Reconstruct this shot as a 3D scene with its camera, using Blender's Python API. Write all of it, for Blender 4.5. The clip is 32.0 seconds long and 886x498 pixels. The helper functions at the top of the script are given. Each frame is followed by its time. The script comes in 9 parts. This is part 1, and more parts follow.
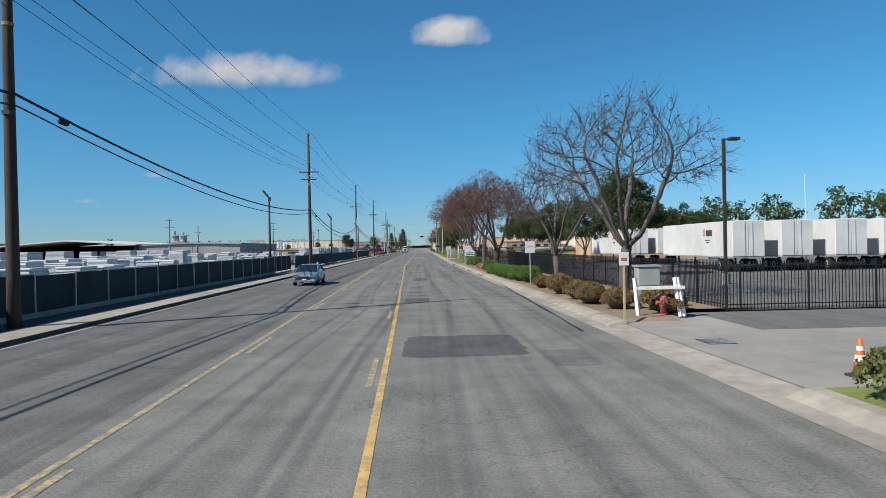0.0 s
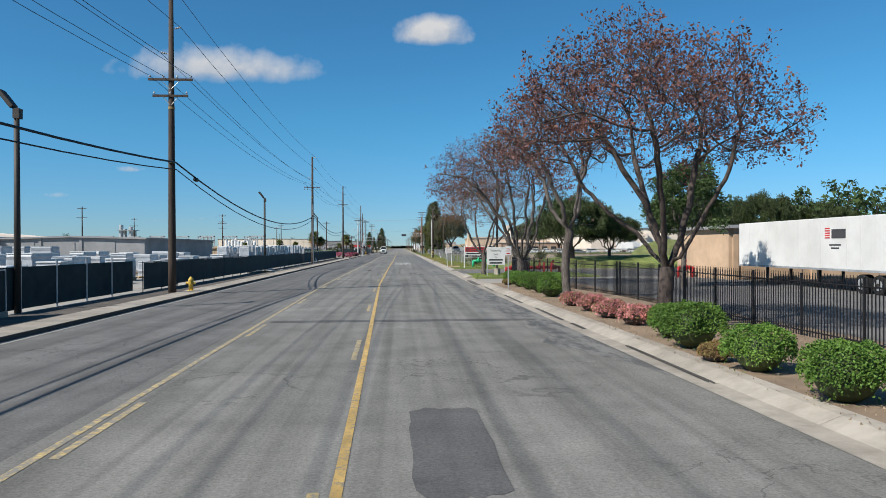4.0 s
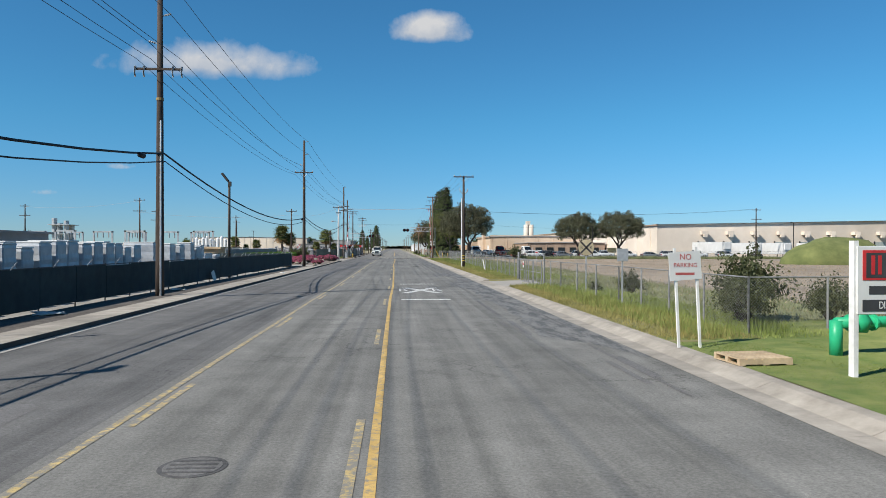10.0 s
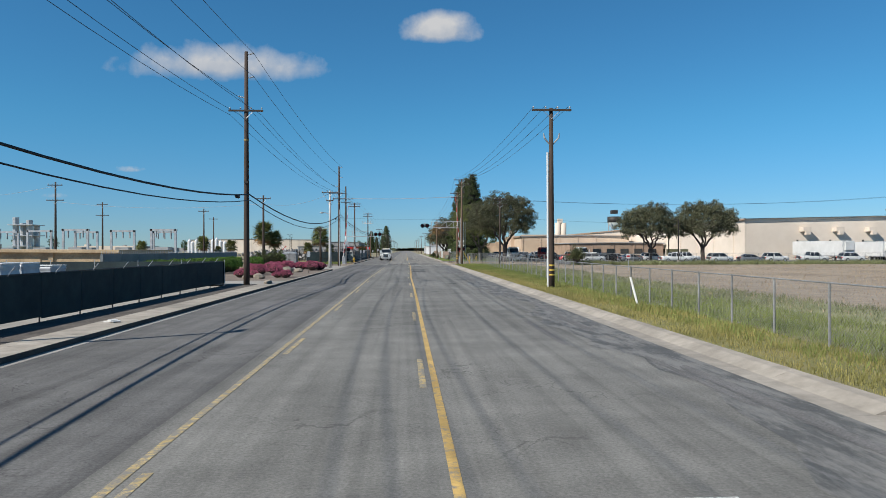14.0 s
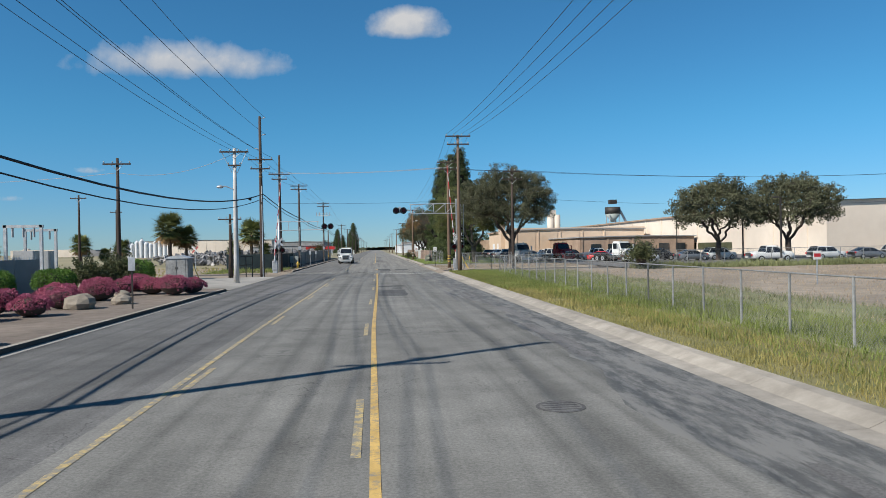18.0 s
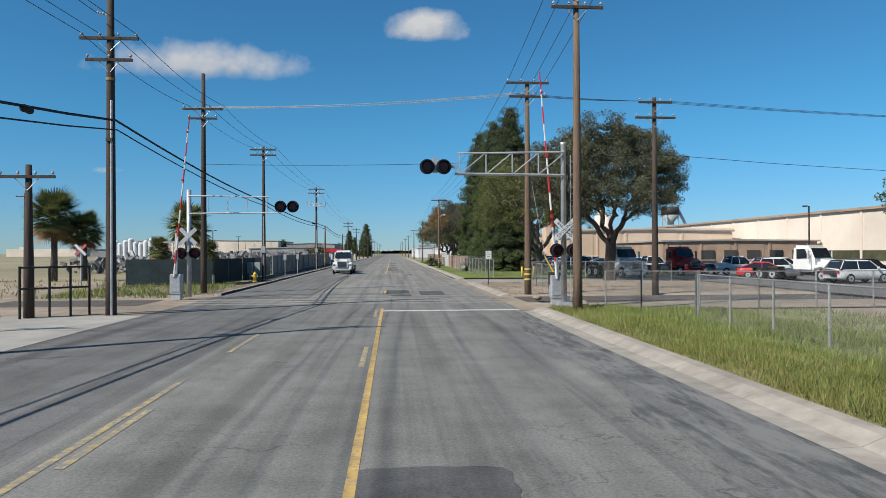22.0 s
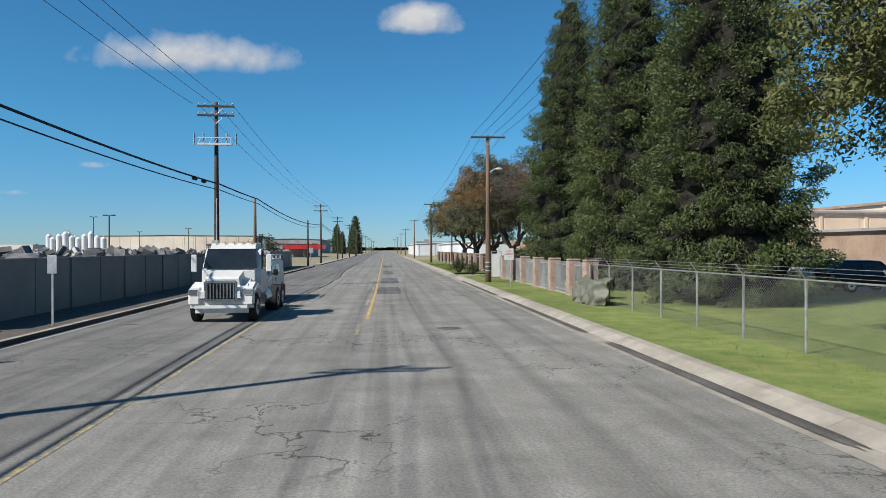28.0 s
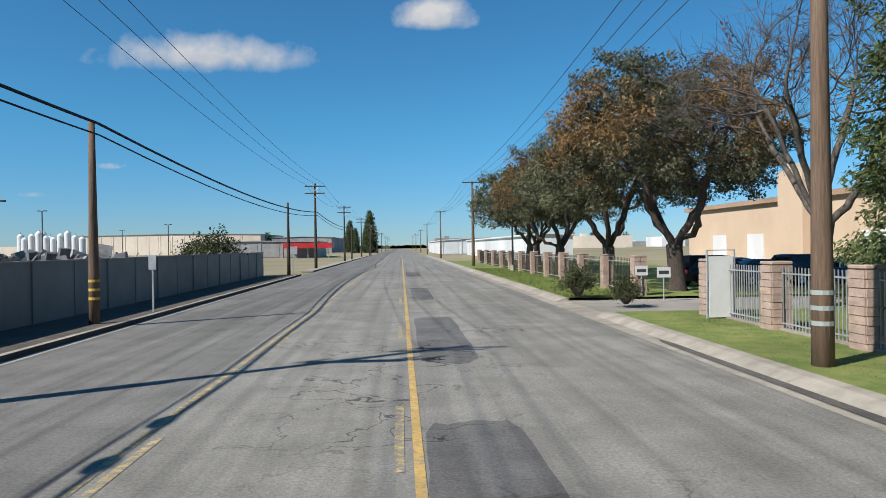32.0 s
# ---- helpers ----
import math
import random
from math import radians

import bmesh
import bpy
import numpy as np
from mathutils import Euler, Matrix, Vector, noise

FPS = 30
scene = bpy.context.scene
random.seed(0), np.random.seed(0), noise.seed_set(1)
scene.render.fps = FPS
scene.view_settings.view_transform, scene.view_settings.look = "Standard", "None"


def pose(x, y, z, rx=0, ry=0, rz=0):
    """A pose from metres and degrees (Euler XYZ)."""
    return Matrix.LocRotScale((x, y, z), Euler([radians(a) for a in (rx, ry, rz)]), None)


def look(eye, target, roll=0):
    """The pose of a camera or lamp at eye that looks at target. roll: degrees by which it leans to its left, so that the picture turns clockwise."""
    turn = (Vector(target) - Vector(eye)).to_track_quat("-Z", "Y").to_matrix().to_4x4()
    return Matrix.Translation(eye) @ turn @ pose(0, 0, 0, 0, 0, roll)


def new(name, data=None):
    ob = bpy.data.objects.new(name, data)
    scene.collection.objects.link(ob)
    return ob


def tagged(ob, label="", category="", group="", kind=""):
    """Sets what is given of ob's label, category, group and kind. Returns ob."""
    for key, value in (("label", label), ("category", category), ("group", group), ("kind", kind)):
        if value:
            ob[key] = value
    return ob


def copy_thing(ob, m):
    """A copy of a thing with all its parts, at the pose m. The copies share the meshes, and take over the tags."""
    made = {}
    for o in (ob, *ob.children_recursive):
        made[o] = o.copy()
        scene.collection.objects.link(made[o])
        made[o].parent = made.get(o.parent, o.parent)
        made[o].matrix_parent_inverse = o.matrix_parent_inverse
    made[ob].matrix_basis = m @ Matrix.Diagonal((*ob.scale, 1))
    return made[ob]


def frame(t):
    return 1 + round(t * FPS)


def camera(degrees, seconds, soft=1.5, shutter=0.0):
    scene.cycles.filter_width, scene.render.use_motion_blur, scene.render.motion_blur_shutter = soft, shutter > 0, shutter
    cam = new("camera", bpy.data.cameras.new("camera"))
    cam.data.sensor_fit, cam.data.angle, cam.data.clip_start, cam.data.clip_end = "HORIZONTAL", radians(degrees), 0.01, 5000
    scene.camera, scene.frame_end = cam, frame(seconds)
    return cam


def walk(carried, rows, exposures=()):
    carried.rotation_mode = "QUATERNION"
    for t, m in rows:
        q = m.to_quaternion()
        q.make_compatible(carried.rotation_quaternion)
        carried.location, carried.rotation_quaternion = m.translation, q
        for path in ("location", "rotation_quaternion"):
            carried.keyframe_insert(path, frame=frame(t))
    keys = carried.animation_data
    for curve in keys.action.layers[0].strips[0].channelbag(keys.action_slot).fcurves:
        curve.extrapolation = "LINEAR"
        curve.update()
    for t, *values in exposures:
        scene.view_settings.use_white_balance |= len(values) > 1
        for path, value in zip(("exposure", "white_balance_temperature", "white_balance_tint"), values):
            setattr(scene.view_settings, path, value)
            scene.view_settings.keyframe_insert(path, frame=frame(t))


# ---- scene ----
cam = camera(66.11, 32.0, 0.85)
# seconds, x, y, z, tilt, lean, yaw
ROWS = [
    (0.0, -0.000, 0.000, 2.597, 89.760, 1.137, -1.866),
    (0.5, -0.128, 5.696, 2.604, 89.768, 0.918, -2.152),
    (1.0, -0.258, 11.340, 2.604, 89.718, 0.623, -2.383),
    (1.5, -0.387, 16.915, 2.592, 89.733, 0.353, -2.597),
    (2.0, -0.489, 22.449, 2.611, 89.772, 0.199, -2.829),
    (2.5, -0.565, 27.823, 2.601, 89.767, 0.207, -3.124),
    (3.0, -0.639, 33.322, 2.600, 89.783, 0.228, -3.335),
    (3.5, -0.710, 38.907, 2.600, 89.807, 0.227, -3.489),
    (4.0, -0.776, 44.538, 2.600, 89.827, 0.199, -3.617),
    (4.5, -0.838, 50.175, 2.595, 89.829, 0.159, -3.749),
    (5.0, -0.894, 55.780, 2.595, 89.800, 0.166, -3.913),
    (5.5, -0.965, 61.315, 2.597, 89.773, 0.207, -3.999),
    (6.0, -1.065, 66.962, 2.613, 89.795, 0.243, -4.068),
    (6.5, -1.200, 72.621, 2.596, 89.790, 0.306, -4.074),
    (7.0, -1.353, 78.321, 2.608, 89.856, 0.364, -4.079),
    (7.5, -1.508, 84.033, 2.603, 89.839, 0.326, -3.951),
    (8.0, -1.646, 89.836, 2.596, 89.831, 0.228, -3.884),
    (8.5, -1.750, 95.659, 2.590, 89.866, 0.074, -3.870),
    (9.0, -1.822, 101.227, 2.607, 89.936, -0.109, -3.909),
    (9.5, -1.874, 106.700, 2.601, 89.889, -0.207, -3.955),
    (10.0, -1.918, 112.166, 2.605, 89.871, -0.116, -4.021),
    (10.5, -1.970, 117.711, 2.597, 89.844, 0.110, -4.048),
    (11.0, -2.049, 123.274, 2.603, 89.889, 0.270, -3.986),
    (11.5, -2.150, 128.740, 2.587, 89.924, 0.308, -3.880),
    (12.0, -2.260, 134.018, 2.598, 89.984, 0.283, -3.731),
    (12.5, -2.372, 139.060, 2.598, 90.002, 0.202, -3.499),
    (13.0, -2.482, 143.960, 2.597, 90.032, 0.162, -3.288),
    (13.5, -2.577, 148.872, 2.599, 90.069, 0.118, -3.132),
    (14.0, -2.615, 153.801, 2.600, 90.033, 0.102, -3.129),
    (14.5, -2.604, 158.759, 2.600, 89.954, 0.161, -3.278),
    (15.0, -2.555, 163.761, 2.600, 89.865, 0.264, -3.575),
    (15.5, -2.477, 168.820, 2.599, 89.799, 0.365, -4.018),
    (16.0, -2.380, 173.949, 2.595, 89.787, 0.433, -4.603),
    (16.5, -2.288, 179.183, 2.594, 89.787, 0.489, -5.028),
    (17.0, -2.198, 184.520, 2.611, 89.821, 0.643, -5.378),
    (17.5, -2.106, 189.575, 2.600, 89.866, 0.896, -5.592),
    (18.0, -2.014, 194.480, 2.600, 89.862, 1.042, -5.624),
    (18.5, -1.919, 199.353, 2.601, 89.842, 1.019, -5.595),
    (19.0, -1.825, 204.249, 2.601, 89.852, 0.919, -5.486),
    (19.5, -1.733, 209.121, 2.600, 89.893, 0.863, -5.350),
    (20.0, -1.649, 213.949, 2.600, 89.990, 0.872, -5.154),
    (20.5, -1.580, 218.852, 2.599, 90.078, 0.865, -4.969),
    (21.0, -1.535, 223.841, 2.601, 90.150, 0.761, -4.739),
    (21.5, -1.512, 228.855, 2.605, 90.211, 0.497, -4.506),
    (22.0, -1.507, 233.845, 2.608, 90.244, 0.243, -4.328),
    (22.5, -1.508, 238.847, 2.602, 90.206, 0.068, -4.307),
    (23.0, -1.508, 243.807, 2.599, 90.165, -0.035, -4.331),
    (23.5, -1.503, 248.729, 2.597, 90.160, 0.017, -4.294),
    (24.0, -1.482, 253.675, 2.607, 90.131, 0.192, -4.299),
    (24.5, -1.463, 258.493, 2.585, 90.001, 0.331, -4.301),
    (25.0, -1.460, 263.293, 2.583, 89.907, 0.344, -4.294),
    (25.5, -1.475, 267.984, 2.607, 89.915, 0.208, -4.252),
    (26.0, -1.493, 272.697, 2.600, 89.946, 0.070, -4.310),
    (26.5, -1.512, 277.382, 2.600, 89.983, 0.015, -4.436),
    (27.0, -1.534, 281.991, 2.600, 90.010, 0.037, -4.596),
    (27.5, -1.558, 286.473, 2.602, 90.010, 0.109, -4.758),
    (28.0, -1.586, 290.780, 2.598, 89.968, 0.187, -4.888),
    (28.5, -1.629, 295.060, 2.608, 89.963, 0.229, -4.850),
    (29.0, -1.690, 299.442, 2.599, 89.902, 0.247, -4.708),
    (29.5, -1.758, 303.857, 2.606, 89.883, 0.331, -4.737),
    (30.0, -1.843, 308.345, 2.589, 89.803, 0.485, -4.573),
    (30.5, -1.936, 312.986, 2.598, 89.721, 0.592, -4.369),
    (31.0, -2.045, 317.742, 2.598, 89.670, 0.664, -4.109),
    (31.5, -2.168, 322.370, 2.596, 89.672, 0.725, -3.829),
    (32.0, -2.310, 326.967, 2.600, 89.766, 0.824, -3.520),
]
# seconds, stops
EXPOSURES = [(0.0, 0.42), (2.0, 0.43), (5.0, 0.54), (8.0, 0.56), (10.5, 0.46), (13.0, 0.36), (17.0, 0.4), (22.0, 0.4), (25.0, 0.34), (28.0, 0.48), (32.0, 0.5)]
walk(cam, [(t, pose(x, y, z, rx, ry, rz)) for t, x, y, z, rx, ry, rz in ROWS], EXPOSURES)

import collections

# ---- sky, sun, exposure ----
SUN = Vector((-0.98, -0.59, 1.0)).normalized()
world = bpy.data.worlds.new("sky")
scene.world = world
world.use_nodes = True
wn = world.node_tree.nodes
sky = wn.new("ShaderNodeTexSky")
sky.sky_type = "NISHITA"
sky.sun_disc = False
sky.sun_elevation = math.asin(SUN.z)
sky.sun_rotation = math.atan2(SUN.x, SUN.y)
sky.altitude = 20
sky.air_density = 1.0
sky.dust_density = 0.0
sky.ozone_density = 6.0
# clear blue overhead, paler towards the horizon all round
wl = world.node_tree.links
tint = wn.new("ShaderNodeVectorMath")
tint.operation = "MULTIPLY"
up = wn.new("ShaderNodeTexCoord")
split = wn.new("ShaderNodeSeparateXYZ")
wl.new(up.outputs["Generated"], split.inputs[0])
height = wn.new("ShaderNodeMapRange")
height.interpolation_type = "SMOOTHSTEP"
height.inputs[1].default_value, height.inputs[2].default_value = 0.0, 0.2
wl.new(split.outputs[2], height.inputs[0])
haze = wn.new("ShaderNodeMix")
haze.data_type = "VECTOR"
haze.inputs[4].default_value = (0.56, 0.84, 1.15)
haze.inputs[5].default_value = (0.47, 1.05, 1.19)
wl.new(height.outputs[0], haze.inputs[0])
wl.new(haze.outputs[1], tint.inputs[1])
wl.new(sky.outputs[0], tint.inputs[0])
world.node_tree.links.new(tint.outputs[0], wn["Background"].inputs[0])
wn["Background"].inputs[1].default_value = 0.067
sun_data = bpy.data.lights.new("sun", "SUN")
sun_data.energy = 5.0
sun_data.angle = radians(0.53)
sun_data.color = (1.0, 0.95, 0.87)
sun_ob = new("sun", sun_data)
sun_ob.matrix_world = look((0, 0, 60), Vector((0, 0, 60)) - SUN)


# ---- materials ----
def mat(name, a, b=None, rough=0.8, metal=0.0, scale=3.0, bump=0.15, fine=40.0, stretch=(1, 1, 1), spec=0.3, vary=0.0, big=0.25):
    """A two-colour surface: mottling at one scale, broad tone at another, fine relief."""
    b = b or tuple(c * 0.75 for c in a)
    m = bpy.data.materials.new(name)
    m.use_nodes = True
    nt = m.node_tree
    n, l = nt.nodes, nt.links
    p = n["Principled BSDF"]
    tc = n.new("ShaderNodeTexCoord")
    mp = n.new("ShaderNodeMapping")
    mp.inputs["Scale"].default_value = stretch
    l.new(tc.outputs["Object"], mp.inputs[0])
    n1 = n.new("ShaderNodeTexNoise")
    n1.inputs["Scale"].default_value = scale
    n1.inputs["Detail"].default_value = 6
    n1.inputs["Roughness"].default_value = 0.65
    l.new(mp.outputs[0], n1.inputs[0])
    r1 = n.new("ShaderNodeValToRGB")
    r1.color_ramp.elements[0].position, r1.color_ramp.elements[1].position = 0.33, 0.67
    r1.color_ramp.elements[0].color, r1.color_ramp.elements[1].color = (*b, 1), (*a, 1)
    l.new(n1.outputs[0], r1.inputs[0])
    n2 = n.new("ShaderNodeTexNoise")
    n2.inputs["Scale"].default_value = scale * 0.13
    n2.inputs["Detail"].default_value = 3
    l.new(mp.outputs[0], n2.inputs[0])
    mr = n.new("ShaderNodeMapRange")
    mr.inputs[1].default_value, mr.inputs[2].default_value = 0.3, 0.7
    mr.inputs[3].default_value, mr.inputs[4].default_value = 1 - big, 1 + big * 0.6
    l.new(n2.outputs[0], mr.inputs[0])
    out = mr.outputs[0]
    if vary:
        oi = n.new("ShaderNodeObjectInfo")
        gi = n.new("ShaderNodeNewGeometry")
        ad = n.new("ShaderNodeMath")
        ad.operation = "ADD"
        l.new(oi.outputs["Random"], ad.inputs[0])
        l.new(gi.outputs["Random Per Island"], ad.inputs[1])
        mv = n.new("ShaderNodeMapRange")
        mv.inputs[2].default_value = 2.0
        mv.inputs[3].default_value, mv.inputs[4].default_value = 1 - vary, 1 + vary
        l.new(ad.outputs[0], mv.inputs[0])
        mm = n.new("ShaderNodeMath")
        mm.operation = "MULTIPLY"
        l.new(mv.outputs[0], mm.inputs[0])
        l.new(out, mm.inputs[1])
        out = mm.outputs[0]
    vs = n.new("ShaderNodeVectorMath")
    vs.operation = "SCALE"
    l.new(r1.outputs[0], vs.inputs[0])
    l.new(out, vs.inputs["Scale"])
    l.new(vs.outputs[0], p.inputs["Base Color"])
    p.inputs["Roughness"].default_value = rough
    p.inputs["Metallic"].default_value = metal
    p.inputs["Specular IOR Level"].default_value = spec
    if bump:
        n3 = n.new("ShaderNodeTexNoise")
        n3.inputs["Scale"].default_value = fine
        n3.inputs["Detail"].default_value = 4
        l.new(mp.outputs[0], n3.inputs[0])
        bp = n.new("ShaderNodeBump")
        bp.inputs["Strength"].default_value = bump
        bp.inputs["Distance"].default_value = 0.02
        l.new(n3.outputs[0], bp.inputs["Height"])
        l.new(bp.outputs[0], p.inputs["Normal"])
    return m


def worn_paint(name, col, under, wear=0.5, scale=6.0, stretch=(1, 1, 1)):
    """Road paint through which the asphalt shows."""
    m = mat(name, col, tuple(c * 0.8 for c in col), rough=0.75, scale=12, bump=0.2, fine=90)
    nt = m.node_tree
    n, l = nt.nodes, nt.links
    p = n["Principled BSDF"]
    src = p.inputs["Base Color"].links[0].from_socket
    tc = n.new("ShaderNodeTexCoord")
    nz = n.new("ShaderNodeTexNoise")
    nz.inputs["Scale"].default_value = scale
    nz.inputs["Detail"].default_value = 8
    nz.inputs["Roughness"].default_value = 0.75
    mp = n.new("ShaderNodeMapping")
    mp.inputs["Scale"].default_value = stretch
    l.new(tc.outputs["Object"], mp.inputs[0])
    l.new(mp.outputs[0], nz.inputs[0])
    cr = n.new("ShaderNodeMapRange")
    cr.inputs[1].default_value, cr.inputs[2].default_value = wear - 0.06, wear + 0.06
    l.new(nz.outputs[0], cr.inputs[0])
    mx = n.new("ShaderNodeMix")
    mx.data_type = "RGBA"
    mx.inputs[6].default_value = (*under, 1)
    l.new(cr.outputs[0], mx.inputs[0])
    l.new(src, mx.inputs[7])
    l.new(mx.outputs[2], p.inputs["Base Color"])
    return m


def asphalt(name, lo, hi, streak=0.5, crack=0.35):
    """Old asphalt: aggregate grain, blotches, and dark streaks drawn out along the lane."""
    m = mat(name, hi, lo, rough=0.88, scale=0.7, bump=0.25, fine=70, spec=0.25, big=0.12)
    nt = m.node_tree
    n, l = nt.nodes, nt.links
    p = n["Principled BSDF"]
    src = p.inputs["Base Color"].links[0].from_socket
    tc = n.new("ShaderNodeTexCoord")
    mp = n.new("ShaderNodeMapping")
    mp.inputs["Scale"].default_value = (1.1, 0.06, 1)
    l.new(tc.outputs["Object"], mp.inputs[0])
    nz = n.new("ShaderNodeTexNoise")
    nz.inputs["Scale"].default_value = 1.0
    nz.inputs["Detail"].default_value = 5
    nz.inputs["Roughness"].default_value = 0.6
    nz.inputs["Distortion"].default_value = 0.2
    l.new(mp.outputs[0], nz.inputs[0])
    mr = n.new("ShaderNodeMapRange")
    mr.inputs[1].default_value, mr.inputs[2].default_value = 0.3, 0.62
    mr.inputs[3].default_value, mr.inputs[4].default_value = 1 - streak * 0.6, 1.06
    l.new(nz.outputs[0], mr.inputs[0])
    g = n.new("ShaderNodeTexNoise")
    g.inputs["Scale"].default_value = 20
    g.inputs["Detail"].default_value = 5
    g.inputs["Roughness"].default_value = 0.8
    l.new(tc.outputs["Object"], g.inputs[0])
    gr = n.new("ShaderNodeMapRange")
    gr.inputs[1].default_value, gr.inputs[2].default_value = 0.3, 0.7
    gr.inputs[3].default_value, gr.inputs[4].default_value = 0.6, 1.36
    l.new(g.outputs[0], gr.inputs[0])
    mm = n.new("ShaderNodeMath")
    mm.operation = "MULTIPLY"
    l.new(mr.outputs[0], mm.inputs[0])
    l.new(gr.outputs[0], mm.inputs[1])
    # narrow tyre tracks
    mp2 = n.new("ShaderNodeMapping")
    mp2.inputs["Scale"].default_value = (2.3, 0.018, 1)
    l.new(tc.outputs["Object"], mp2.inputs[0])
    tn = n.new("ShaderNodeTexNoise")
    tn.inputs["Scale"].default_value = 1.0
    tn.inputs["Detail"].default_value = 3
    tn.inputs["Distortion"].default_value = 0.15
    l.new(mp2.outputs[0], tn.inputs[0])
    tm = n.new("ShaderNodeMapRange")
    tm.inputs[1].default_value, tm.inputs[2].default_value = 0.34, 0.52
    tm.inputs[3].default_value, tm.inputs[4].default_value = 1 - streak * 0.6, 1.03
    l.new(tn.outputs[0], tm.inputs[0])
    mt = n.new("ShaderNodeMath")
    mt.operation = "MULTIPLY"
    l.new(mm.outputs[0], mt.inputs[0])
    l.new(tm.outputs[0], mt.inputs[1])
    mm = mt
    wob = n.new("ShaderNodeTexNoise")
    wob.inputs["Scale"].default_value = 1.1
    wob.inputs["Detail"].default_value = 7
    l.new(tc.outputs["Object"], wob.inputs[0])
    wa = n.new("ShaderNodeVectorMath")
    wa.operation = "MULTIPLY_ADD"
    wa.inputs[1].default_value = (2.6, 2.6, 0)
    l.new(wob.outputs["Color"], wa.inputs[0])
    l.new(tc.outputs["Object"], wa.inputs[2])
    vo = n.new("ShaderNodeTexVoronoi")
    vo.feature = "DISTANCE_TO_EDGE"
    vo.inputs["Scale"].default_value = 0.62
    l.new(wa.outputs[0], vo.inputs["Vector"])
    ve = n.new("ShaderNodeMapRange")
    ve.inputs[1].default_value, ve.inputs[2].default_value = 0.004, 0.016
    ve.inputs[3].default_value, ve.inputs[4].default_value = 1.0, 0.0
    l.new(vo.outputs[0], ve.inputs[0])
    vm = n.new("ShaderNodeTexNoise")
    vm.inputs["Scale"].default_value = 0.16
    vm.inputs["Detail"].default_value = 2
    l.new(tc.outputs["Object"], vm.inputs[0])
    vk = n.new("ShaderNodeMapRange")
    vk.inputs[1].default_value, vk.inputs[2].default_value = 0.48, 0.62
    vk.inputs[4].default_value = crack
    l.new(vm.outputs[0], vk.inputs[0])
    vx = n.new("ShaderNodeMath")
    vx.operation = "MULTIPLY"
    l.new(ve.outputs[0], vx.inputs[0])
    l.new(vk.outputs[0], vx.inputs[1])
    vy = n.new("ShaderNodeMath")
    vy.operation = "SUBTRACT"
    vy.inputs[0].default_value = 1.0
    l.new(vx.outputs[0], vy.inputs[1])
    vz = n.new("ShaderNodeMath")
    vz.operation = "MULTIPLY"
    l.new(mm.outputs[0], vz.inputs[0])
    l.new(vy.outputs[0], vz.inputs[1])
    vs = n.new("ShaderNodeVectorMath")
    vs.operation = "SCALE"
    l.new(src, vs.inputs[0])
    l.new(vz.outputs[0], vs.inputs["Scale"])
    l.new(vs.outputs[0], p.inputs["Base Color"])
    return m


def leaf_mat(name, a, b, vary=0.4):
    m = mat(name, a, b, rough=0.6, scale=0.6, bump=0, vary=vary, spec=0.25)
    n, l = m.node_tree.nodes, m.node_tree.links
    p = n["Principled BSDF"]
    tr = n.new("ShaderNodeBsdfTranslucent")
    l.new(p.inputs["Base Color"].links[0].from_socket, tr.inputs[0])
    mx = n.new("ShaderNodeMixShader")
    mx.inputs[0].default_value = 0.2
    l.new(p.outputs[0], mx.inputs[1])
    l.new(tr.outputs[0], mx.inputs[2])
    l.new(mx.outputs[0], n["Material Output"].inputs[0])
    return m


M_ROAD = asphalt("road_asphalt", (0.142, 0.138, 0.126), (0.205, 0.2, 0.182), 0.36, 0.4)
M_ROADL = asphalt("smooth_dark_asphalt", (0.105, 0.102, 0.097), (0.155, 0.151, 0.144), 0.42, 0.4)
M_ROAD2L = asphalt("smooth_pale_asphalt", (0.135, 0.131, 0.122), (0.19, 0.184, 0.171), 0.42, 0.45)
M_ROAD2 = asphalt("pale_road_asphalt", (0.175, 0.168, 0.15), (0.255, 0.245, 0.222), 0.32, 0.7)
M_PATCH = asphalt("patch_asphalt", (0.07, 0.069, 0.068), (0.115, 0.113, 0.11), 0.35)
M_LOT = asphalt("lot_asphalt", (0.12, 0.115, 0.11), (0.16, 0.155, 0.15), 0.2)
M_DAMP = asphalt("damp_asphalt", (0.075, 0.07, 0.063), (0.13, 0.122, 0.11), 0.5)
M_BROKEN = asphalt("broken_old_asphalt", (0.095, 0.092, 0.09), (0.16, 0.155, 0.15), 0.35, 0.95)
M_EDGE = worn_paint("ravelled_edge_asphalt", (0.1, 0.099, 0.094), (0.175, 0.17, 0.157), 0.5, 1.0, (2.2, 0.5, 1))
M_TAR = mat("tar", (0.035, 0.034, 0.033), rough=0.55, scale=8)
M_YELLOW = worn_paint("yellow_paint", (0.55, 0.365, 0.12), (0.22, 0.2, 0.16), 0.44)
M_YELLOW2 = worn_paint("faded_yellow_paint", (0.50, 0.375, 0.16), (0.2, 0.19, 0.165), 0.52)
M_WHITE = worn_paint("white_paint", (0.6, 0.6, 0.57), (0.2, 0.19, 0.18), 0.44, 9)
M_CONC = mat("concrete", (0.36, 0.325, 0.275), (0.24, 0.215, 0.18), rough=0.9, scale=1.6, fine=60)
# shade of the sunless kerb face put into the colour, along with grime
M_KERBSHADE = mat("shaded_grimy_concrete", (0.085, 0.078, 0.07), (0.05, 0.046, 0.042), rough=0.9, scale=2.5, stretch=(1, 0.4, 2), fine=40)
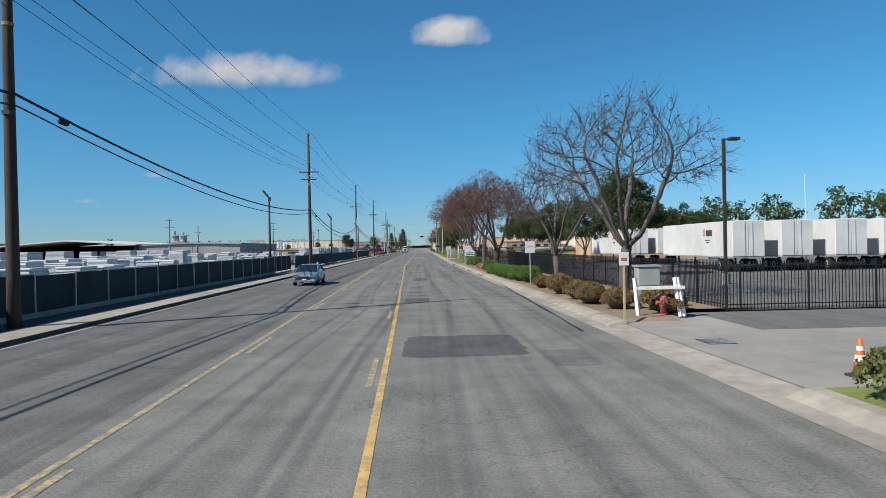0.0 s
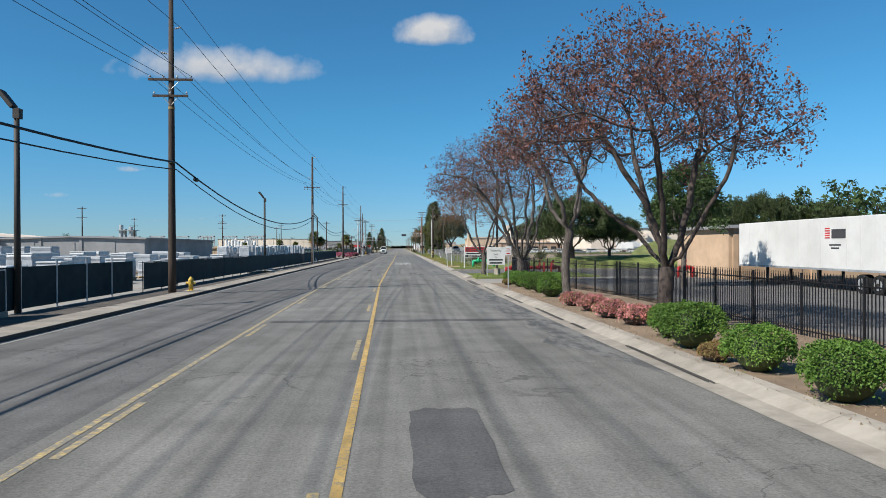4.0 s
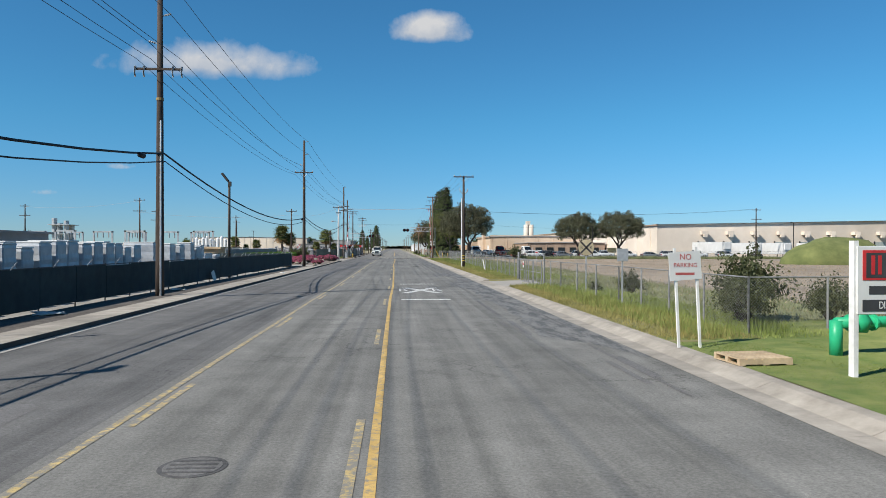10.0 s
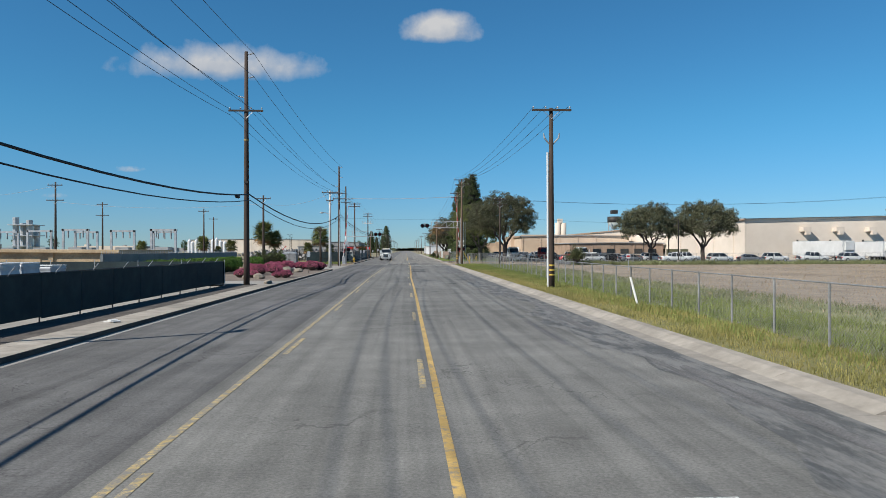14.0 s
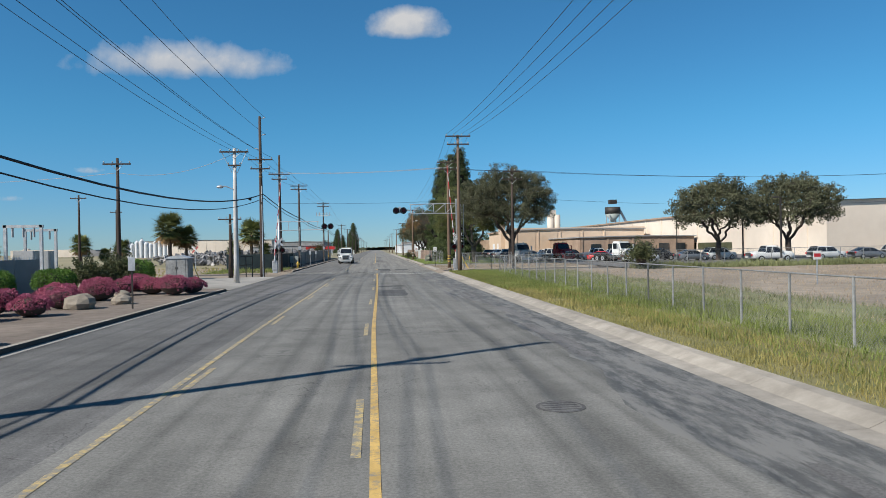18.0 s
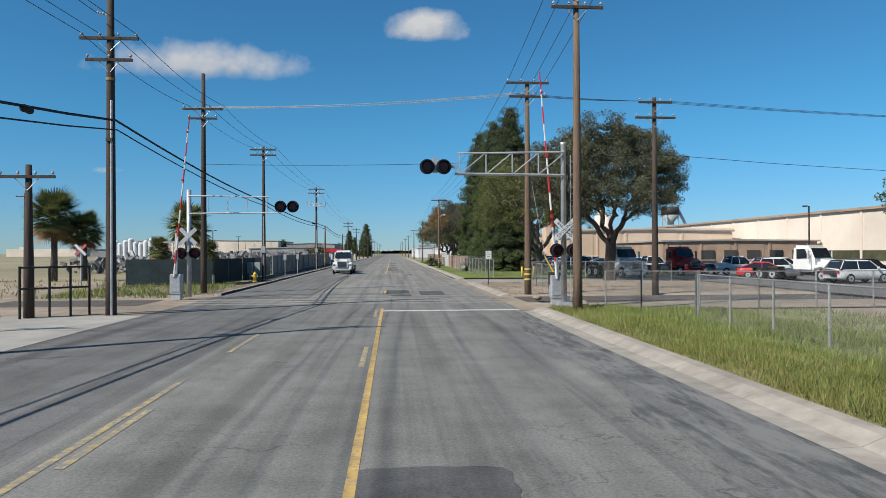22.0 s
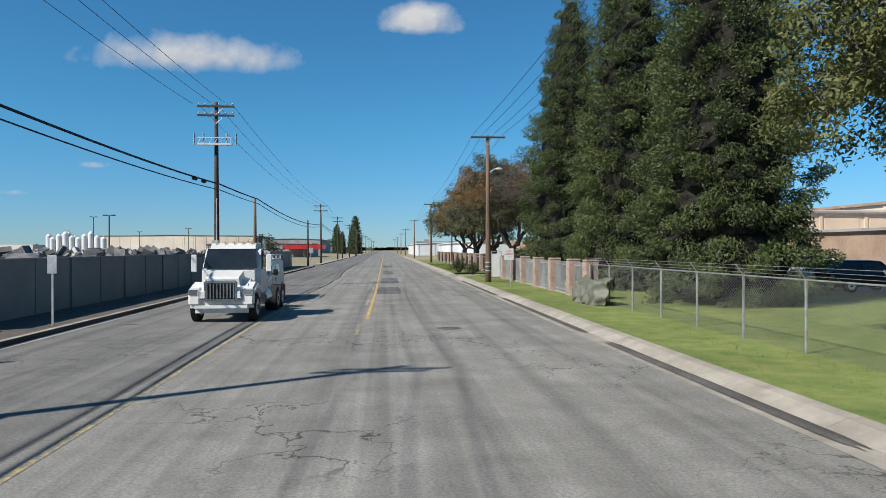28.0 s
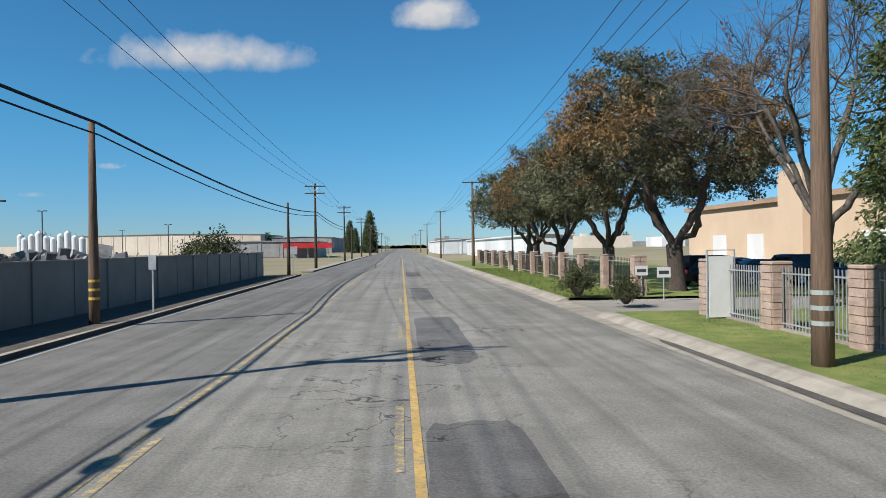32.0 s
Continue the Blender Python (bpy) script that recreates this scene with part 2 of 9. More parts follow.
M_CONC2 = mat("pale_concrete", (0.32, 0.3, 0.265), (0.245, 0.23, 0.205), rough=0.9, scale=0.8, fine=60)
M_BED = mat("grey_brown_soil", (0.21, 0.172, 0.14), (0.145, 0.118, 0.095), rough=0.95, scale=2.2, bump=0.7, fine=18)
M_SOIL = mat("bare_soil", (0.26, 0.19, 0.13), (0.19, 0.14, 0.095), rough=0.95, scale=2.2, bump=0.7, fine=18)
M_DIRT = mat("pale_dirt", (0.33, 0.27, 0.205), (0.22, 0.178, 0.135), rough=0.95, scale=0.9, bump=0.4, fine=11)
M_GRAVEL = mat("dark_gravel", (0.12, 0.105, 0.09), (0.07, 0.062, 0.055), rough=0.95, scale=6, bump=0.8, fine=25)
M_GROUND = mat("field_ground", (0.3, 0.25, 0.165), (0.2, 0.19, 0.1), rough=0.95, scale=0.05, bump=0.5, fine=2)
M_LAWN = mat("lawn", (0.21, 0.225, 0.07), (0.1, 0.15, 0.035), rough=0.9, scale=1.6, bump=0.6, fine=50)
M_MOUND = mat("rough_green_bank", (0.17, 0.185, 0.065), (0.1, 0.12, 0.04), rough=0.95, scale=0.6, bump=0.8, fine=6, big=0.35)
M_WEEDS = mat("weedy_ground", (0.23, 0.2, 0.095), (0.13, 0.135, 0.045), rough=0.95, scale=0.9, bump=0.6, fine=30)
M_MARGIN = mat("grey_green_weeds", (0.25, 0.24, 0.125), (0.15, 0.165, 0.075), rough=0.95, scale=0.5, bump=0.6, fine=20, big=0.35)
M_POLE = mat("creosoted_wood", (0.075, 0.054, 0.042), (0.035, 0.026, 0.021), rough=0.85, scale=5, stretch=(6, 6, 0.4), bump=0.4, fine=8)
M_POLE2 = mat("brown_pole_wood", (0.18, 0.12, 0.08), (0.1, 0.068, 0.048), rough=0.85, scale=5, stretch=(6, 6, 0.4), bump=0.4, fine=8)
M_POLEC = mat("pole_concrete", (0.5, 0.49, 0.47), (0.4, 0.39, 0.37), rough=0.8, scale=3)
M_STEEL = mat("galvanised_steel", (0.5, 0.51, 0.52), (0.38, 0.39, 0.4), rough=0.5, metal=0.5, scale=8, bump=0.05)
M_FENCE = mat("weathered_galvanised_wire", (0.3, 0.3, 0.295), (0.2, 0.2, 0.195), rough=0.65, metal=0.3, scale=8, bump=0.05)
M_KHAKI = mat("faded_khaki_sign_face", (0.5, 0.42, 0.27), (0.42, 0.35, 0.22), rough=0.7, scale=5, bump=0.02)
M_DARKSTEEL = mat("dark_steel", (0.05, 0.045, 0.04), rough=0.6, metal=0.2, scale=6, bump=0.05)
M_BUMP = mat("grey_plastic_bumper", (0.14, 0.14, 0.145), (0.1, 0.1, 0.105), rough=0.6, scale=6, bump=0.03)
M_BLACK = mat("black_enamel", (0.016, 0.016, 0.018), rough=0.45, scale=6, bump=0.03)
M_WIRE = mat("cable_black", (0.012, 0.012, 0.013), rough=0.6, bump=0)
M_WIRE2 = mat("bare_conductor", (0.05, 0.055, 0.06), rough=0.5, metal=0.3, bump=0)
M_INSUL = mat("grey_porcelain", (0.35, 0.36, 0.37), rough=0.35, bump=0)
M_SCREEN = mat("green_screen_cloth", (0.024, 0.04, 0.042), (0.013, 0.023, 0.027), rough=0.8, scale=1.5, bump=0.3, fine=30)
M_CLOTH = mat("pale_torn_cloth", (0.24, 0.24, 0.19), (0.16, 0.165, 0.13), rough=0.9, scale=1.5, bump=0.3)
M_WALLG = mat("grey_painted_steel_wall", (0.2, 0.215, 0.215), (0.16, 0.175, 0.175), rough=0.6, scale=0.8, bump=0.05)
M_WHITEM = mat("white_enamel", (0.62, 0.62, 0.6), (0.54, 0.54, 0.52), rough=0.4, scale=1.2, bump=0.02, big=0.1)
M_TRAILER = mat("trailer_white", (0.6, 0.6, 0.585), (0.5, 0.5, 0.485), rough=0.45, scale=0.5, bump=0.03, big=0.12)
M_WOODW = mat("white_painted_wood", (0.76, 0.75, 0.72), (0.62, 0.61, 0.58), rough=0.7, scale=5, bump=0.2)
M_RED = mat("red_paint", (0.5, 0.035, 0.035), (0.38, 0.025, 0.03), rough=0.4, scale=4, bump=0.02)
M_PINKHYD = mat("faded_red_paint", (0.5, 0.13, 0.12), (0.38, 0.09, 0.085), rough=0.6, scale=6)
M_GREENP = mat("bright_green_paint", (0.03, 0.42, 0.2), (0.02, 0.33, 0.15), rough=0.4, scale=4, bump=0.02)
M_YELP = mat("yellow_enamel", (0.66, 0.46, 0.08), (0.5, 0.33, 0.06), rough=0.5, scale=6)
M_BAND = mat("faded_yellow_band", (0.3, 0.21, 0.075), (0.2, 0.14, 0.06), rough=0.7, scale=6)
M_ORANGE = mat("orange_plastic", (0.7, 0.17, 0.03), rough=0.5, bump=0)
M_GLASS = mat("dark_window_glass", (0.02, 0.025, 0.03), rough=0.06, spec=0.6, bump=0)
M_RUBBER = mat("tyre_rubber", (0.02, 0.02, 0.02), rough=0.85, bump=0.1)
M_LENS = mat("red_lens", (0.12, 0.01, 0.015), rough=0.2, bump=0)
M_BARK = mat("grey_bark", (0.15, 0.128, 0.111), (0.052, 0.044, 0.039), rough=0.95, scale=4, stretch=(4, 4, 1), bump=0.8, fine=10)
# near-black colour: the deep shade between the redwood boughs, painted in
M_INSHADE = mat("inner_crown_shade", (0.02, 0.019, 0.013), (0.009, 0.009, 0.007), rough=0.95, scale=3, bump=0.5, fine=8)
M_BARKD = mat("dark_bark", (0.085, 0.065, 0.055), (0.05, 0.04, 0.035), rough=0.95, scale=4, stretch=(4, 4, 1), bump=0.8, fine=10)
M_LRED = leaf_mat("russet_leaves", (0.22, 0.095, 0.075), (0.12, 0.065, 0.06))
M_LORANGE = leaf_mat("orange_leaves", (0.28, 0.135, 0.065), (0.17, 0.09, 0.05))
M_LOAK = leaf_mat("oak_leaves", (0.145, 0.148, 0.083), (0.072, 0.076, 0.043))
M_LOAKY = leaf_mat("yellowing_oak_leaves", (0.21, 0.22, 0.075), (0.11, 0.125, 0.042))
M_LBROWN = leaf_mat("browning_oak_leaves", (0.3, 0.175, 0.07), (0.16, 0.105, 0.046))
M_LRED2 = leaf_mat("redwood_needles", (0.115, 0.145, 0.05), (0.055, 0.078, 0.03), 0.3)
M_LGLOSS = leaf_mat("glossy_leaves", (0.07, 0.11, 0.035), (0.04, 0.065, 0.02))
M_LJUN = leaf_mat("juniper_needles", (0.075, 0.1, 0.036), (0.036, 0.052, 0.02))
M_LBRUSH = leaf_mat("brush_leaves", (0.11, 0.12, 0.05), (0.06, 0.07, 0.03))
M_LBOX = leaf_mat("box_leaves", (0.15, 0.26, 0.045), (0.07, 0.145, 0.025))
M_LRUST = leaf_mat("rusty_shrub_leaves", (0.27, 0.23, 0.075), (0.17, 0.12, 0.05))
M_PINK = leaf_mat("pink_flowers", (0.55, 0.16, 0.24), (0.3, 0.07, 0.12))
M_PINK2 = leaf_mat("pale_pink_flowers", (0.68, 0.3, 0.3), (0.42, 0.15, 0.15))
M_LPALM = leaf_mat("palm_fronds", (0.21, 0.23, 0.085), (0.12, 0.14, 0.045))
M_STRAW = leaf_mat("dry_straw", (0.4, 0.32, 0.22), (0.2, 0.15, 0.1))
M_GRASS = leaf_mat("green_grass_blades", (0.24, 0.275, 0.077), (0.135, 0.17, 0.043))
M_GRASSY = leaf_mat("yellowing_grass_blades", (0.33, 0.275, 0.1), (0.2, 0.19, 0.062))
M_SAGEG = leaf_mat("grey_green_weed_blades", (0.26, 0.27, 0.13), (0.16, 0.18, 0.08))
M_LAWNB = leaf_mat("lawn_blades", (0.19, 0.23, 0.065), (0.13, 0.18, 0.045), 0.12)
M_PEACH = mat("peach_wall", (0.6, 0.46, 0.34), (0.54, 0.41, 0.3), rough=0.85, scale=0.3, bump=0.08, fine=5)
M_BEIGE = mat("beige_wall", (0.66, 0.575, 0.48), (0.6, 0.515, 0.425), rough=0.85, scale=0.25, bump=0.08, fine=5)
M_BROWNB = mat("brown_brick", (0.34, 0.245, 0.18), (0.28, 0.2, 0.145), rough=0.9, scale=3)
M_TANB = mat("tan_block", (0.48, 0.34, 0.23), (0.42, 0.3, 0.2), rough=0.9, scale=2)
M_ROOF = mat("grey_roof", (0.3, 0.3, 0.3), (0.22, 0.22, 0.22), rough=0.8, scale=0.4)
M_STONE = mat("pink_split_stone", (0.42, 0.31, 0.25), (0.3, 0.22, 0.18), rough=0.95, scale=5, bump=0.9, fine=12, vary=0.15)
M_ROCK = mat("boulder", (0.3, 0.26, 0.21), (0.2, 0.175, 0.14), rough=0.95, scale=3, bump=0.7, fine=10)
M_WRAP = mat("white_wrap_film", (0.44, 0.46, 0.48), (0.3, 0.33, 0.36), rough=0.35, scale=2.5, bump=0.5, fine=8, vary=0.14)
M_PALLET = mat("raw_pallet_wood", (0.5, 0.38, 0.24), (0.36, 0.27, 0.17), rough=0.85, scale=5)
M_TARP = mat("olive_tarp", (0.15, 0.155, 0.12), (0.1, 0.105, 0.08), rough=0.6, scale=3, bump=0.3, fine=12)
M_BAR = mat("sign_ink", (0.05, 0.05, 0.055), rough=0.6, bump=0)
M_INKRED = mat("sign_red_ink", (0.45, 0.03, 0.04), rough=0.6, bump=0)
M_SILO = mat("silo_white", (0.66, 0.67, 0.68), (0.58, 0.59, 0.6), rough=0.5, scale=0.4, bump=0)
M_GREYG = mat("grey_green_cabinet", (0.33, 0.36, 0.34), (0.27, 0.3, 0.28), rough=0.6, scale=2)
M_FARGREEN = mat("distant_foliage", (0.12, 0.14, 0.085), (0.07, 0.085, 0.05), rough=0.95, scale=0.3, bump=0.8, fine=1)
M_SILVER = mat("light_blue_car_paint", (0.26, 0.33, 0.4), (0.24, 0.31, 0.37), rough=0.25, metal=0.45, bump=0, spec=0.6)
M_CHROME = mat("chrome_trim", (0.55, 0.56, 0.57), rough=0.2, metal=0.9, bump=0)


# ---- mesh helpers ----
class Build:
    """Gathers simple solids into one mesh."""

    def __init__(self):
        self.v, self.f = [], []

    def box(self, lo, hi, turn=None):
        k = len(self.v)
        for z in (lo[2], hi[2]):
            for x, y in ((lo[0], lo[1]), (hi[0], lo[1]), (hi[0], hi[1]), (lo[0], hi[1])):
                self.v.append((x, y, z))
        if turn is not None:
            for i in range(k, k + 8):
                self.v[i] = tuple(turn @ Vector(self.v[i]))
        for q in ((3, 2, 1, 0), (4, 5, 6, 7), (0, 1, 5, 4), (1, 2, 6, 5), (2, 3, 7, 6), (3, 0, 4, 7)):
            self.f.append(tuple(k + i for i in q))
        return self

    def tube(self, pts, radii, n=8, cap=True):
        k = len(self.v)
        pts = [Vector(p) for p in pts]
        for i, p in enumerate(pts):
            d = (pts[min(i + 1, len(pts) - 1)] - pts[max(i - 1, 0)])
            d = d.normalized() if d.length > 1e-9 else Vector((0, 0, 1))
            s = d.cross(Vector((0, 1, 0)) if abs(d.y) < 0.9 else Vector((1, 0, 0))).normalized()
            u = d.cross(s)
            r = radii[i] if isinstance(radii, (list, tuple)) else radii
            for j in range(n):
                a = 2 * math.pi * j / n
                self.v.append(tuple(p + s * (r * math.cos(a)) + u * (r * math.sin(a))))
        for i in range(len(pts) - 1):
            for j in range(n):
                a, b = k + i * n + j, k + i * n + (j + 1) % n
                self.f.append((a, b, b + n, a + n))
        if cap:
            self.f.append(tuple(k + j for j in reversed(range(n))))
            e = k + (len(pts) - 1) * n
            self.f.append(tuple(e + j for j in range(n)))
        return self

    def quad(self, *ps):
        k = len(self.v)
        self.v += [tuple(p) for p in ps]
        self.f.append(tuple(range(k, k + len(ps))))
        return self

    def prism(self, outline, z0, z1):
        """Upright prism over an outline of (x, y)."""
        k, n = len(self.v), len(outline)
        self.v += [(x, y, z0) for x, y in outline] + [(x, y, z1) for x, y in outline]
        self.f.append(tuple(k + i for i in reversed(range(n))))
        self.f.append(tuple(k + n + i for i in range(n)))
        for i in range(n):
            j = (i + 1) % n
            self.f.append((k + i, k + j, k + n + j, k + n + i))
        return self

    def side(self, outline, x0, x1):
        """Prism over an outline of (y, z), from x0 to x1."""
        k, n = len(self.v), len(outline)
        self.v += [(x0, y, z) for y, z in outline] + [(x1, y, z) for y, z in outline]
        self.f.append(tuple(k + i for i in reversed(range(n))))
        self.f.append(tuple(k + n + i for i in range(n)))
        for i in range(n):
            j = (i + 1) % n
            self.f.append((k + i, k + j, k + n + j, k + n + i))
        return self

    def ball(self, c, r, nu=10, nv=6):
        k = len(self.v)
        rx, ry, rz = r if isinstance(r, (tuple, list)) else (r, r, r)
        self.v.append((c[0], c[1], c[2] - rz))
        for i in range(1, nv):
            b = -math.pi / 2 + math.pi * i / nv
            for j in range(nu):
                a = 2 * math.pi * j / nu
                self.v.append((c[0] + rx * math.cos(b) * math.cos(a), c[1] + ry * math.cos(b) * math.sin(a), c[2] + rz * math.sin(b)))
        self.v.append((c[0], c[1], c[2] + rz))
        e = len(self.v) - 1
        for j in range(nu):
            self.f.append((k, k + 1 + (j + 1) % nu, k + 1 + j))
            self.f.append((e, e - nu + j, e - nu + (j + 1) % nu))
        for i in range(nv - 2):
            for j in range(nu):
                a, b = k + 1 + i * nu + j, k + 1 + i * nu + (j + 1) % nu
                self.f.append((a, b, b + nu, a + nu))
        return self

    def mesh(self, name, material, smooth=False):
        me = bpy.data.meshes.new(name)
        me.from_pydata(self.v, [], self.f)
        me.materials.append(material)
        if smooth:
            me.polygons.foreach_set("use_smooth", [True] * len(me.polygons))
        me.update()
        return me


def bevelled(me, w=0.02, seg=1):
    bm = bmesh.new()
    bm.from_mesh(me)
    bmesh.ops.bevel(bm, geom=[e for e in bm.edges if len(e.link_faces) == 2 and e.calc_face_angle(0) > 0.5], offset=w, segments=seg, affect="EDGES", clamp_overlap=True)
    bm.to_mesh(me)
    bm.free()
    return me


def thing(name, label, category, group="", at=(0, 0, 0), rz=0):
    ob = new(name)
    ob.empty_display_size = 0.2
    ob.matrix_basis = pose(*at, 0, 0, rz)
    return tagged(ob, label, category, group)


def part(name, b, material, parent, label="", smooth=False, bevel=0, seg=1):
    """One mesh object under a thing or a part; its coordinates are the parent's."""
    me = b.mesh(name, material, smooth) if isinstance(b, Build) else b
    if bevel:
        bevelled(me, bevel, seg)
    ob = new(name, me)
    ob.parent = parent
    if label:
        ob["label"] = label
    return ob


def solid(name, b, material, label, category, group="", kind="", smooth=False, bevel=0):
    me = b.mesh(name, material, smooth)
    if bevel:
        bevelled(me, bevel)
    return tagged(new(name, me), label, category, group, kind)


def letters(text, size, material, parent, m, name="lettering", depth=0.002):
    """Mesh lettering in the built-in font; local x to the right, y up, facing z."""
    cu = bpy.data.curves.new(name, "FONT")
    cu.body, cu.size, cu.align_x, cu.align_y, cu.extrude = text, size, "CENTER", "CENTER", depth
    cu.resolution_u = 3
    tmp = bpy.data.objects.new(name, cu)
    scene.collection.objects.link(tmp)
    me = bpy.data.meshes.new_from_object(tmp.evaluated_get(bpy.context.evaluated_depsgraph_get()))
    bpy.data.objects.remove(tmp)
    bpy.data.curves.remove(cu)
    me.materials.clear()
    me.materials.append(material)
    ob = new(name, me)
    ob.parent = parent
    ob.matrix_basis = m
    return ob


FACE = pose(0, 0, 0, 90, 0, 0)  # lettering that faces -y


def shift(y):
    """How far the lanes lie further right at the start of the road."""
    return 1.45 * max(0.0, 1 - y / 92.0) if y > -30 else 1.45 * (1 + 30 / 92)


def strip(x0, x1, y0, y1, z, step=6.0, bend=True, z1=None):
    """A flat band along the road that follows the lanes."""
    b = Build()
    n = max(1, int((y1 - y0) / step))
    for i in range(n + 1):
        y = y0 + (y1 - y0) * i / n
        s = shift(y) if bend else 0
        b.v += [(x0 + s, y, z), (x1 + s, y, z if z1 is None else z1)]
    for i in range(n):
        b.f.append((2 * i, 2 * i + 1, 2 * i + 3, 2 * i + 2))
    return b

# ---- ground, road, kerbs ----
Y0, Y1 = -45.0, 1400.0
g = Build().quad((-2500, -600, -0.06), (2500, -600, -0.06), (2500, 4200, -0.06), (-2500, 4200, -0.06))
solid("ground", g, M_GROUND, "dry grass and dirt ground reaching the horizon", "ground", kind="structure")
JOIN = -6.25


def lane_sheet(x0, x1, fixed):
    b = strip(x0, x1, Y0, 92, 0.0)
    for i in range(0, len(b.v), 2):
        if fixed:
            b.v[i] = (x0, b.v[i][1], 0.0)
    e = strip(x0, x1, 92, 274.0, 0.0, 30)
    k = len(b.v)
    b.v += e.v
    b.f += [tuple(k + i for i in q) for q in e.f]
    return b


solid("road", lane_sheet(JOIN, 4.2, False), M_ROAD, "worn grey asphalt road with tyre streaks", "road", kind="structure")
solid("road_lane", lane_sheet(-11.8, JOIN, True), M_ROADL, "smoother dark asphalt lane beside the far kerb", "road", kind="structure")
solid("road_beyond", strip(JOIN, 4.2, 274.0, Y1, 0.0, 60), M_ROAD2, "pale cracked asphalt road past the railway", "road", kind="structure")
solid("road_lane", strip(-11.8, JOIN, 274.0, Y1, 0.0, 60), M_ROAD2L, "smoother grey asphalt lane past the railway", "road", kind="structure")


def kerb_right(y0, y1, drop=False):
    """Gutter pan and kerb in one concrete band, cast in lengths."""
    n = max(1, round((y1 - y0) / 3.05))
    top = 0.03 if drop else 0.15
    prof = ((4.2, 0.004), (4.66, 0.012), (4.84, top * 0.55), (5.0, top * 0.95), (5.25, top + 0.01), (5.25, -0.05))
    for i in range(n):
        a, c = y0 + (y1 - y0) * i / n, y0 + (y1 - y0) * (i + 1) / n - 0.012
        q = Build()
        for y in (a, c):
            q.v += [(x + shift(y), y, z) for x, z in prof]
        q.f += [(j, j + 1, j + 7, j + 6) for j in range(5)] + [(5, 4, 3, 2, 1, 0), (6, 7, 8, 9, 10, 11)]
        yield q


kerb_r = thing("kerb", "pale concrete gutter and kerb along the road", "kerb", at=(0, 0, 0))
kerb_r["kind"] = "structure"
for y0, y1, drop in ((Y0, 11, False), (11, 21, True), (21, 90, False), (90, 101, True), (101, 106.5, False), (106.5, 118, True), (118, 155.5, False), (155.5, 164, True), (164, 263.5, False), (272.8, 289.5, False), (289.5, 297, True), (297, 351, False), (351, 357.5, True), (357.5, 430, False), (430, 520, False)):
    for q in kerb_right(y0, y1, drop):
        part("kerb_stone", q, M_CONC, kerb_r)
kerb_l = thing("kerb", "weathered concrete kerb along the pavement", "kerb")
kerb_l["kind"] = "structure"
for y0, y1 in ((Y0, 240.0), (276, 392), (401, 560)):
    n = round((y1 - y0) / 3.05)
    for i in range(n):
        a, c = y0 + (y1 - y0) * i / n, y0 + (y1 - y0) * (i + 1) / n - 0.012
        part("kerb_stone", Build().box((-12.0, a, -0.05), (-11.8, c, 0.155)), M_CONC, kerb_l)
# thin dark strip paints the shade on the kerb's road side
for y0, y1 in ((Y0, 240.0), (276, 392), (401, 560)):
    part("kerb_face", Build().box((-11.8, y0, 0.003), (-11.788, y1, 0.15)), M_KERBSHADE, kerb_l, "kerb face coloured near black for shade and tyre grime")
    part("gutter", Build().box((-11.788, y0, -0.02), (-11.5, y1, 0.006)), M_CONC2, kerb_l)
pav = thing("pavement", "concrete pavement slabs with a dusty surface", "pavement")
pav["kind"] = "structure"
for y0, y1 in ((Y0, 203.0), (401, 520)):
    n = round((y1 - y0) / 2.4)
    for i in range(n):
        a, c = y0 + (y1 - y0) * i / n, y0 + (y1 - y0) * (i + 1) / n - 0.012
        part("slab", Build().box((-13.1, a, -0.02), (-12.005, c, 0.15)), M_CONC, pav)


def patch(name, x0, x1, y0, y1, z, material, label, category="ground", step=5.0, bend=False, kind="structure"):
    return solid(name, strip(x0, x1, y0, y1, z, step, bend), material, label, category, kind=kind)


patch("ground_dirt", -15.2, -13.1, Y0, 203, 0.13, M_GRAVEL, "dark gravel strip between pavement and fence")
patch("ground_yard", -120, -15.2, Y0, 203, 0.02, M_CONC2, "pale dusty storage yard ground")
patch("ground_dirt", -14.9, -12.0, 296, 392, 0.13, M_GRAVEL, "dark dirt strip below the wall")
patch("ground_bed", -30, -12.0, 208.6, 241, 0.14, M_BED, "bare soil planting bed with pink shrubs")
patch("driveway", -30, -12.0, 203, 208.6, 0.135, M_CONC2, "pale concrete apron before a planting bed")
patch("driveway", -22, -11.8, 241, 263, 0.012, M_CONC2, "worn concrete drive apron")
patch("ground_dirt", -60, -22, 203, 300, 0.03, M_DIRT, "pale dirt and weeds beside the railway")
patch("ground_dirt", -22, -11.8, 263, 296, 0.016, M_DIRT, "pale dirt beside the railway crossing")
patch("ground_bed", 5.25, 7.2, 21.8, 24.2, 0.16, M_SOIL, "bare soil planting bed along the kerb", bend=True)
patch("ground_bed", 5.25, 10.9, 24.2, 90, 0.16, M_SOIL, "bare soil planting bed along the kerb", bend=True)
patch("lot", 10.9, 75, 24, 97, 0.1, M_LOT, "asphalt lorry park behind an iron fence")
patch("driveway", 5.25, 75, 11, 24, 0.05, M_CONC2, "wide pale concrete drive apron", bend=True)
patch("ground_bed", 5.25, 20, Y0, 11, 0.14, M_LAWN, "mown green lawn strip", bend=True)
patch("lot", 9.6, 75, 19, 24, 0.054, M_LOT, "asphalt drive in front of the gate")
patch("driveway", 5.25, 8.3, 90, 97, 0.06, M_CONC2, "pale concrete drive apron")
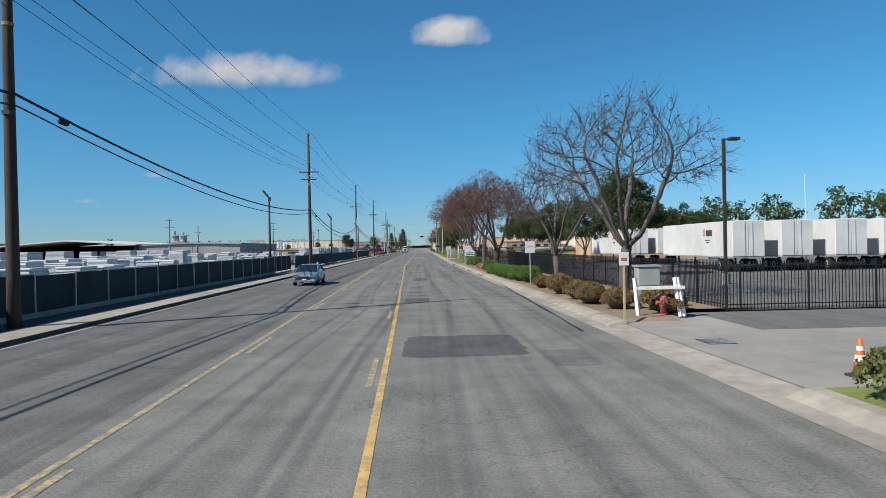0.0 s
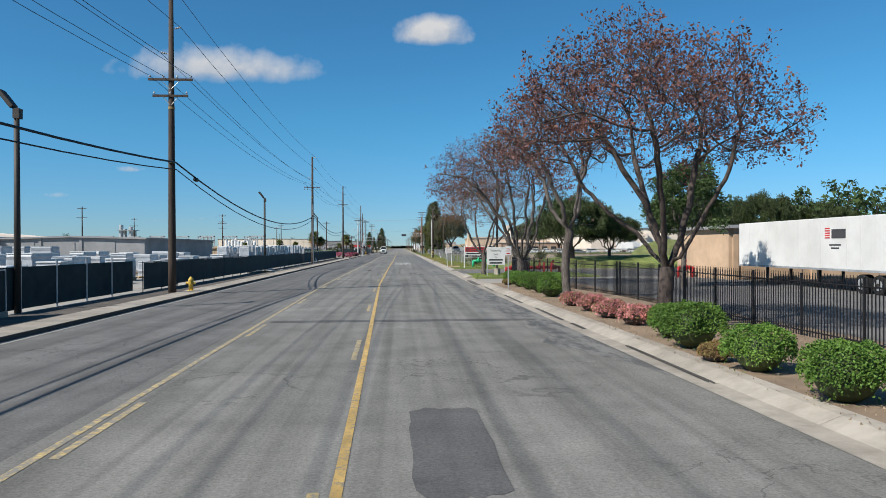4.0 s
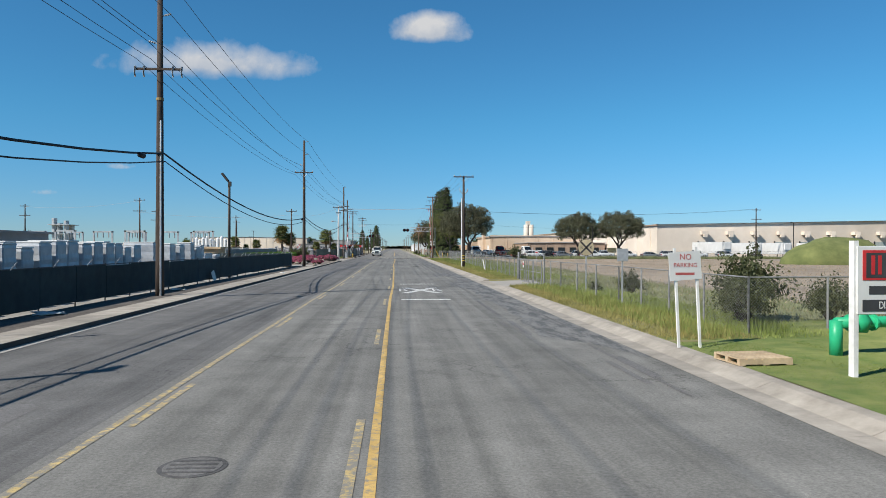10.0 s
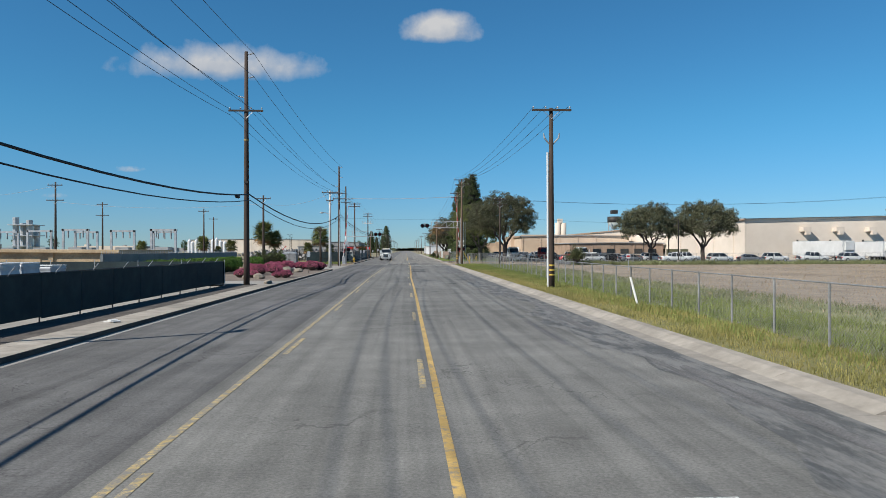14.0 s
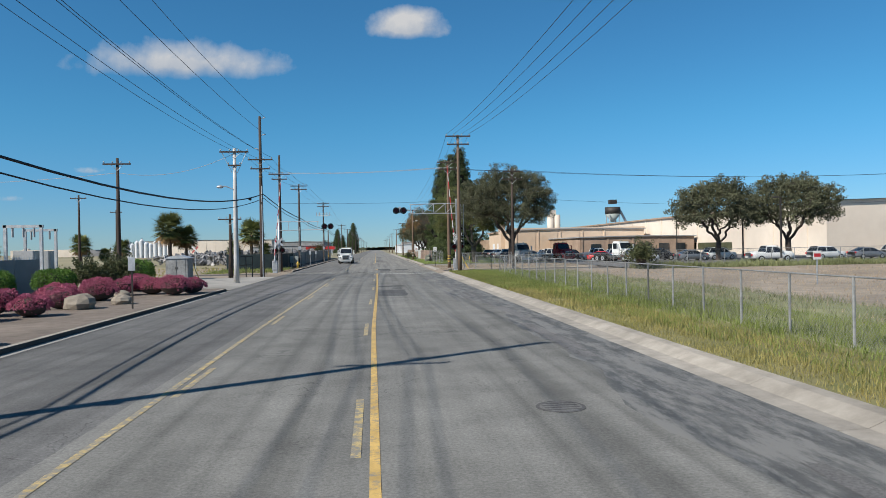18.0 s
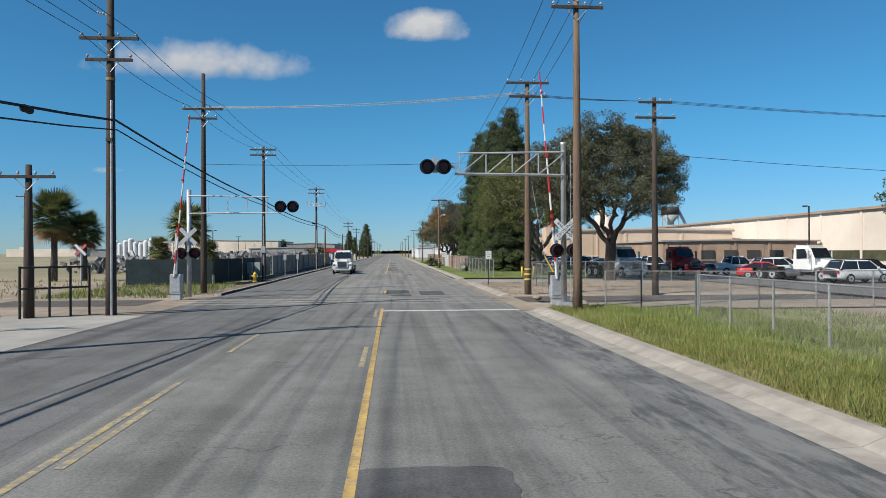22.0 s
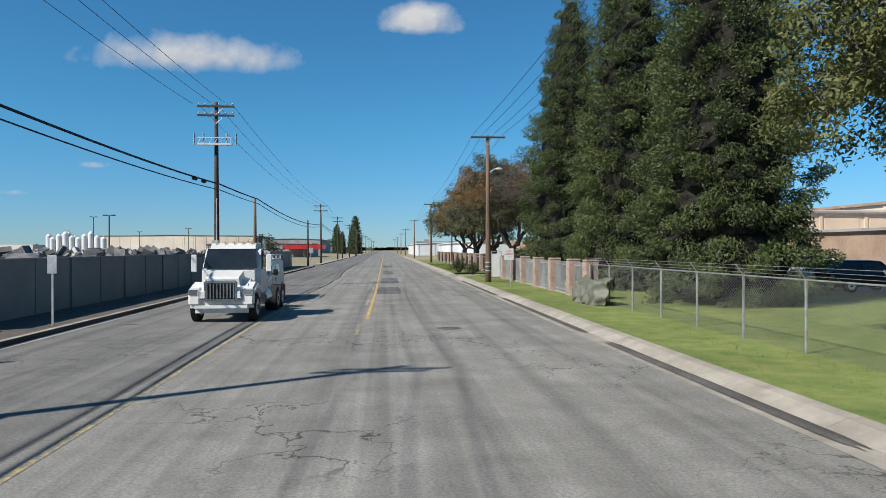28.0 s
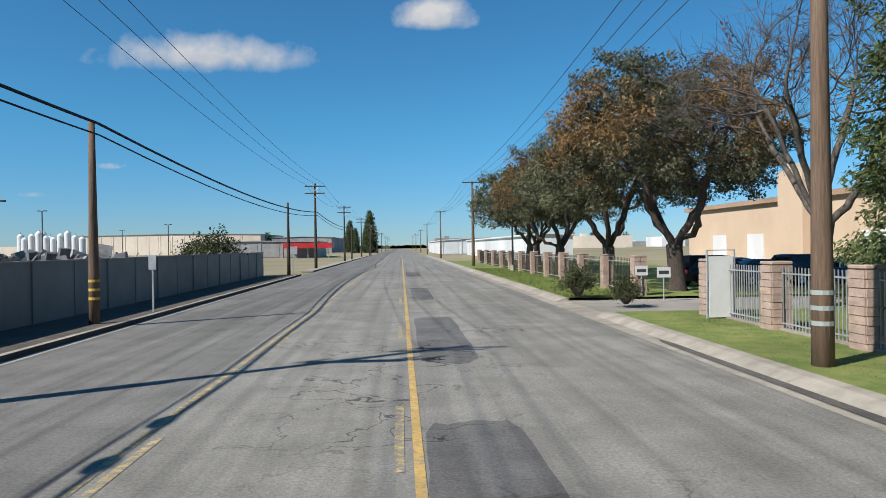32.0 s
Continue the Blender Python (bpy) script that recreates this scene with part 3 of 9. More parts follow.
patch("ground_bed", 8.3, 10.9, 90, 97, 0.1, M_SOIL, "bare soil behind an iron fence")
patch("driveway", 5.25, 30, 97, 101, 0.05, M_CONC2, "pale concrete drive apron")
patch("lot", 16, 75, 97, 107, 0.046, M_LOT, "asphalt lot beyond the lawn")
def plot(outline, z, material, label, base=-0.02):
    """Raised ground with a many-sided outline, anticlockwise."""
    n = len(outline)
    b = Build()
    b.v = [(x, y, z) for x, y in outline] + [(x, y, base) for x, y in outline]
    b.f = [tuple(range(n))] + [(i, n + i, n + (i + 1) % n, (i + 1) % n) for i in range(n)]
    return solid("lawn", b, material, label, "ground", kind="structure")


plot([(5.25, 98.5), (8.6, 98.5), (9.2, 100.6), (16, 100.6), (16, 110.6), (13.4, 110.4), (10.7, 109.6), (7.4, 107.9), (6.1, 107.1), (5.25, 106.3)], 0.155, M_LAWN, "mown green lawn corner")
patch("driveway", 5.25, 75, 107, 118, 0.04, M_LOT, "asphalt drive between two lawns")


def berm(x, y):
    """Height of the lawn bank that rises away from the drive and the road."""
    s = min(max((y - 118.6) / 7.6, 0), 1)
    back = min(max((y - 131.9) / 4.0, 0), 1)
    top = float(np.interp(x, [9, 11, 13.7, 17, 20, 24, 30, 80], [0, 0.05, 0.32, 0.78, 1.12, 1.24, 1.3, 1.3]))
    return 0.155 + (top * s * s * (3 - 2 * s) + 0.03 * math.sin(x * 0.9) * math.sin(y * 0.7) * s) * (1 - back) - 0.12 * back


bank = Build()
NX, NY = 76, 30
for j in range(NY + 1):
    for i in range(NX + 1):
        x, y = 5.25 + (i if i < 60 else 60 + (i - 60) * 2.8) * 0.72, 118.4 + j * 0.6
        if x < 8.6:
            y = 118.4 + j * 0.4
        bank.v.append((x, y, berm(x, y)))
bank.f = [(j * (NX + 1) + i, j * (NX + 1) + i + 1, (j + 1) * (NX + 1) + i + 1, (j + 1) * (NX + 1) + i) for j in range(NY) for i in range(NX)]
solid("lawn", bank, M_LAWN, "mown green lawn rising to a low bank", "ground", kind="structure", smooth=True)
patch("verge", 5.25, 8.2, 129.5, 155.5, 0.15, M_WEEDS, "weedy grass verge")
solid("driveway", strip(5.24, 8.4, 155.3, 164.2, 0.04, 6, False, 0.13), M_CONC2, "cracked concrete field entrance", "ground", kind="structure")
patch("verge", 5.25, 8.6, 164, 263.5, 0.15, M_WEEDS, "weedy grass verge along the kerb")
patch("field_margin", 8.2, 16.5, 131, 262, 0.104, M_MARGIN, "grey-green weeds between fence and tilled field")
patch("field", 8.2, 150, 129.5, 262, 0.1, M_DIRT, "bare tilled field with dry grass")
patch("ground_dirt", 5.25, 24, 272.9, 289.5, 0.1, M_DIRT, "pale bare dirt and litter beside the kerb")
patch("ground_dirt", 4.2, 70, 263.5, 296, 0.02, M_DIRT, "pale bare dirt beside the railway")
patch("driveway", 5.25, 40, 289.5, 297, 0.05, M_CONC2, "concrete drive apron")
patch("lawn", 5.25, 60, 297, 351, 0.155, M_LAWN, "mown green lawn behind the fence")
patch("driveway", 5.25, 40, 351, 357.5, 0.05, M_CONC2, "concrete drive between stone piers")
patch("lawn", 5.25, 26, 357.5, 440, 0.155, M_LAWN, "mown green lawn below oak trees")
patch("lot", 24, 110, 264, 351, 0.165, M_LOT, "asphalt car park behind a fence")
for i, (x0, x1, y, z0, z1, m) in enumerate(((5.25, 8.2, 155.5, 0.15, 0.03, M_WEEDS), (5.25, 8.2, 164.0, 0.15, 0.03, M_WEEDS), (5.25, 7.2, 21.8, 0.16, 0.03, M_SOIL), (5.25, 8.3, 90.0, 0.16, 0.05, M_SOIL), (5.25, 24, 289.5, 0.1, 0.04, M_DIRT), (5.25, 24, 272.9, 0.1, 0.0, M_DIRT))):
    s, k = shift(y), -0.25 if i % 2 == 1 and i != 3 or i in (2, 5) else 0.25
    if i == 0 or i == 3 or i == 4:
        k = 0.25
    solid("bank", Build().quad((x0 + s, y, z0), (x1 + s, y, z0), (x1 + s, y + k, z1 - 0.02), (x0 + s, y + k, z1 - 0.02)), m, "low sloping edge of raised ground", "ground", kind="structure")
kl = thing("lawn_edging", "pale concrete kerb round the lawn", "kerb")
kl["kind"] = "structure"
part("kerb_stone", Build().box((5.3, 118.0, 0), (60, 118.4, 0.18)), M_CONC, kl)

# ---- markings ----


def marking(name, b, material, label):
    return solid(name, b, material, label, "road marking", kind="structure")


def drift(y):
    """How far the painted lines wander from their course."""
    return float(np.interp(y, (-20, 8, 32, 60, 92, 112, 146, 158, 200, 217, 242, 280, 316, 334), (0.13, 0.12, 0.1, 0.04, -0.05, -0.04, -0.02, 0.1, 0.09, 0.01, 0.18, 0.22, -0.1, 0.02)))


def lane_line(name, x, w, spans, material, label):
    for y0, y1 in spans:
        b = strip(x - w / 2, x + w / 2, y0, y1, 0.006, 3)
        b.v = [(a + drift(c), c, d) for a, c, d in b.v]
        marking(name, b, material, label)


lane_line("centre_line", -2.15, 0.13, ((Y0, 60), (60, 92), (92, 150), (150, 265.5), (276.5, 280.2), (316, 600)), M_YELLOW, "solid worn yellow lane line")
lane_line("left_line", -5.95, 0.13, ((Y0, 92), (92, 248), (252, 256), (278, 600)), M_YELLOW2, "solid faded yellow lane line")
lane_line("centre_dash", -2.39, 0.13, [(y, y + 3.3) for y in (-11.5, 0.6, 12.7, 24.7, 36.8, 48.5, 60.3, 72.2, 84.2, 96.2, 107.9, 119.2, 130.5, 143.2, 154.5, 166.6, 178.7, 190.9, 203, 215, 226.4, 237.4, 249.4, 261.5, 276.2, 311.4, 322.5, 334.8, 346, 358)], M_YELLOW2, "broken yellow lane line dash")
lane_line("left_dash", -5.71, 0.13, [(y, y + 3.1) for y in (-7, 5.2, 17.3, 29.4, 41.4, 53.2, 64.7, 76.2, 87.7, 99, 110.2, 122.3, 134.5, 146.6, 158.8, 170.9, 183, 195, 207, 218.8, 230.6, 242.4, 284, 321.5, 333.5, 345.5, 357)], M_YELLOW2, "broken yellow lane line dash")
marking("bar_marking", Build().box((-1.6, 145.9, 0.002), (0.85, 146.45, 0.007)), M_WHITE, "white bar across the lane")
marking("bar_marking", Build().box((-1.55, 160.2, 0.002), (0.85, 160.75, 0.007)), M_WHITE, "white bar across the lane")
x_mark = Build()
x_mark.quad((-1.62, 150.9, 0.007), (-1.15, 150.9, 0.007), (0.82, 156.1, 0.007), (0.38, 156.1, 0.007))
marking("cross_marking", x_mark, M_WHITE, "white arm of a crossing warning")
x_mark = Build().quad((0.38, 150.9, 0.009), (0.85, 150.9, 0.009), (-1.12, 156.1, 0.009), (-1.6, 156.1, 0.009))
marking("cross_marking", x_mark, M_WHITE, "white arm of a crossing warning")
for x in (-1.42, 0.62):
    ob = tagged(letters("R", 1.0, M_WHITE, None, pose(x, 153.7, 0.006) @ Matrix.Diagonal((1.1, 3.5, 1, 1)), "letter_marking", 0.001), "white letter R painted on the road", "road marking", kind="structure")
marking("stop_line", Build().box((-1.9, 263.9, 0.002), (4.6, 264.35, 0.007)), M_WHITE, "white stop line before the railway")

# ---- repairs and seams ----


def blotch(x0, x1, y0, y1, seed, z=0.005, material=None, label="dark asphalt repair patch"):
    r = random.Random(seed)
    n, pts = 34, []
    for i in range(n):
        a = 2 * math.pi * i / n
        c, s = math.cos(a), math.sin(a)
        k = 1 / max(abs(c), abs(s)) ** 0.9 * r.uniform(0.95, 1.03)
        pts.append(((x0 + x1) / 2 + c * k * (x1 - x0) / 2, (y0 + y1) / 2 + s * k * (y1 - y0) / 2, z))
    solid("road_patch", Build().quad(*pts), material or M_PATCH, label, "road patch", kind="structure")


for i, q in enumerate(((-0.5, 2.6, 15.9, 19.7), (2.8, 3.9, 14.3, 16.6), (-0.85, 0.35, 31.6, 34.2), (-0.85, 0.2, 35.2, 36.6), (-0.8, 0.0, 38.2, 39.3), (-0.75, 0.1, 41.2, 44.4), (-0.65, 0.45, 51.5, 55.5), (-1.95, -0.25, 231.6, 237.2), (-2.05, -0.1, 240.6, 242.1), (-1.0, -0.4, 238.2, 239.6), (-1.85, -0.35, 276.7, 280.4), (0.25, 1.8, 274.9, 279.2), (-1.6, -0.3, 274.2, 275.8), (-1.9, -0.5, 342, 352), (-1.8, -0.7, 360, 370), (-1.9, -0.6, 386, 396), (-2.05, -0.6, 330, 337))):
    blotch(*q, 50 + i, material=M_BROKEN if q[2] > 320 or q[2] < 60 and i % 2 else None)
for i, q in enumerate(((-9.4, -7.2, 30, 40), (-10.8, -8.2, 52, 58), (-8.6, -6.9, 66, 69), (-9.6, -7.6, 118, 124), (-9.5, -6.6, 183, 189), (-9.4, -6.8, 196, 203), (-9.2, -6.6, 236, 246))):
    blotch(*q, 90 + i, 0.003, M_LOT)


def seam(pts, w, name="tar_seam"):
    b = Build()
    r = random.Random(len(pts) * 7 + int(pts[0][1]))
    out = []
    for (xa, ya), (xb, yb) in zip(pts, pts[1:]):
        n = max(2, int(math.hypot(xb - xa, yb - ya) / 1.2))
        out += [(xa + (xb - xa) * i / n + r.uniform(-0.03, 0.03), ya + (yb - ya) * i / n) for i in range(n)]
    out.append(pts[-1])
    for i, (x, y) in enumerate(out):
        xa, ya = out[max(i - 1, 0)]
        xb, yb = out[min(i + 1, len(out) - 1)]
        d = math.hypot(xb - xa, yb - ya) or 1
        h = w / 2 * r.uniform(0.5, 1.3)
        px_, py_ = -(yb - ya) / d * h, (xb - xa) / d * h
        b.v += [(x + px_, y + py_, 0.008), (x - px_, y - py_, 0.008)]
    for i in range(len(out) - 1):
        b.f.append((2 * i, 2 * i + 1, 2 * i + 3, 2 * i + 2))
    solid(name, b, M_TAR, "dark tar seam in the asphalt", "tar seam", kind="structure")


for y in (68.6, 108.0):
    blotch(-2.1 if y > 100 else -5.4, 4.1, y - 0.35, y + 0.35, int(y), 0.004)
for i, (x0, x1, y0, y1) in enumerate(((4.3, 4.78, 90.2, 96.6), (4.25, 4.6, 91.5, 93.6))):
    blotch(x0, x1 - 0.1, y0, y1, 300 + i, 0.03 if i else 0.026, M_DAMP, "damp dark stain in the gutter")
for i, (x0, x1, y0, y1) in enumerate(((4.62, 4.76, 84, 88.5), (4.6, 4.76, 75.4, 80.8), (4.6, 4.77, 68.1, 73), (4.6, 4.76, 65.5, 67.2), (4.62, 4.76, 57, 62), (4.45, 4.77, 299, 309), (4.5, 4.77, 311, 326), (4.5, 4.77, 328, 345))):
    s = shift((y0 + y1) / 2)
    blotch(x0 + s - 0.1, x1 + s - 0.1, y0, y1, 320 + i, 0.022, M_DAMP, "damp dark stain in the gutter")
r = random.Random(41)
for i in range(46):
    x, y = r.uniform(1.7, 3.9), r.uniform(158, 262) if i < 34 else r.uniform(60, 150)
    w, n = r.uniform(0.1, 0.45), r.uniform(1.5, 8)
    blotch(x - w / 2, min(x + w / 2, 4.15), y, y + n, 500 + i, 0.0035 + 0.0001 * i, M_LOT, "dark worn streak in the asphalt")
def worn_edge(x0, x1, y0, y1, seed, material, label):
    """A dark ravelled strip whose inner edge wanders."""
    b, n = Build(), int((y1 - y0) / 0.8)
    for i in range(n + 1):
        y = y0 + (y1 - y0) * i / n
        k = noise.noise((y * 0.11, seed, 0)) * 0.9 + noise.noise((y * 0.55, seed, 3)) * 0.35
        f = min(1.0, i / 6, (n - i) / 6)
        b.v += [(x1 - (x1 - x0) * max(0.12, (1 + k) * f) + shift(y), y, 0.0032), (x1 + shift(y), y, 0.0032)]
    b.f = [(2 * i, 2 * i + 1, 2 * i + 3, 2 * i + 2) for i in range(n)]
    solid("road_patch", b, material, label, "road patch", kind="structure")


worn_edge(2.9, 4.2, 58, 90, 1, M_EDGE, "dark ravelled asphalt along the gutter")
worn_edge(2.6, 4.2, 128, 263, 2, M_EDGE, "dark ravelled asphalt along the gutter")
r = random.Random(5)
seam([(4.75, 20), (4.76 + 0.6, 52), (4.86, 88)], 0.12)

def manhole(x, y):
    t = thing("manhole_cover", "round cast-iron manhole cover in the road", "manhole cover", "manhole covers", (x, y, 0))
    part("frame", Build().tube([(0, 0, -0.02), (0, 0, 0.006)], 0.40, 28), M_PATCH, t)
    part("lid", Build().tube([(0, 0, 0.0), (0, 0, 0.011)], 0.34, 28), M_LOT, t)
    for i in range(4):
        part("rib", Build().box((-0.28, -0.24 + i * 0.14, 0.01), (0.28, -0.19 + i * 0.14, 0.015)), M_PATCH, t)


for x, y in ((-3.3, 32.0), (-4.15, 111.0), (0.45, 110.8), (-4.3, 120.4), (0.9, 205.2), (0.49, 312.9)):
    manhole(x, y)

# ---- railway ----
cross = thing("level_crossing", "concrete panels and steel rails across the road", "railway")
cross["kind"] = "structure"
for i in range(9):
    x = -14 + i * 2.5
    for y0, y1 in ((268.3, 269.42), (269.62, 271.0), (271.2, 272.6)):
        part("panel", Build().box((x, y0, -0.02), (x + 2.48, y1, 0.014)), M_ROAD2, cross)
for y in (269.52, 271.1):
    part("rail", Build().box((-160, y - 0.035, -0.1), (160, y + 0.035, 0.02)), M_DARKSTEEL, cross)
for x0, x1 in ((-160, -14), (5.4, 160)):
    patch("ballast", x0, x1, 268.2, 272.5, 0.028, M_GRAVEL, "dark railway ballast", "ballast")

# ---- utility poles and wires ----


def arm(t, z, half, x=0.0, y=-0.16, pins=4, material=None, along="x"):
    """A timber crossarm with insulators and two braces."""
    a = part("crossarm", Build().box((x - half, y - 0.05, z - 0.06), (x + half, y + 0.05, z + 0.06)), material or M_POLE, t)
    for s in (-1, 1):
        part("brace", Build().tube([(x + s * half * 0.45, y, z - 0.03), (x, y + 0.03, z - 0.55)], 0.018, 5), M_STEEL, a)
    for i in range(pins):
        px_ = x - half * 0.92 + 2 * half * 0.92 * i / max(1, pins - 1)
        part("insulator", Build().tube([(px_, y, z + 0.05), (px_, y, z + 0.12), (px_, y, z + 0.15), (px_, y, z + 0.2), (px_, y, z + 0.24)], [0.02, 0.025, 0.065, 0.05, 0.02], 8), M_INSUL, a)
    return a


def standoff(t, z, side, length=0.55):
    """A line-post insulator on a bracket."""
    p = part("bracket", Build().tube([(0, 0, z), (side * length * 0.4, 0, z + 0.06)], 0.03, 6), M_STEEL, t)
    pts = [(side * (length * 0.4 + i * length * 0.1), 0, z + 0.06 + i * 0.015) for i in range(7)]
    part("insulator", Build().tube(pts, [0.03, 0.06, 0.035, 0.06, 0.035, 0.06, 0.03], 8), M_INSUL, p)


def cutouts(t, z, half):
    """Hanging fuse cutouts at the ends of a short arm."""
    a = part("crossarm", Build().box((-half, -0.2, z - 0.05), (half, -0.1, z + 0.05)), M_POLE, t)
    for x in (-half, -half * 0.62, half * 0.62, half):
        part("cutout", Build().tube([(x, -0.2, z - 0.42), (x - 0.03, -0.24, z - 0.2), (x, -0.2, z + 0.12)], [0.05, 0.035, 0.055], 7), M_INSUL, a)
        part("switch_blade", Build().tube([(x, -0.3, z - 0.38), (x, -0.34, z + 0.1)], 0.018, 5), M_DARKSTEEL, a)


def pole(x, y, h, r=0.17, material=None, label="tall dark creosoted wooden utility pole", group="utility poles", lean=(0, 0), bands=False):
    material = material or M_POLE
    t = thing("utility_pole", label, "utility pole", group, (x, y, 0))
    part("shaft", Build().tube([(0, 0, -0.3), (0, 0, 2), (lean[0] * 0.5, lean[1] * 0.5, h * 0.55), (lean[0], lean[1], h)], [r * 1.12, r * 1.05, r * 0.85, r * 0.62], 12), material, t, smooth=True)
    if bands:
        for z in (0.95, 1.25, 1.55):
            part("reflective_band", Build().tube([(0, 0, z), (0, 0, z + 0.09)], r * 1.1, 12), M_YELP if y < 330 or x < 0 else M_GREYG, t, "reflective band")
    return t


def span(a, b, sag, r, material, name="overhead_wire", label="thin dark overhead power wire", cat="wire", n=10):
    a, b = Vector(a), Vector(b)
    pts = []
    for i in range(n + 1):
        k = i / n
        p = a.lerp(b, k)
        p.z -= sag * 4 * k * (1 - k)
        pts.append(p)
    return solid(name, Build().tube(pts, r, 5), material, label, cat, "overhead wires")


LX = -13.75
MAIN = [(LX, -38.0, 16.5), (LX, 23.4, 16.6), (-13.4, 83.2, 16.6), (-13.85, 147.7, 16.2), (-13.85, 202.6, 16.6), (-13.25, 263.4, 15.9)]
for i, (x, y, h) in enumerate(MAIN):
    t = pole(x, y, h, 0.2)
    standoff(t, h - 0.25, 1)
    standoff(t, h - 1.9, 1)
    standoff(t, h - 3.3, -1)
    zc = {1: 11.9, 2: 11.9, 3: 11.6, 4: 12.4, 5: 11.6}.get(i, 11.9)
    if i == 3:
        cutouts(t, zc, 1.15)
    else:
        arm(t, zc, 1.2, pins=4)
    if i in (2, 5):
        arm(t, zc - 0.9, 0.95, pins=3)
    if i in (3, 5):
        part("conduit", Build().tube([(0.1, -0.2, 0), (0.1, -0.18, 9)], 0.05, 7), M_STEEL, t)
    part("guard_band", Build().tube([(0, 0, h * 0.62), (0, 0, h * 0.62 + 0.12)], 0.185, 12), M_BAND, t)
    part("cable_clamp", Build().box((-0.1, -0.28, 7.28), (0.16, -0.1, 7.42)), M_DARKSTEEL, t)
for (xa, ya, ha), (xb, yb, hb) in zip(MAIN, MAIN[1:]):
    for dx, dz in ((0.55, -0.15), (0.55, -1.8), (-0.55, -3.2)):
        span((xa + dx, ya, ha + dz), (xb + dx, yb, hb + dz), 0.8, 0.016, M_WIRE2)
    za, zb = 12.1 if ha > 16 else 11.8, 12.1 if hb > 16 else 11.8
    for dx in (-1.1, -0.4, 1.1):
        span((xa + dx, ya - 0.16, za), (xb + dx, yb - 0.16, zb), 0.9, 0.014, M_WIRE2)
TEL = MAIN + [(-13.4, 298.5, 0), (-12.75, 337.3, 0), (-12.75, 350.8, 0), (-12.6, 410, 0), (-12.5, 470, 0)]
HANG = {-38.0: 8.0, 23.4: 8.0, 83.2: 7.35, 147.7: 7.35, 202.6: 6.5, 263.4: 8.2, 298.5: 7.35}
for (xa, ya, _a), (xb, yb, _b) in zip(TEL, TEL[1:]):
    za, zb = HANG.get(ya, 6.95), HANG.get(yb, 6.95)
    L = yb - ya
    s = {0: 1.2, 1: 1.25, 2: 1.9, 3: 1.75, 4: 1.7}.get(TEL.index((xa, ya, _a)), 0.8) * (L / 60) ** 2
    span((xa + 0.2, ya, za), (xb + 0.2, yb, zb), s, 0.05, M_WIRE, "telephone_cable", "thick black telephone cable between poles", "cable", 14)
    span((xa + 0.25, ya, za - 0.4), (xb + 0.25, yb, zb - 0.4), s * 1.1, 0.03, M_WIRE, "telephone_cable", "black telephone cable between poles", "cable", 14)
for x, y, z in ((LX + 0.2, 26.5, 7.62), (-13.2, 87, 6.76), (-13.6, 144.5, 6.83), (-13.6, 199, 6.09), (-13.1, 256.5, 7.22), (-12.6, 331.5, 6.75), (-12.6, 333.5, 6.78)):
    solid("splice_case", Build().tube([(x, y - 0.35, z), (x, y - 0.2, z), (x, y + 0.2, z), (x, y + 0.35, z)], [0.05, 0.13, 0.13, 0.05], 9), M_WIRE, "black splice case hung on a telephone cable", "splice case")
# the poles at and past the railway
t = pole(-13.4, 251.6, 11.0, 0.2, M_POLEC, "pale grey painted pole with a street light", "poles by the railway")
arm(t, 10.7, 1.15, pins=4)
arm(t, 9.6, 0.5, pins=2)
part("lamp_arm", Build().tube([(0, -0.1, 7.6), (-0.7, -0.2, 7.9), (-1.0, -0.2, 7.9)], 0.04, 6), M_STEEL, t)
part("lamp_head", Build().ball((-1.15, -0.2, 7.85), (0.3, 0.16, 0.13)), M_STEEL, t, smooth=True)
for s in (-1, 1):
    part("brace", Build().tube([(s * 1.0, -0.15, 10.7), (s * 0.2, 0, 9.0)], 0.025, 5), M_STEEL, t)
t = pole(-13.5, 278.5, 14.1, 0.19, label="dark wooden utility pole beside the railway", group="poles by the railway")
arm(t, 11.8, 1.25)
arm(t, 11.2, 0.9, pins=3)
for y, h, z2 in ((298.5, 12.5, 11.7), (337.3, 12.4, 11.5)):
    t = pole(-13.4 if y < 300 else -12.75, y, h, 0.18, group="poles by the railway")
    arm(t, h - 0.3, 1.2, pins=6)
    arm(t, z2, 1.2, pins=6)
    part("meter_box", Build().box((-0.2, -0.42, 2.6), (0.2, -0.18, 3.2)), M_STEEL, t)
    part("conduit", Build().tube([(0.05, -0.2, 0), (0.05, -0.2, 6)], 0.04, 6), M_STEEL, t)
    if y > 300:
        q = part("platform", Build().box((-1.1, -0.5, 9.5), (1.1, -0.2, 9.62)), M_WHITEM, t, "white lattice platform")
        part("platform_rail", Build().box((-1.1, -0.5, 9.95), (1.1, -0.44, 10.0)), M_WHITEM, q)
        for i in range(7):
            part("lattice_bar", Build().tube([(-1.05 + i * 0.35, -0.47, 9.6), (-1.05 + i * 0.35 + (0.2 if i < 6 else 0), -0.47, 9.97)], 0.025, 5), M_WHITEM, q)
        for x in (-1.35, -0.75, 0.75, 1.35):
            part("arrester", Build().tube([(x, -0.35, 9.5), (x, -0.35, 10.3)], 0.06, 7), M_INSUL, t)
t = pole(-12.75, 350.8, 7.0, 0.16, M_POLE2, "short brown pole with yellow bands", "poles by the railway", bands=True)
for y in (390, 470, 550):
    pole(-12.6, y, 6.8, 0.15, M_POLE, "short brown wooden pole", "poles by the railway")
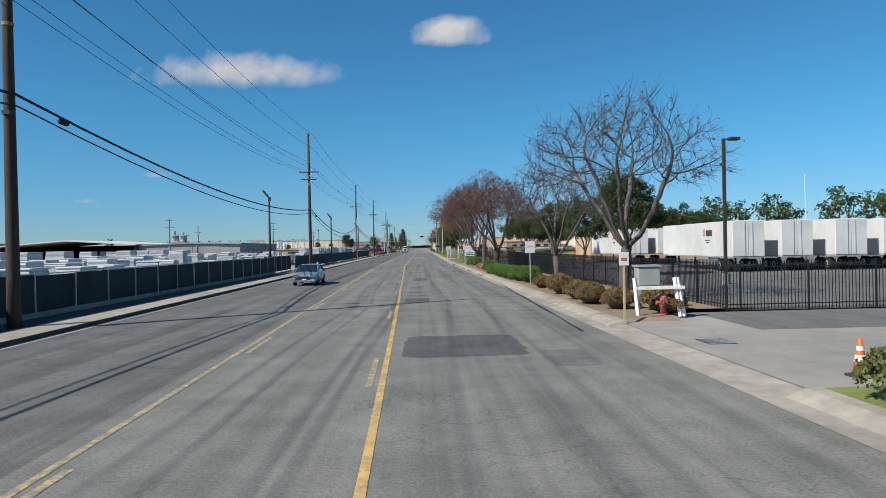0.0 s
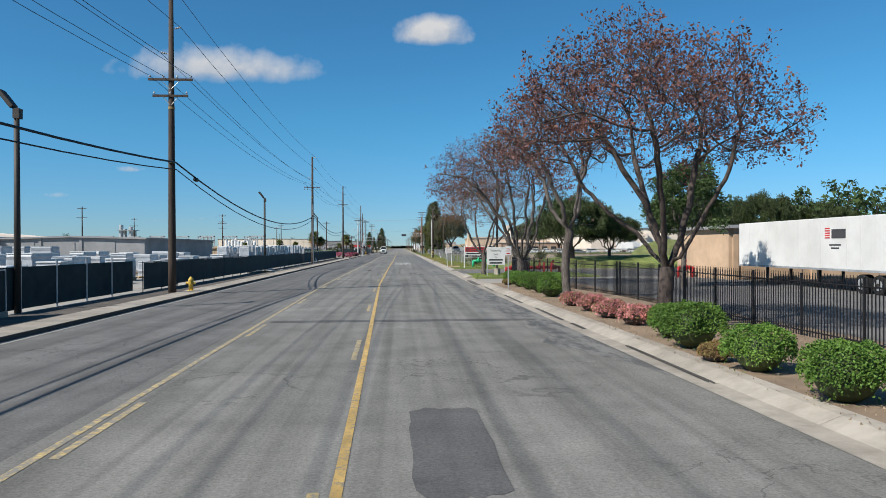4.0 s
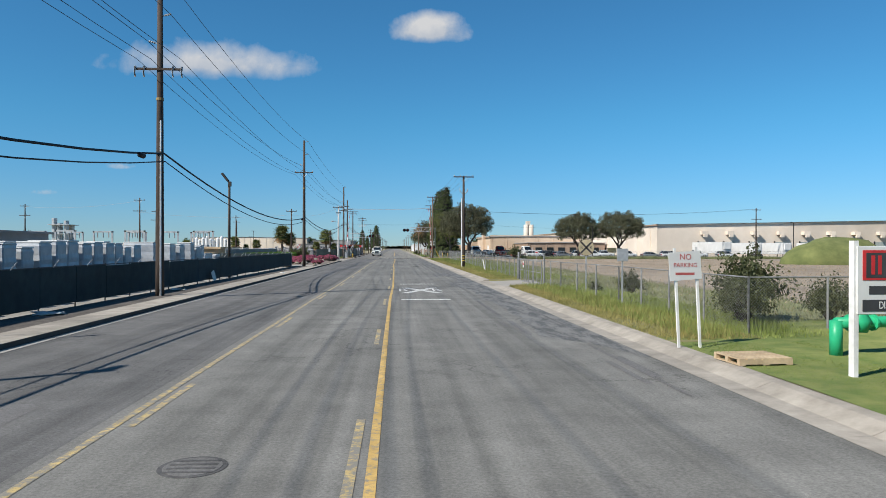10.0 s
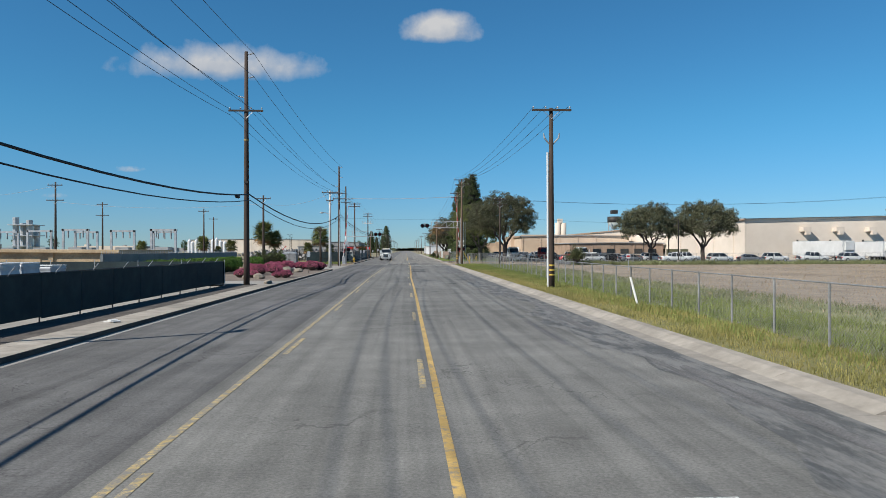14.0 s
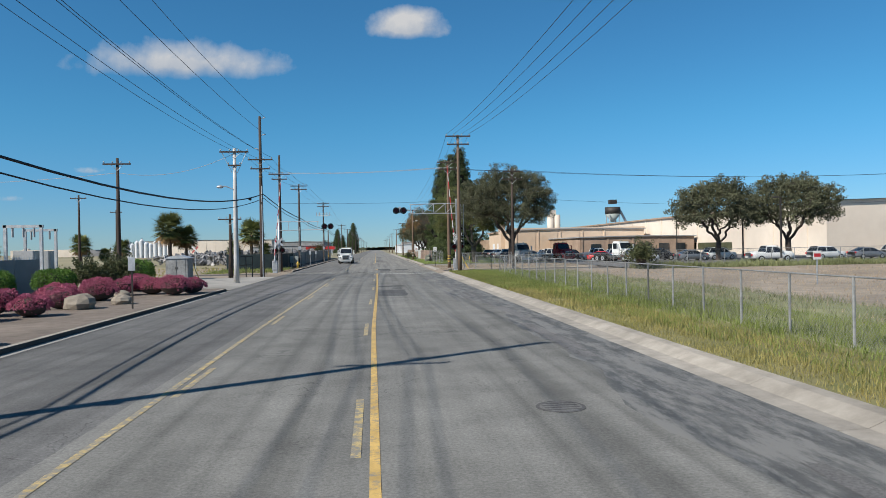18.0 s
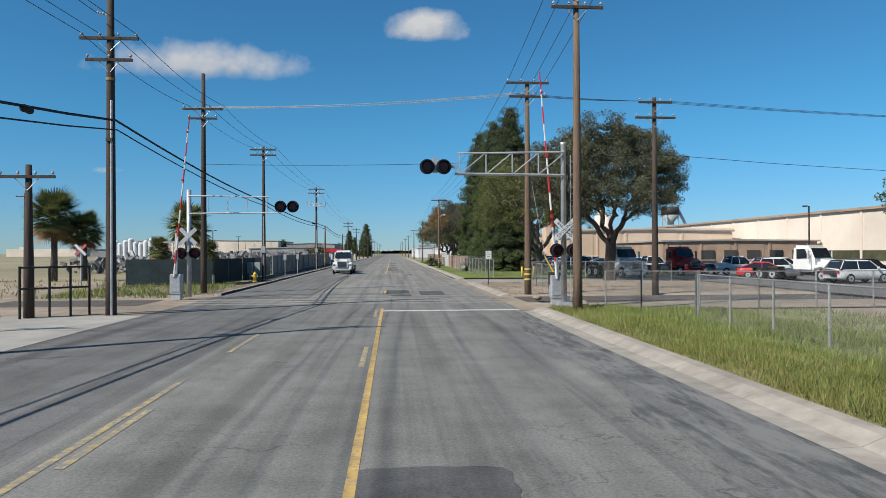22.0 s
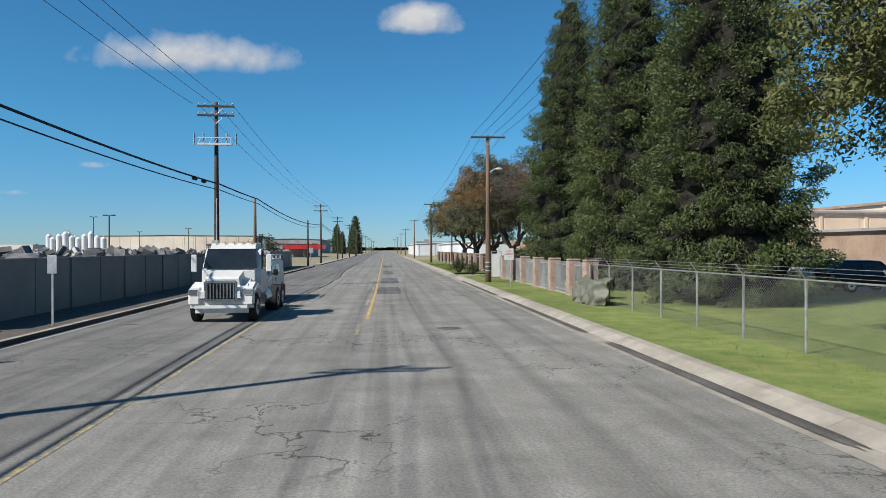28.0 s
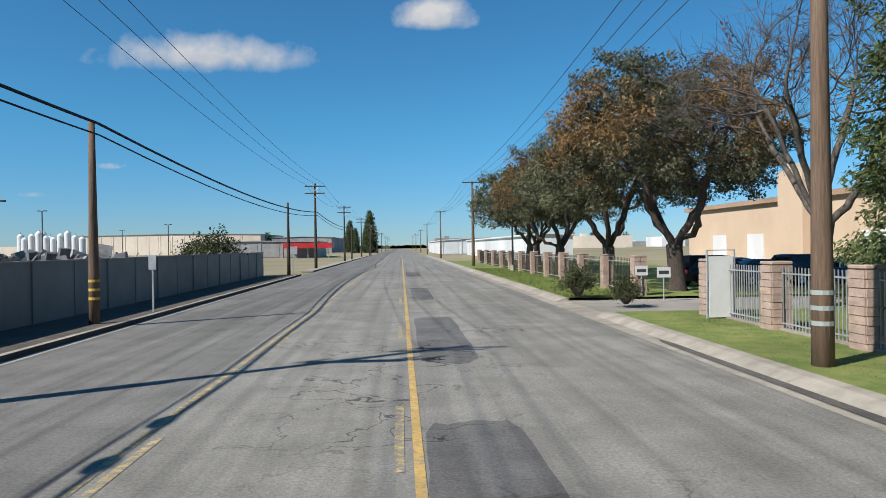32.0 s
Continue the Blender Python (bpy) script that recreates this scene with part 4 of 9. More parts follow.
FAR = [(410, 10.4), (452, 10.2), (505, 10.3), (560, 10.2), (620, 10.2), (690, 10.2), (770, 10.2), (860, 10.2), (960, 10.2)]
prev = (-12.75, 337.3, 12.3)
for y, h in FAR:
    t = pole(-12.6, y, h, 0.17, label="distant dark wooden utility pole", group="distant poles")
    arm(t, h - 0.35, 1.2, pins=4)
    arm(t, h - 1.2, 1.2, pins=4)
    for dx in (-1.1, 0.1, 1.1):
        span((prev[0] + dx, prev[1], prev[2] - 0.1), (-12.6 + dx, y, h - 0.1), 0.9, 0.014, M_WIRE2)
    prev = (-12.6, y, h)
for (ya, ha), (yb, hb) in (((263.4, 11.8), (278.5, 12)), ((278.5, 12), (298.5, 12.4)), ((298.5, 12.4), (337.3, 12.3))):
    for dx in (-1.1, 0.2, 1.1):
        span((-13.3 + dx, ya, ha), (-13.2 + dx, yb, hb), 0.35, 0.014, M_WIRE2)
# right-hand line
RIGHT = [(6.55, 196.3, 11.5), (6.3, 262.0, 13.8), (6.45, 273.2, 12.6), (5.9, 339.8, 10.8), (6.5, 410, 10.5), (6.6, 480, 10.5), (6.6, 560, 10.4), (6.7, 640, 10.3), (6.7, 740, 10.3), (6.7, 850, 10.3)]
for i, (x, y, h) in enumerate(RIGHT):
    t = pole(x, y, h, 0.19, M_POLE if i == 0 else M_POLE2, "weathered brown wooden utility pole on the verge", "verge poles", bands=(i in (0, 2, 3)))
    arm(t, h - 0.15, 1.25, pins=4, material=M_POLE)
    if i in (1, 2):
        arm(t, h - 0.95, 1.1, pins=4, material=M_POLE)
    if i == 0:
        part("conduit", Build().tube([(-0.22, -0.05, 0), (-0.24, -0.05, 8.7)], 0.07, 8), M_WHITEM, t, "pale plastic conduit")
        for s in (-1, 1):
            part("insulator", Build().tube([(s * 0.1, 0, 9.2), (s * 0.45, -0.1, 9.6), (s * 0.5, -0.1, 9.9)], [0.04, 0.06, 0.03], 7), M_INSUL, t)
    if i == 3:
        part("lamp_arm", Build().tube([(0, 0, 8.0), (0.4, -0.1, 8.35), (0.7, -0.1, 8.4)], 0.035, 6), M_WHITEM, t)
        part("lamp_head", Build().ball((0.8, -0.1, 8.38), (0.26, 0.13, 0.1)), M_WHITEM, t, smooth=True)
    if i == 2:
        part("guy_guard", Build().tube([(2.2, -0.2, 0.1), (1.0, -0.1, 2.3)], 0.05, 6), M_YELP, t, "yellow guy wire guard")
        part("guy_wire", Build().tube([(1.0, -0.1, 2.3), (0, 0, 8)], 0.015, 5), M_STEEL, t)
for (xa, ya, ha), (xb, yb, hb) in zip(RIGHT, RIGHT[1:]):
    for dx in (-1.1, -0.4, 0.4, 1.1):
        span((xa + dx, ya, ha + 0.1), (xb + dx, yb, hb + 0.1), 1.0 * ((yb - ya) / 70) ** 2, 0.014, M_WIRE2)
t = pole(13.9, 272.7, 11.6, 0.18, M_POLE, "dark wooden pole with crossarms beside the track", "verge poles")
arm(t, 11.3, 1.0)
arm(t, 10.4, 1.2)
for dx, z in ((-1.1, 11.9), (0.0, 12.0), (1.1, 11.9)):
    span((-13.5 + dx, 278.5, z), (6.45 + dx * 0.6, 273.2, 11.9), 0.25, 0.016, M_STEEL, label="bright bare wire crossing the road")
    span((6.45 + dx * 0.6, 273.2, 11.8), (13.9 + dx, 272.7, 11.4), 0.1, 0.014, M_WIRE2)
    span((13.9 + dx, 272.7, 11.4), (88 + dx, 276.3, 12.3), 1.2, 0.012, M_WIRE2)
span((-13.5, 278.5, 8.3), (13.9, 272.7, 8.3), 0.3, 0.014, M_WIRE, label="black cable crossing the road")
span((13.9, 272.7, 8.3), (88, 276.3, 9.0), 1.5, 0.014, M_WIRE, label="black cable over the car park")
for x, y, h in ((88, 276.3, 12.6), (150, 280, 12.6), (-56, 260.8, 13.0), (-66, 300, 12.6), (-44, 296, 11), (-92, 285, 13), (-52, 332, 11), (-23.0, 252.7, 10.4), (-16.1, 262.5, 6.2), (-80, 220, 13)):
    t = pole(x, y, h, 0.18, label="dark wooden utility pole across the yard", group="outlying poles")
    arm(t, h - 0.5, 1.1, pins=4)
    if h > 11.5:
        arm(t, h - 2.8, 1.3, pins=4)
for a, c in (((-92, 285, 12.4), (-56, 260.8, 12.4)), ((-56, 260.8, 10.0), (-23, 252.7, 9.2)), ((-23, 252.7, 9.2), (-13.4, 251.6, 10.6))):
    span(a, c, 0.8, 0.02, M_STEEL, label="bright bare wire over the yard")


def flood_pole(x, y, h):
    t = thing("flood_lamp", "dark steel yard lamp post behind the fence", "lamp post", "yard lamps", (x, y, 0))
    part("post", Build().tube([(0, 0, 0), (0, 0, h)], [0.13, 0.1], 10), M_DARKSTEEL, t, smooth=True)
    part("neck", Build().tube([(0, 0, h - 0.05), (-0.15, 0, h + 0.15)], 0.07, 8), M_DARKSTEEL, t)
    part("lamp_head", Build().box((-0.42, -0.2, -0.09), (0.42, 0.2, 0.09), pose(-0.35, 0, h + 0.42, 0, 52, 0)), M_DARKSTEEL, t, bevel=0.03)
    part("ballast_box", Build().box((-0.08, -0.15, h - 0.35), (0.16, 0.15, h + 0.05)), M_DARKSTEEL, t)


for y in (72.6, 122.2, 171.0):
    flood_pole(-15.95, y, 8.1)

# ---- fences ----


def screen_fence(x, y0, y1, h, posts):
    t = thing("screen_fence", "chain-link fence hung with dark green screen cloth", "fence")
    n = round((y1 - y0) / 3.05)
    back = 0.05 if posts == M_STEEL else -0.05
    r = random.Random(3)
    for i in range(n + 1):
        y = y0 + (y1 - y0) * i / n
        part("post", Build().tube([(x + back, y, 0), (x + back + r.uniform(-0.02, 0.02), y + r.uniform(-0.03, 0.03), h + 0.04)], 0.03, 6), posts, t)
        if i < n:
            part("screen_panel", Build().box((x - 0.012, y + 0.02, 0.16 + r.uniform(0, 0.09)), (x + 0.012, y + (y1 - y0) / n - 0.02, h - r.uniform(0, 0.07))), M_SCREEN, t)
            if y > 120:
                part("barb_arm", Build().tube([(x, y + 1, h - 0.03), (x + 0.25, y + 1, h + 0.28)], 0.02, 5), M_STEEL, t)
    part("top_rail", Build().tube([(x, y0, h), (x, y1, h)], 0.024, 6), posts, t)
    if y0 < 80:
        part("concrete_curb", Build().box((x - 0.1, y0, 0.0), (x + 0.12, y1, 0.34)), M_CONC, t)
    return t


screen_fence(-15.0, -44, 70, 1.82, M_STEEL)
screen_fence(-15.6, 85, 203, 1.78, M_BLACK)
b = Build().box((-0.36, -0.008, 0), (0.36, 0.008, 0.72))
q = solid("leaning_sheet", b, M_WHITEM, "white sheet leaning on the dark screen fence", "sheet")
q.matrix_basis = pose(-15.2, 163.6, 0.14, 0, -14, 90) @ pose(0, 0, 0, -12, 0, 0)
for x, y, k in ((-12.6, 177.5, 0.22), (-14.5, 138, 0.5), (-14.75, 120.4, 0.7), (-14.85, 114.6, 0.9), (-14.3, 152, 0.3)):
    b = Build()
    r = random.Random(int(y))
    for i in range(4):
        b.box((r.uniform(-k, 0), r.uniform(-k, 0) * 1.6, 0), (r.uniform(0.05, k), r.uniform(0.05, k) * 1.6, r.uniform(0.02, 0.05)), pose(0, 0, 0.01 * i, r.uniform(-5, 5), r.uniform(-5, 5), r.uniform(0, 90)))
    solid("litter", b, M_WHITEM, "torn white litter lying by the fence", "litter", "litter").matrix_basis = pose(x, y, 0.14 if x < -13.1 else 0.155)
t = thing("screen_gate", "swing gate hung with dark green screen cloth", "gate")
for i in range(5):
    part("screen_panel", Build().box((-16.1, 70.2 + i * 2.9, 0.15), (-16.07, 73.0 + i * 2.9, 1.85)), M_SCREEN, t)
    part("post", Build().tube([(-16.05, 70.1 + i * 2.9, 0), (-16.05, 70.1 + i * 2.9, 2.1)], 0.045, 7), M_STEEL, t)
t = thing("screen_fence", "return of the screened fence beside the planting bed", "fence")
for i in range(8):
    part("screen_panel", Build().box((-15.5 - i * 3, 202.98, 0.15), (-18.45 - i * 3, 203.0, 1.78)), M_SCREEN, t)
    part("post", Build().tube([(-15.5 - i * 3, 203, 0), (-15.5 - i * 3, 203, 1.9)], 0.03, 6), M_STEEL, t)


def chain_fence(pts, h, label, barbs=False, gap=2.6, base=0.1, cell=0.085):
    """Galvanised posts and rails with woven wire between them."""
    t = thing("chain_link_fence", label, "fence")
    net = Build()
    for (xa, ya), (xb, yb) in zip(pts, pts[1:]):
        L = math.hypot(xb - xa, yb - ya)
        ux, uy = (xb - xa) / L, (yb - ya) / L
        n = max(1, round(L / gap))
        for i in range(n + 1):
            x, y = xa + ux * L * i / n, ya + uy * L * i / n
            p = part("post", Build().tube([(x, y, 0), (x, y, h + 0.03)], 0.036, 7), M_FENCE, t)
            if barbs:
                part("barb_arm", Build().tube([(x, y, h), (x - 0.22, y, h + 0.3)], 0.02, 5), M_FENCE, p)
        part("top_rail", Build().tube([(xa, ya, h), (xb, yb, h)], 0.022, 6), M_FENCE, t)
        if barbs:
            for j in range(3):
                k = 0.3 + j * 0.33
                part("barbed_wire", Build().tube([(xa - 0.22 * k, ya, h + 0.3 * k), (xb - 0.22 * k, yb, h + 0.3 * k)], 0.006, 4), M_FENCE, t)
        H = h - base
        m = int((L + H) / cell)
        w = 0.0035
        for i in range(m):
            for s in (1, -1):
                s0 = i * cell - (H if s > 0 else 0)
                a0, a1 = s0, s0 + s * H
                z0, z1 = base, h
                lo, hi = min(a0, a1), max(a0, a1)
                if hi <= 0 or lo >= L:
                    continue
                ca, cb = min(max(a0, 0), L), min(max(a1, 0), L)
                za = z0 + (z1 - z0) * (ca - a0) / (a1 - a0)
                zb = z0 + (z1 - z0) * (cb - a0) / (a1 - a0)
                net.quad((xa + ux * ca, ya + uy * ca, za - w), (xa + ux * cb, ya + uy * cb, zb - w), (xa + ux * cb, ya + uy * cb, zb + w), (xa + ux * ca, ya + uy * ca, za + w))
    part("wire_mesh", net, M_FENCE, t)
    return t


chain_fence([(13.5, 131.8), (8.4, 131.4), (8.4, 143), (7.9, 152), (7.8, 164.9), (8.2, 186), (9.3, 222), (9.6, 258), (11.6, 262)], 1.75, "galvanised chain-link fence along the field", cell=0.1)
chain_fence([(40, 132.6), (13.5, 131.8)], 2.2, "chain-link fence behind the lawn", cell=0.12)
chain_fence([(8.2, 264.2), (9.8, 264), (14.5, 262.5), (30, 262)], 1.7, "chain-link fence beside the railway", cell=0.1)
chain_fence([(9.4, 277.8), (8.9, 278.5), (9.05, 283), (9.7, 289.6), (22, 289.6)], 1.75, "chain-link fence round the dirt corner", cell=0.1)
chain_fence([(8.1, 297.5), (8.0, 322)], 1.85, "chain-link fence with barbed wire beside a lawn", True, cell=0.09)
chain_fence([(24, 262.8), (110, 262.8)], 1.9, "chain-link fence along the car park", cell=0.2)
chain_fence([(-22, 288.3), (-15.6, 289), (-14.9, 296), (-15.0, 311.5)], 1.9, "chain-link fence with torn screen cloth", cell=0.1)
t = thing("screen_cloth", "grey-green screen cloth tied to a fence", "screen cloth")
for (xa, ya), (xb, yb), m in (((-22, 288.2), (-18.8, 288.5), M_SCREEN), ((-18.8, 288.5), (-15.65, 288.85), M_SCREEN), ((-15.5, 289), (-15.2, 292.4), M_SCREEN), ((-15.2, 292.5), (-14.85, 295.9), M_SCREEN), ((-14.83, 296.1), (-14.85, 299), M_SCREEN), ((-14.85, 299.1), (-14.88, 302), M_SCREEN), ((-15.1, 302.8), (-15.1, 306.4), M_CLOTH), ((-15.1, 306.6), (-15.1, 311.4), M_WALLG)):
    L = math.hypot(xb - xa, yb - ya)
    part("cloth_panel", Build().box((0, -0.012, 0.12), (L, 0.012, 2.12), pose(xa, ya, 0, 0, 0, math.degrees(math.atan2(yb - ya, xb - xa)))), m, t)

gate = thing("field_gate", "double chain-link field gate with a padlock", "gate")
for y0, y1 in ((156.0, 160.3), (160.4, 164.8)):
    lf = part("gate_leaf", Build().tube([(7.6, y0, 0.15), (7.6, y0, 1.7), (7.6, y1, 1.7), (7.6, y1, 0.15), (7.6, y0, 0.15)], 0.025, 6), M_FENCE, gate)
    part("mid_rail", Build().tube([(7.6, y0, 0.95), (7.6, y1, 0.95)], 0.02, 5), M_FENCE, lf)
    for k in range(1, 3):
        y = y0 + (y1 - y0) * k / 3
        part("stile", Build().tube([(7.6, y, 0.15), (7.6, y, 1.7)], 0.02, 5), M_FENCE, lf)
for y in (155.9, 164.9, 165.2):
    part("gate_post", Build().tube([(7.75, y, 0), (7.75, y, 2.25)], 0.05, 8), M_FENCE, gate)
nt_sign = part("notice", Build().box((7.5, 161.6, 1.15), (7.52, 162.0, 1.6)), M_WHITEM, gate, "small white notice")
part("notice_print", Build().box((7.49, 161.66, 1.3), (7.5, 161.94, 1.5)), M_INKRED, nt_sign)

# iron picket fence round the lorry park
PICKET = Build().box((-0.011, -0.011, 0.02), (0.011, 0.011, 1.72)).box((-0.006, -0.006, 1.72), (0.006, 0.006, 1.8)).mesh("picket", M_BLACK)
IRON = [(44.0, 24.4), (10.9, 24.0), (10.75, 34), (10.2, 60), (10.05, 78), (9.0, 85), (8.1, 91), (7.9, 97.1)]
iron = thing("iron_fence", "black iron picket fence round a lorry park", "fence")
count, rest = 0, Build()
for (xa, ya), (xb, yb) in zip(IRON, IRON[1:]):
    L = math.hypot(xb - xa, yb - ya)
    n = int(L / 0.125)
    for i in range(n):
        x, y = xa + (xb - xa) * i / n, ya + (yb - ya) * i / n
        if i % 20 == 0:
            part("post", Build().box((x - 0.028, y - 0.028, 0), (x + 0.028, y + 0.028, 1.86)), M_BLACK, iron)
        elif ya >= 60 and count < 300 or xa < 12 and ya < 40 and count < 60:
            ob = new("picket", PICKET)
            ob.parent = iron
            ob.location = (x, y, 0.08)
            count += 1
        else:
            rest.box((x - 0.011, y - 0.011, 0.1), (x + 0.011, y + 0.011, 1.84))
    for z in (0.3, 1.62):
        part("rail", Build().tube([(xa, ya, z), (xb, yb, z)], 0.02, 4), M_BLACK, iron)
pk = part("far_picket", rest, M_BLACK, iron)
pk["kind"] = "stuff"

# stone piers with iron fence between
piers = thing("pier_fence", "split-stone piers with grey iron fence panels", "fence")
PY = [322.4, 325.4, 329.3, 333.4, 337.6, 341.6, 345.4, 349.4]
PY2 = [358.6, 363.5, 368.5, 373.5, 378.5, 384, 390, 396, 402, 409, 416, 424]
for row, px0 in ((PY, 8.15), (PY2, 8.9)):
    for i, y in enumerate(row):
        p = thing("stone_pier", "square pier of pink-brown split stone", "pier", "stone piers", (px0, y, 0.1))
        r = random.Random(int(y))
        part("core", Build().box((-0.26, -0.26, 0), (0.26, 0.26, 1.9)), M_STONE, p)
        for k in range(9):
            for s in (-1, 1):
                o = 0.02 * (k % 2)
                part("stone", Build().box((-0.29 + o if s < 0 else 0.01, -0.3 - r.uniform(0, 0.025), k * 0.205 + 0.01), (-0.01 if s < 0 else 0.29 - o, -0.24, k * 0.205 + 0.2)), M_STONE, p)
            part("stone", Build().box((-0.3 - r.uniform(0, 0.025), -0.28, k * 0.205 + 0.01), (-0.24, 0.28, k * 0.205 + 0.2)), M_STONE, p)
        part("cap", Build().box((-0.31, -0.31, 1.86), (0.31, 0.31, 1.95)), M_STONE, p, bevel=0.02)
        if i + 1 < len(row):
            y2 = row[i + 1]
            for z in (0.35, 1.72):
                part("rail", Build().box((px0 - 0.02, y + 0.26, z - 0.02), (px0 + 0.02, y2 - 0.26, z + 0.02)), M_STEEL, piers)
            n = int((y2 - y - 0.6) / (0.14 if y < 350 else 0.22))
            for k in range(n):
                yy = y + 0.34 + (y2 - y - 0.68) * k / max(1, n - 1)
                if y < 350:
                    part("picket", Build().box((px0 - 0.012, yy - 0.012, 0.2), (px0 + 0.012, yy + 0.012, 1.9)), M_STEEL, piers)
                else:
                    rest = Build().box((px0 - 0.012, yy - 0.012, 0.2), (px0 + 0.012, yy + 0.012, 1.9))
                    part("picket", rest, M_DARKSTEEL, piers)
part("base_curb", Build().box((8.05, 322, 0.05), (8.3, 349.6, 0.22)), M_CONC, piers)
tg = thing("white_gate_panel", "white gate panel standing open beside a pier", "gate", at=(8.4, 348.2, 0.15))
part("panel", Build().box((-0.9, -0.05, 0.05), (-0.1, 0.02, 2.0)), M_WHITEM, tg)
part("frame", Build().tube([(-0.95, 0, 0), (-0.95, 0, 2.2), (-0.05, 0, 2.2), (-0.05, 0, 0)], 0.04, 6), M_STEEL, tg)
for x, y in ((8.9, 358.2), (9.1, 356.0)):
    sg = thing("gate_notice", "small white notice on a gate frame", "sign", "gate notices", (x, y, 0.1))
    part("board", Build().box((-0.3, -0.02, 1.0), (0.3, 0.0, 1.45)), M_WHITEM, sg)
    part("print", Build().box((-0.22, -0.024, 1.15), (0.22, -0.02, 1.3)), M_BAR, sg)
    part("post", Build().tube([(0, 0.02, 0), (0, 0.02, 1.5)], 0.03, 6), M_STEEL, sg)

# grey steel wall along the scrap yard
wall = thing("wall_scrapyard", "grey sheet-steel wall with seams", "wall")
wall["kind"] = "structure"
for i in range(26):
    y = 312 + i * 3.0
    part("panel", Build().box((-15.0 + 0.03 * (i % 2), y, 0.1), (-14.9 + 0.03 * (i % 2), y + 2.96, 2.25)), M_WALLG, wall)
    part("post", Build().box((-14.93, y - 0.05, 0.1), (-14.84, y + 0.05, 2.3)), M_WALLG, wall)
    if i > 8:
        part("barb_arm", Build().tube([(-14.95, y, 2.2), (-14.7, y, 2.5)], 0.025, 5), M_STEEL, wall)
part("top_trim", Build().box((-15.05, 312, 2.25), (-14.83, 390, 2.3)), M_ROOF, wall)
w2 = thing("wall_yard", "grey block wall with iron spikes behind the bed", "wall")
w2["kind"] = "structure"
for i in range(12):
    y = 203.2 + i * 3.2
    part("panel", Build().box((-24.2, y, 0), (-24.0, y + 3.15, 2.3)), M_WALLG, w2)
    for k in range(8):
        part("spike", Build().tube([(-24.1, y + k * 0.4, 2.28), (-24.1, y + k * 0.4, 2.5)], [0.03, 0.008], 4), M_STEEL, w2)

# ---- trees, shrubs, grass ----


def leaf_cards(name, centres, radius, per, size, material, seed, squash=0.8, aspect=0.55, up=0.0):
    """Many small leaves, each a bent card of two triangles, scattered round the given points."""
    g = np.random.default_rng(seed)
    c = np.repeat(np.asarray(centres, float), per, axis=0)
    n = len(c)
    d = g.normal(size=(n, 3))
    d /= np.linalg.norm(d, axis=1)[:, None] + 1e-9
    rad = radius * g.uniform(0.15, 1.0, (n, 1)) ** 0.5
    off = d * rad
    off[:, 2] *= squash
    c = c + off
    a = g.normal(size=(n, 3))
    a[:, 2] += up
    a /= np.linalg.norm(a, axis=1)[:, None] + 1e-9
    q = np.cross(a, g.normal(size=(n, 3)))
    q /= np.linalg.norm(q, axis=1)[:, None] + 1e-9
    s = size * g.uniform(0.6, 1.4, (n, 1))
    v = np.empty((n, 4, 3))
    v[:, 0] = c - a * s
    v[:, 1] = c + q * s * aspect
    v[:, 2] = c + a * s
    v[:, 3] = c - q * s * aspect
    me = bpy.data.meshes.new(name)
    me.from_pydata(v.reshape(-1, 3).tolist(), [], np.arange(4 * n).reshape(n, 4).tolist())
    me.materials.append(material)
    me.update()
    return me


def sprays(name, centres, middle, radius, per, size, material, seed, flat=0.65, aspect=0.42, out=0.7, up=0.0):
    """Foliage in tufts: leaf blades of one triangle that point outwards from the crown's axis."""
    g = np.random.default_rng(seed)
    c0 = np.asarray(centres, float)
    tuft = radius * g.uniform(0.7, 1.3, len(c0))
    c = np.repeat(c0, per, axis=0)
    n = len(c)
    d = g.normal(size=(n, 3))
    d /= np.linalg.norm(d, axis=1)[:, None] + 1e-9
    d *= (np.repeat(tuft, per) * g.uniform(0.1, 1.0, n) ** 0.45)[:, None]
    d[:, 2] *= flat
    c = c + d
    o = c - np.asarray(middle)
    o[:, 2] *= 0.5
    o /= np.linalg.norm(o, axis=1)[:, None] + 1e-9
    a = o * out + g.normal(size=(n, 3)) * 0.6
    a[:, 2] += up
    a /= np.linalg.norm(a, axis=1)[:, None] + 1e-9
    q = np.cross(a, g.normal(size=(n, 3)))
    q /= np.linalg.norm(q, axis=1)[:, None] + 1e-9
    s = size * g.uniform(0.6, 1.4, (n, 1))
    v = np.empty((n, 3, 3))
    v[:, 0] = c - a * s * 0.6 - q * s * aspect
    v[:, 1] = c - a * s * 0.6 + q * s * aspect
    v[:, 2] = c + a * s
    me = bpy.data.meshes.new(name)
    me.vertices.add(3 * n)
    me.vertices.foreach_set("co", v.ravel())
    me.loops.add(3 * n)
    me.loops.foreach_set("vertex_index", np.arange(3 * n))
    me.polygons.add(n)
    me.polygons.foreach_set("loop_start", np.arange(0, 3 * n, 3))
    me.polygons.foreach_set("loop_total", np.full(n, 3))
    me.materials.append(material)
    me.update(calc_edges=True)
    return me


def thin(tips, gap, seed):
    """Those of the twig ends that stand at least a gap apart."""
    r = random.Random(seed)
    tips = list(tips)
    r.shuffle(tips)
    taken, out = set(), []
    for p in tips:
        k = (round(p[0] / gap), round(p[1] / gap), round(p[2] / gap))
        if k not in taken:
            taken.add(k)
            out.append(tuple(p))
    return out


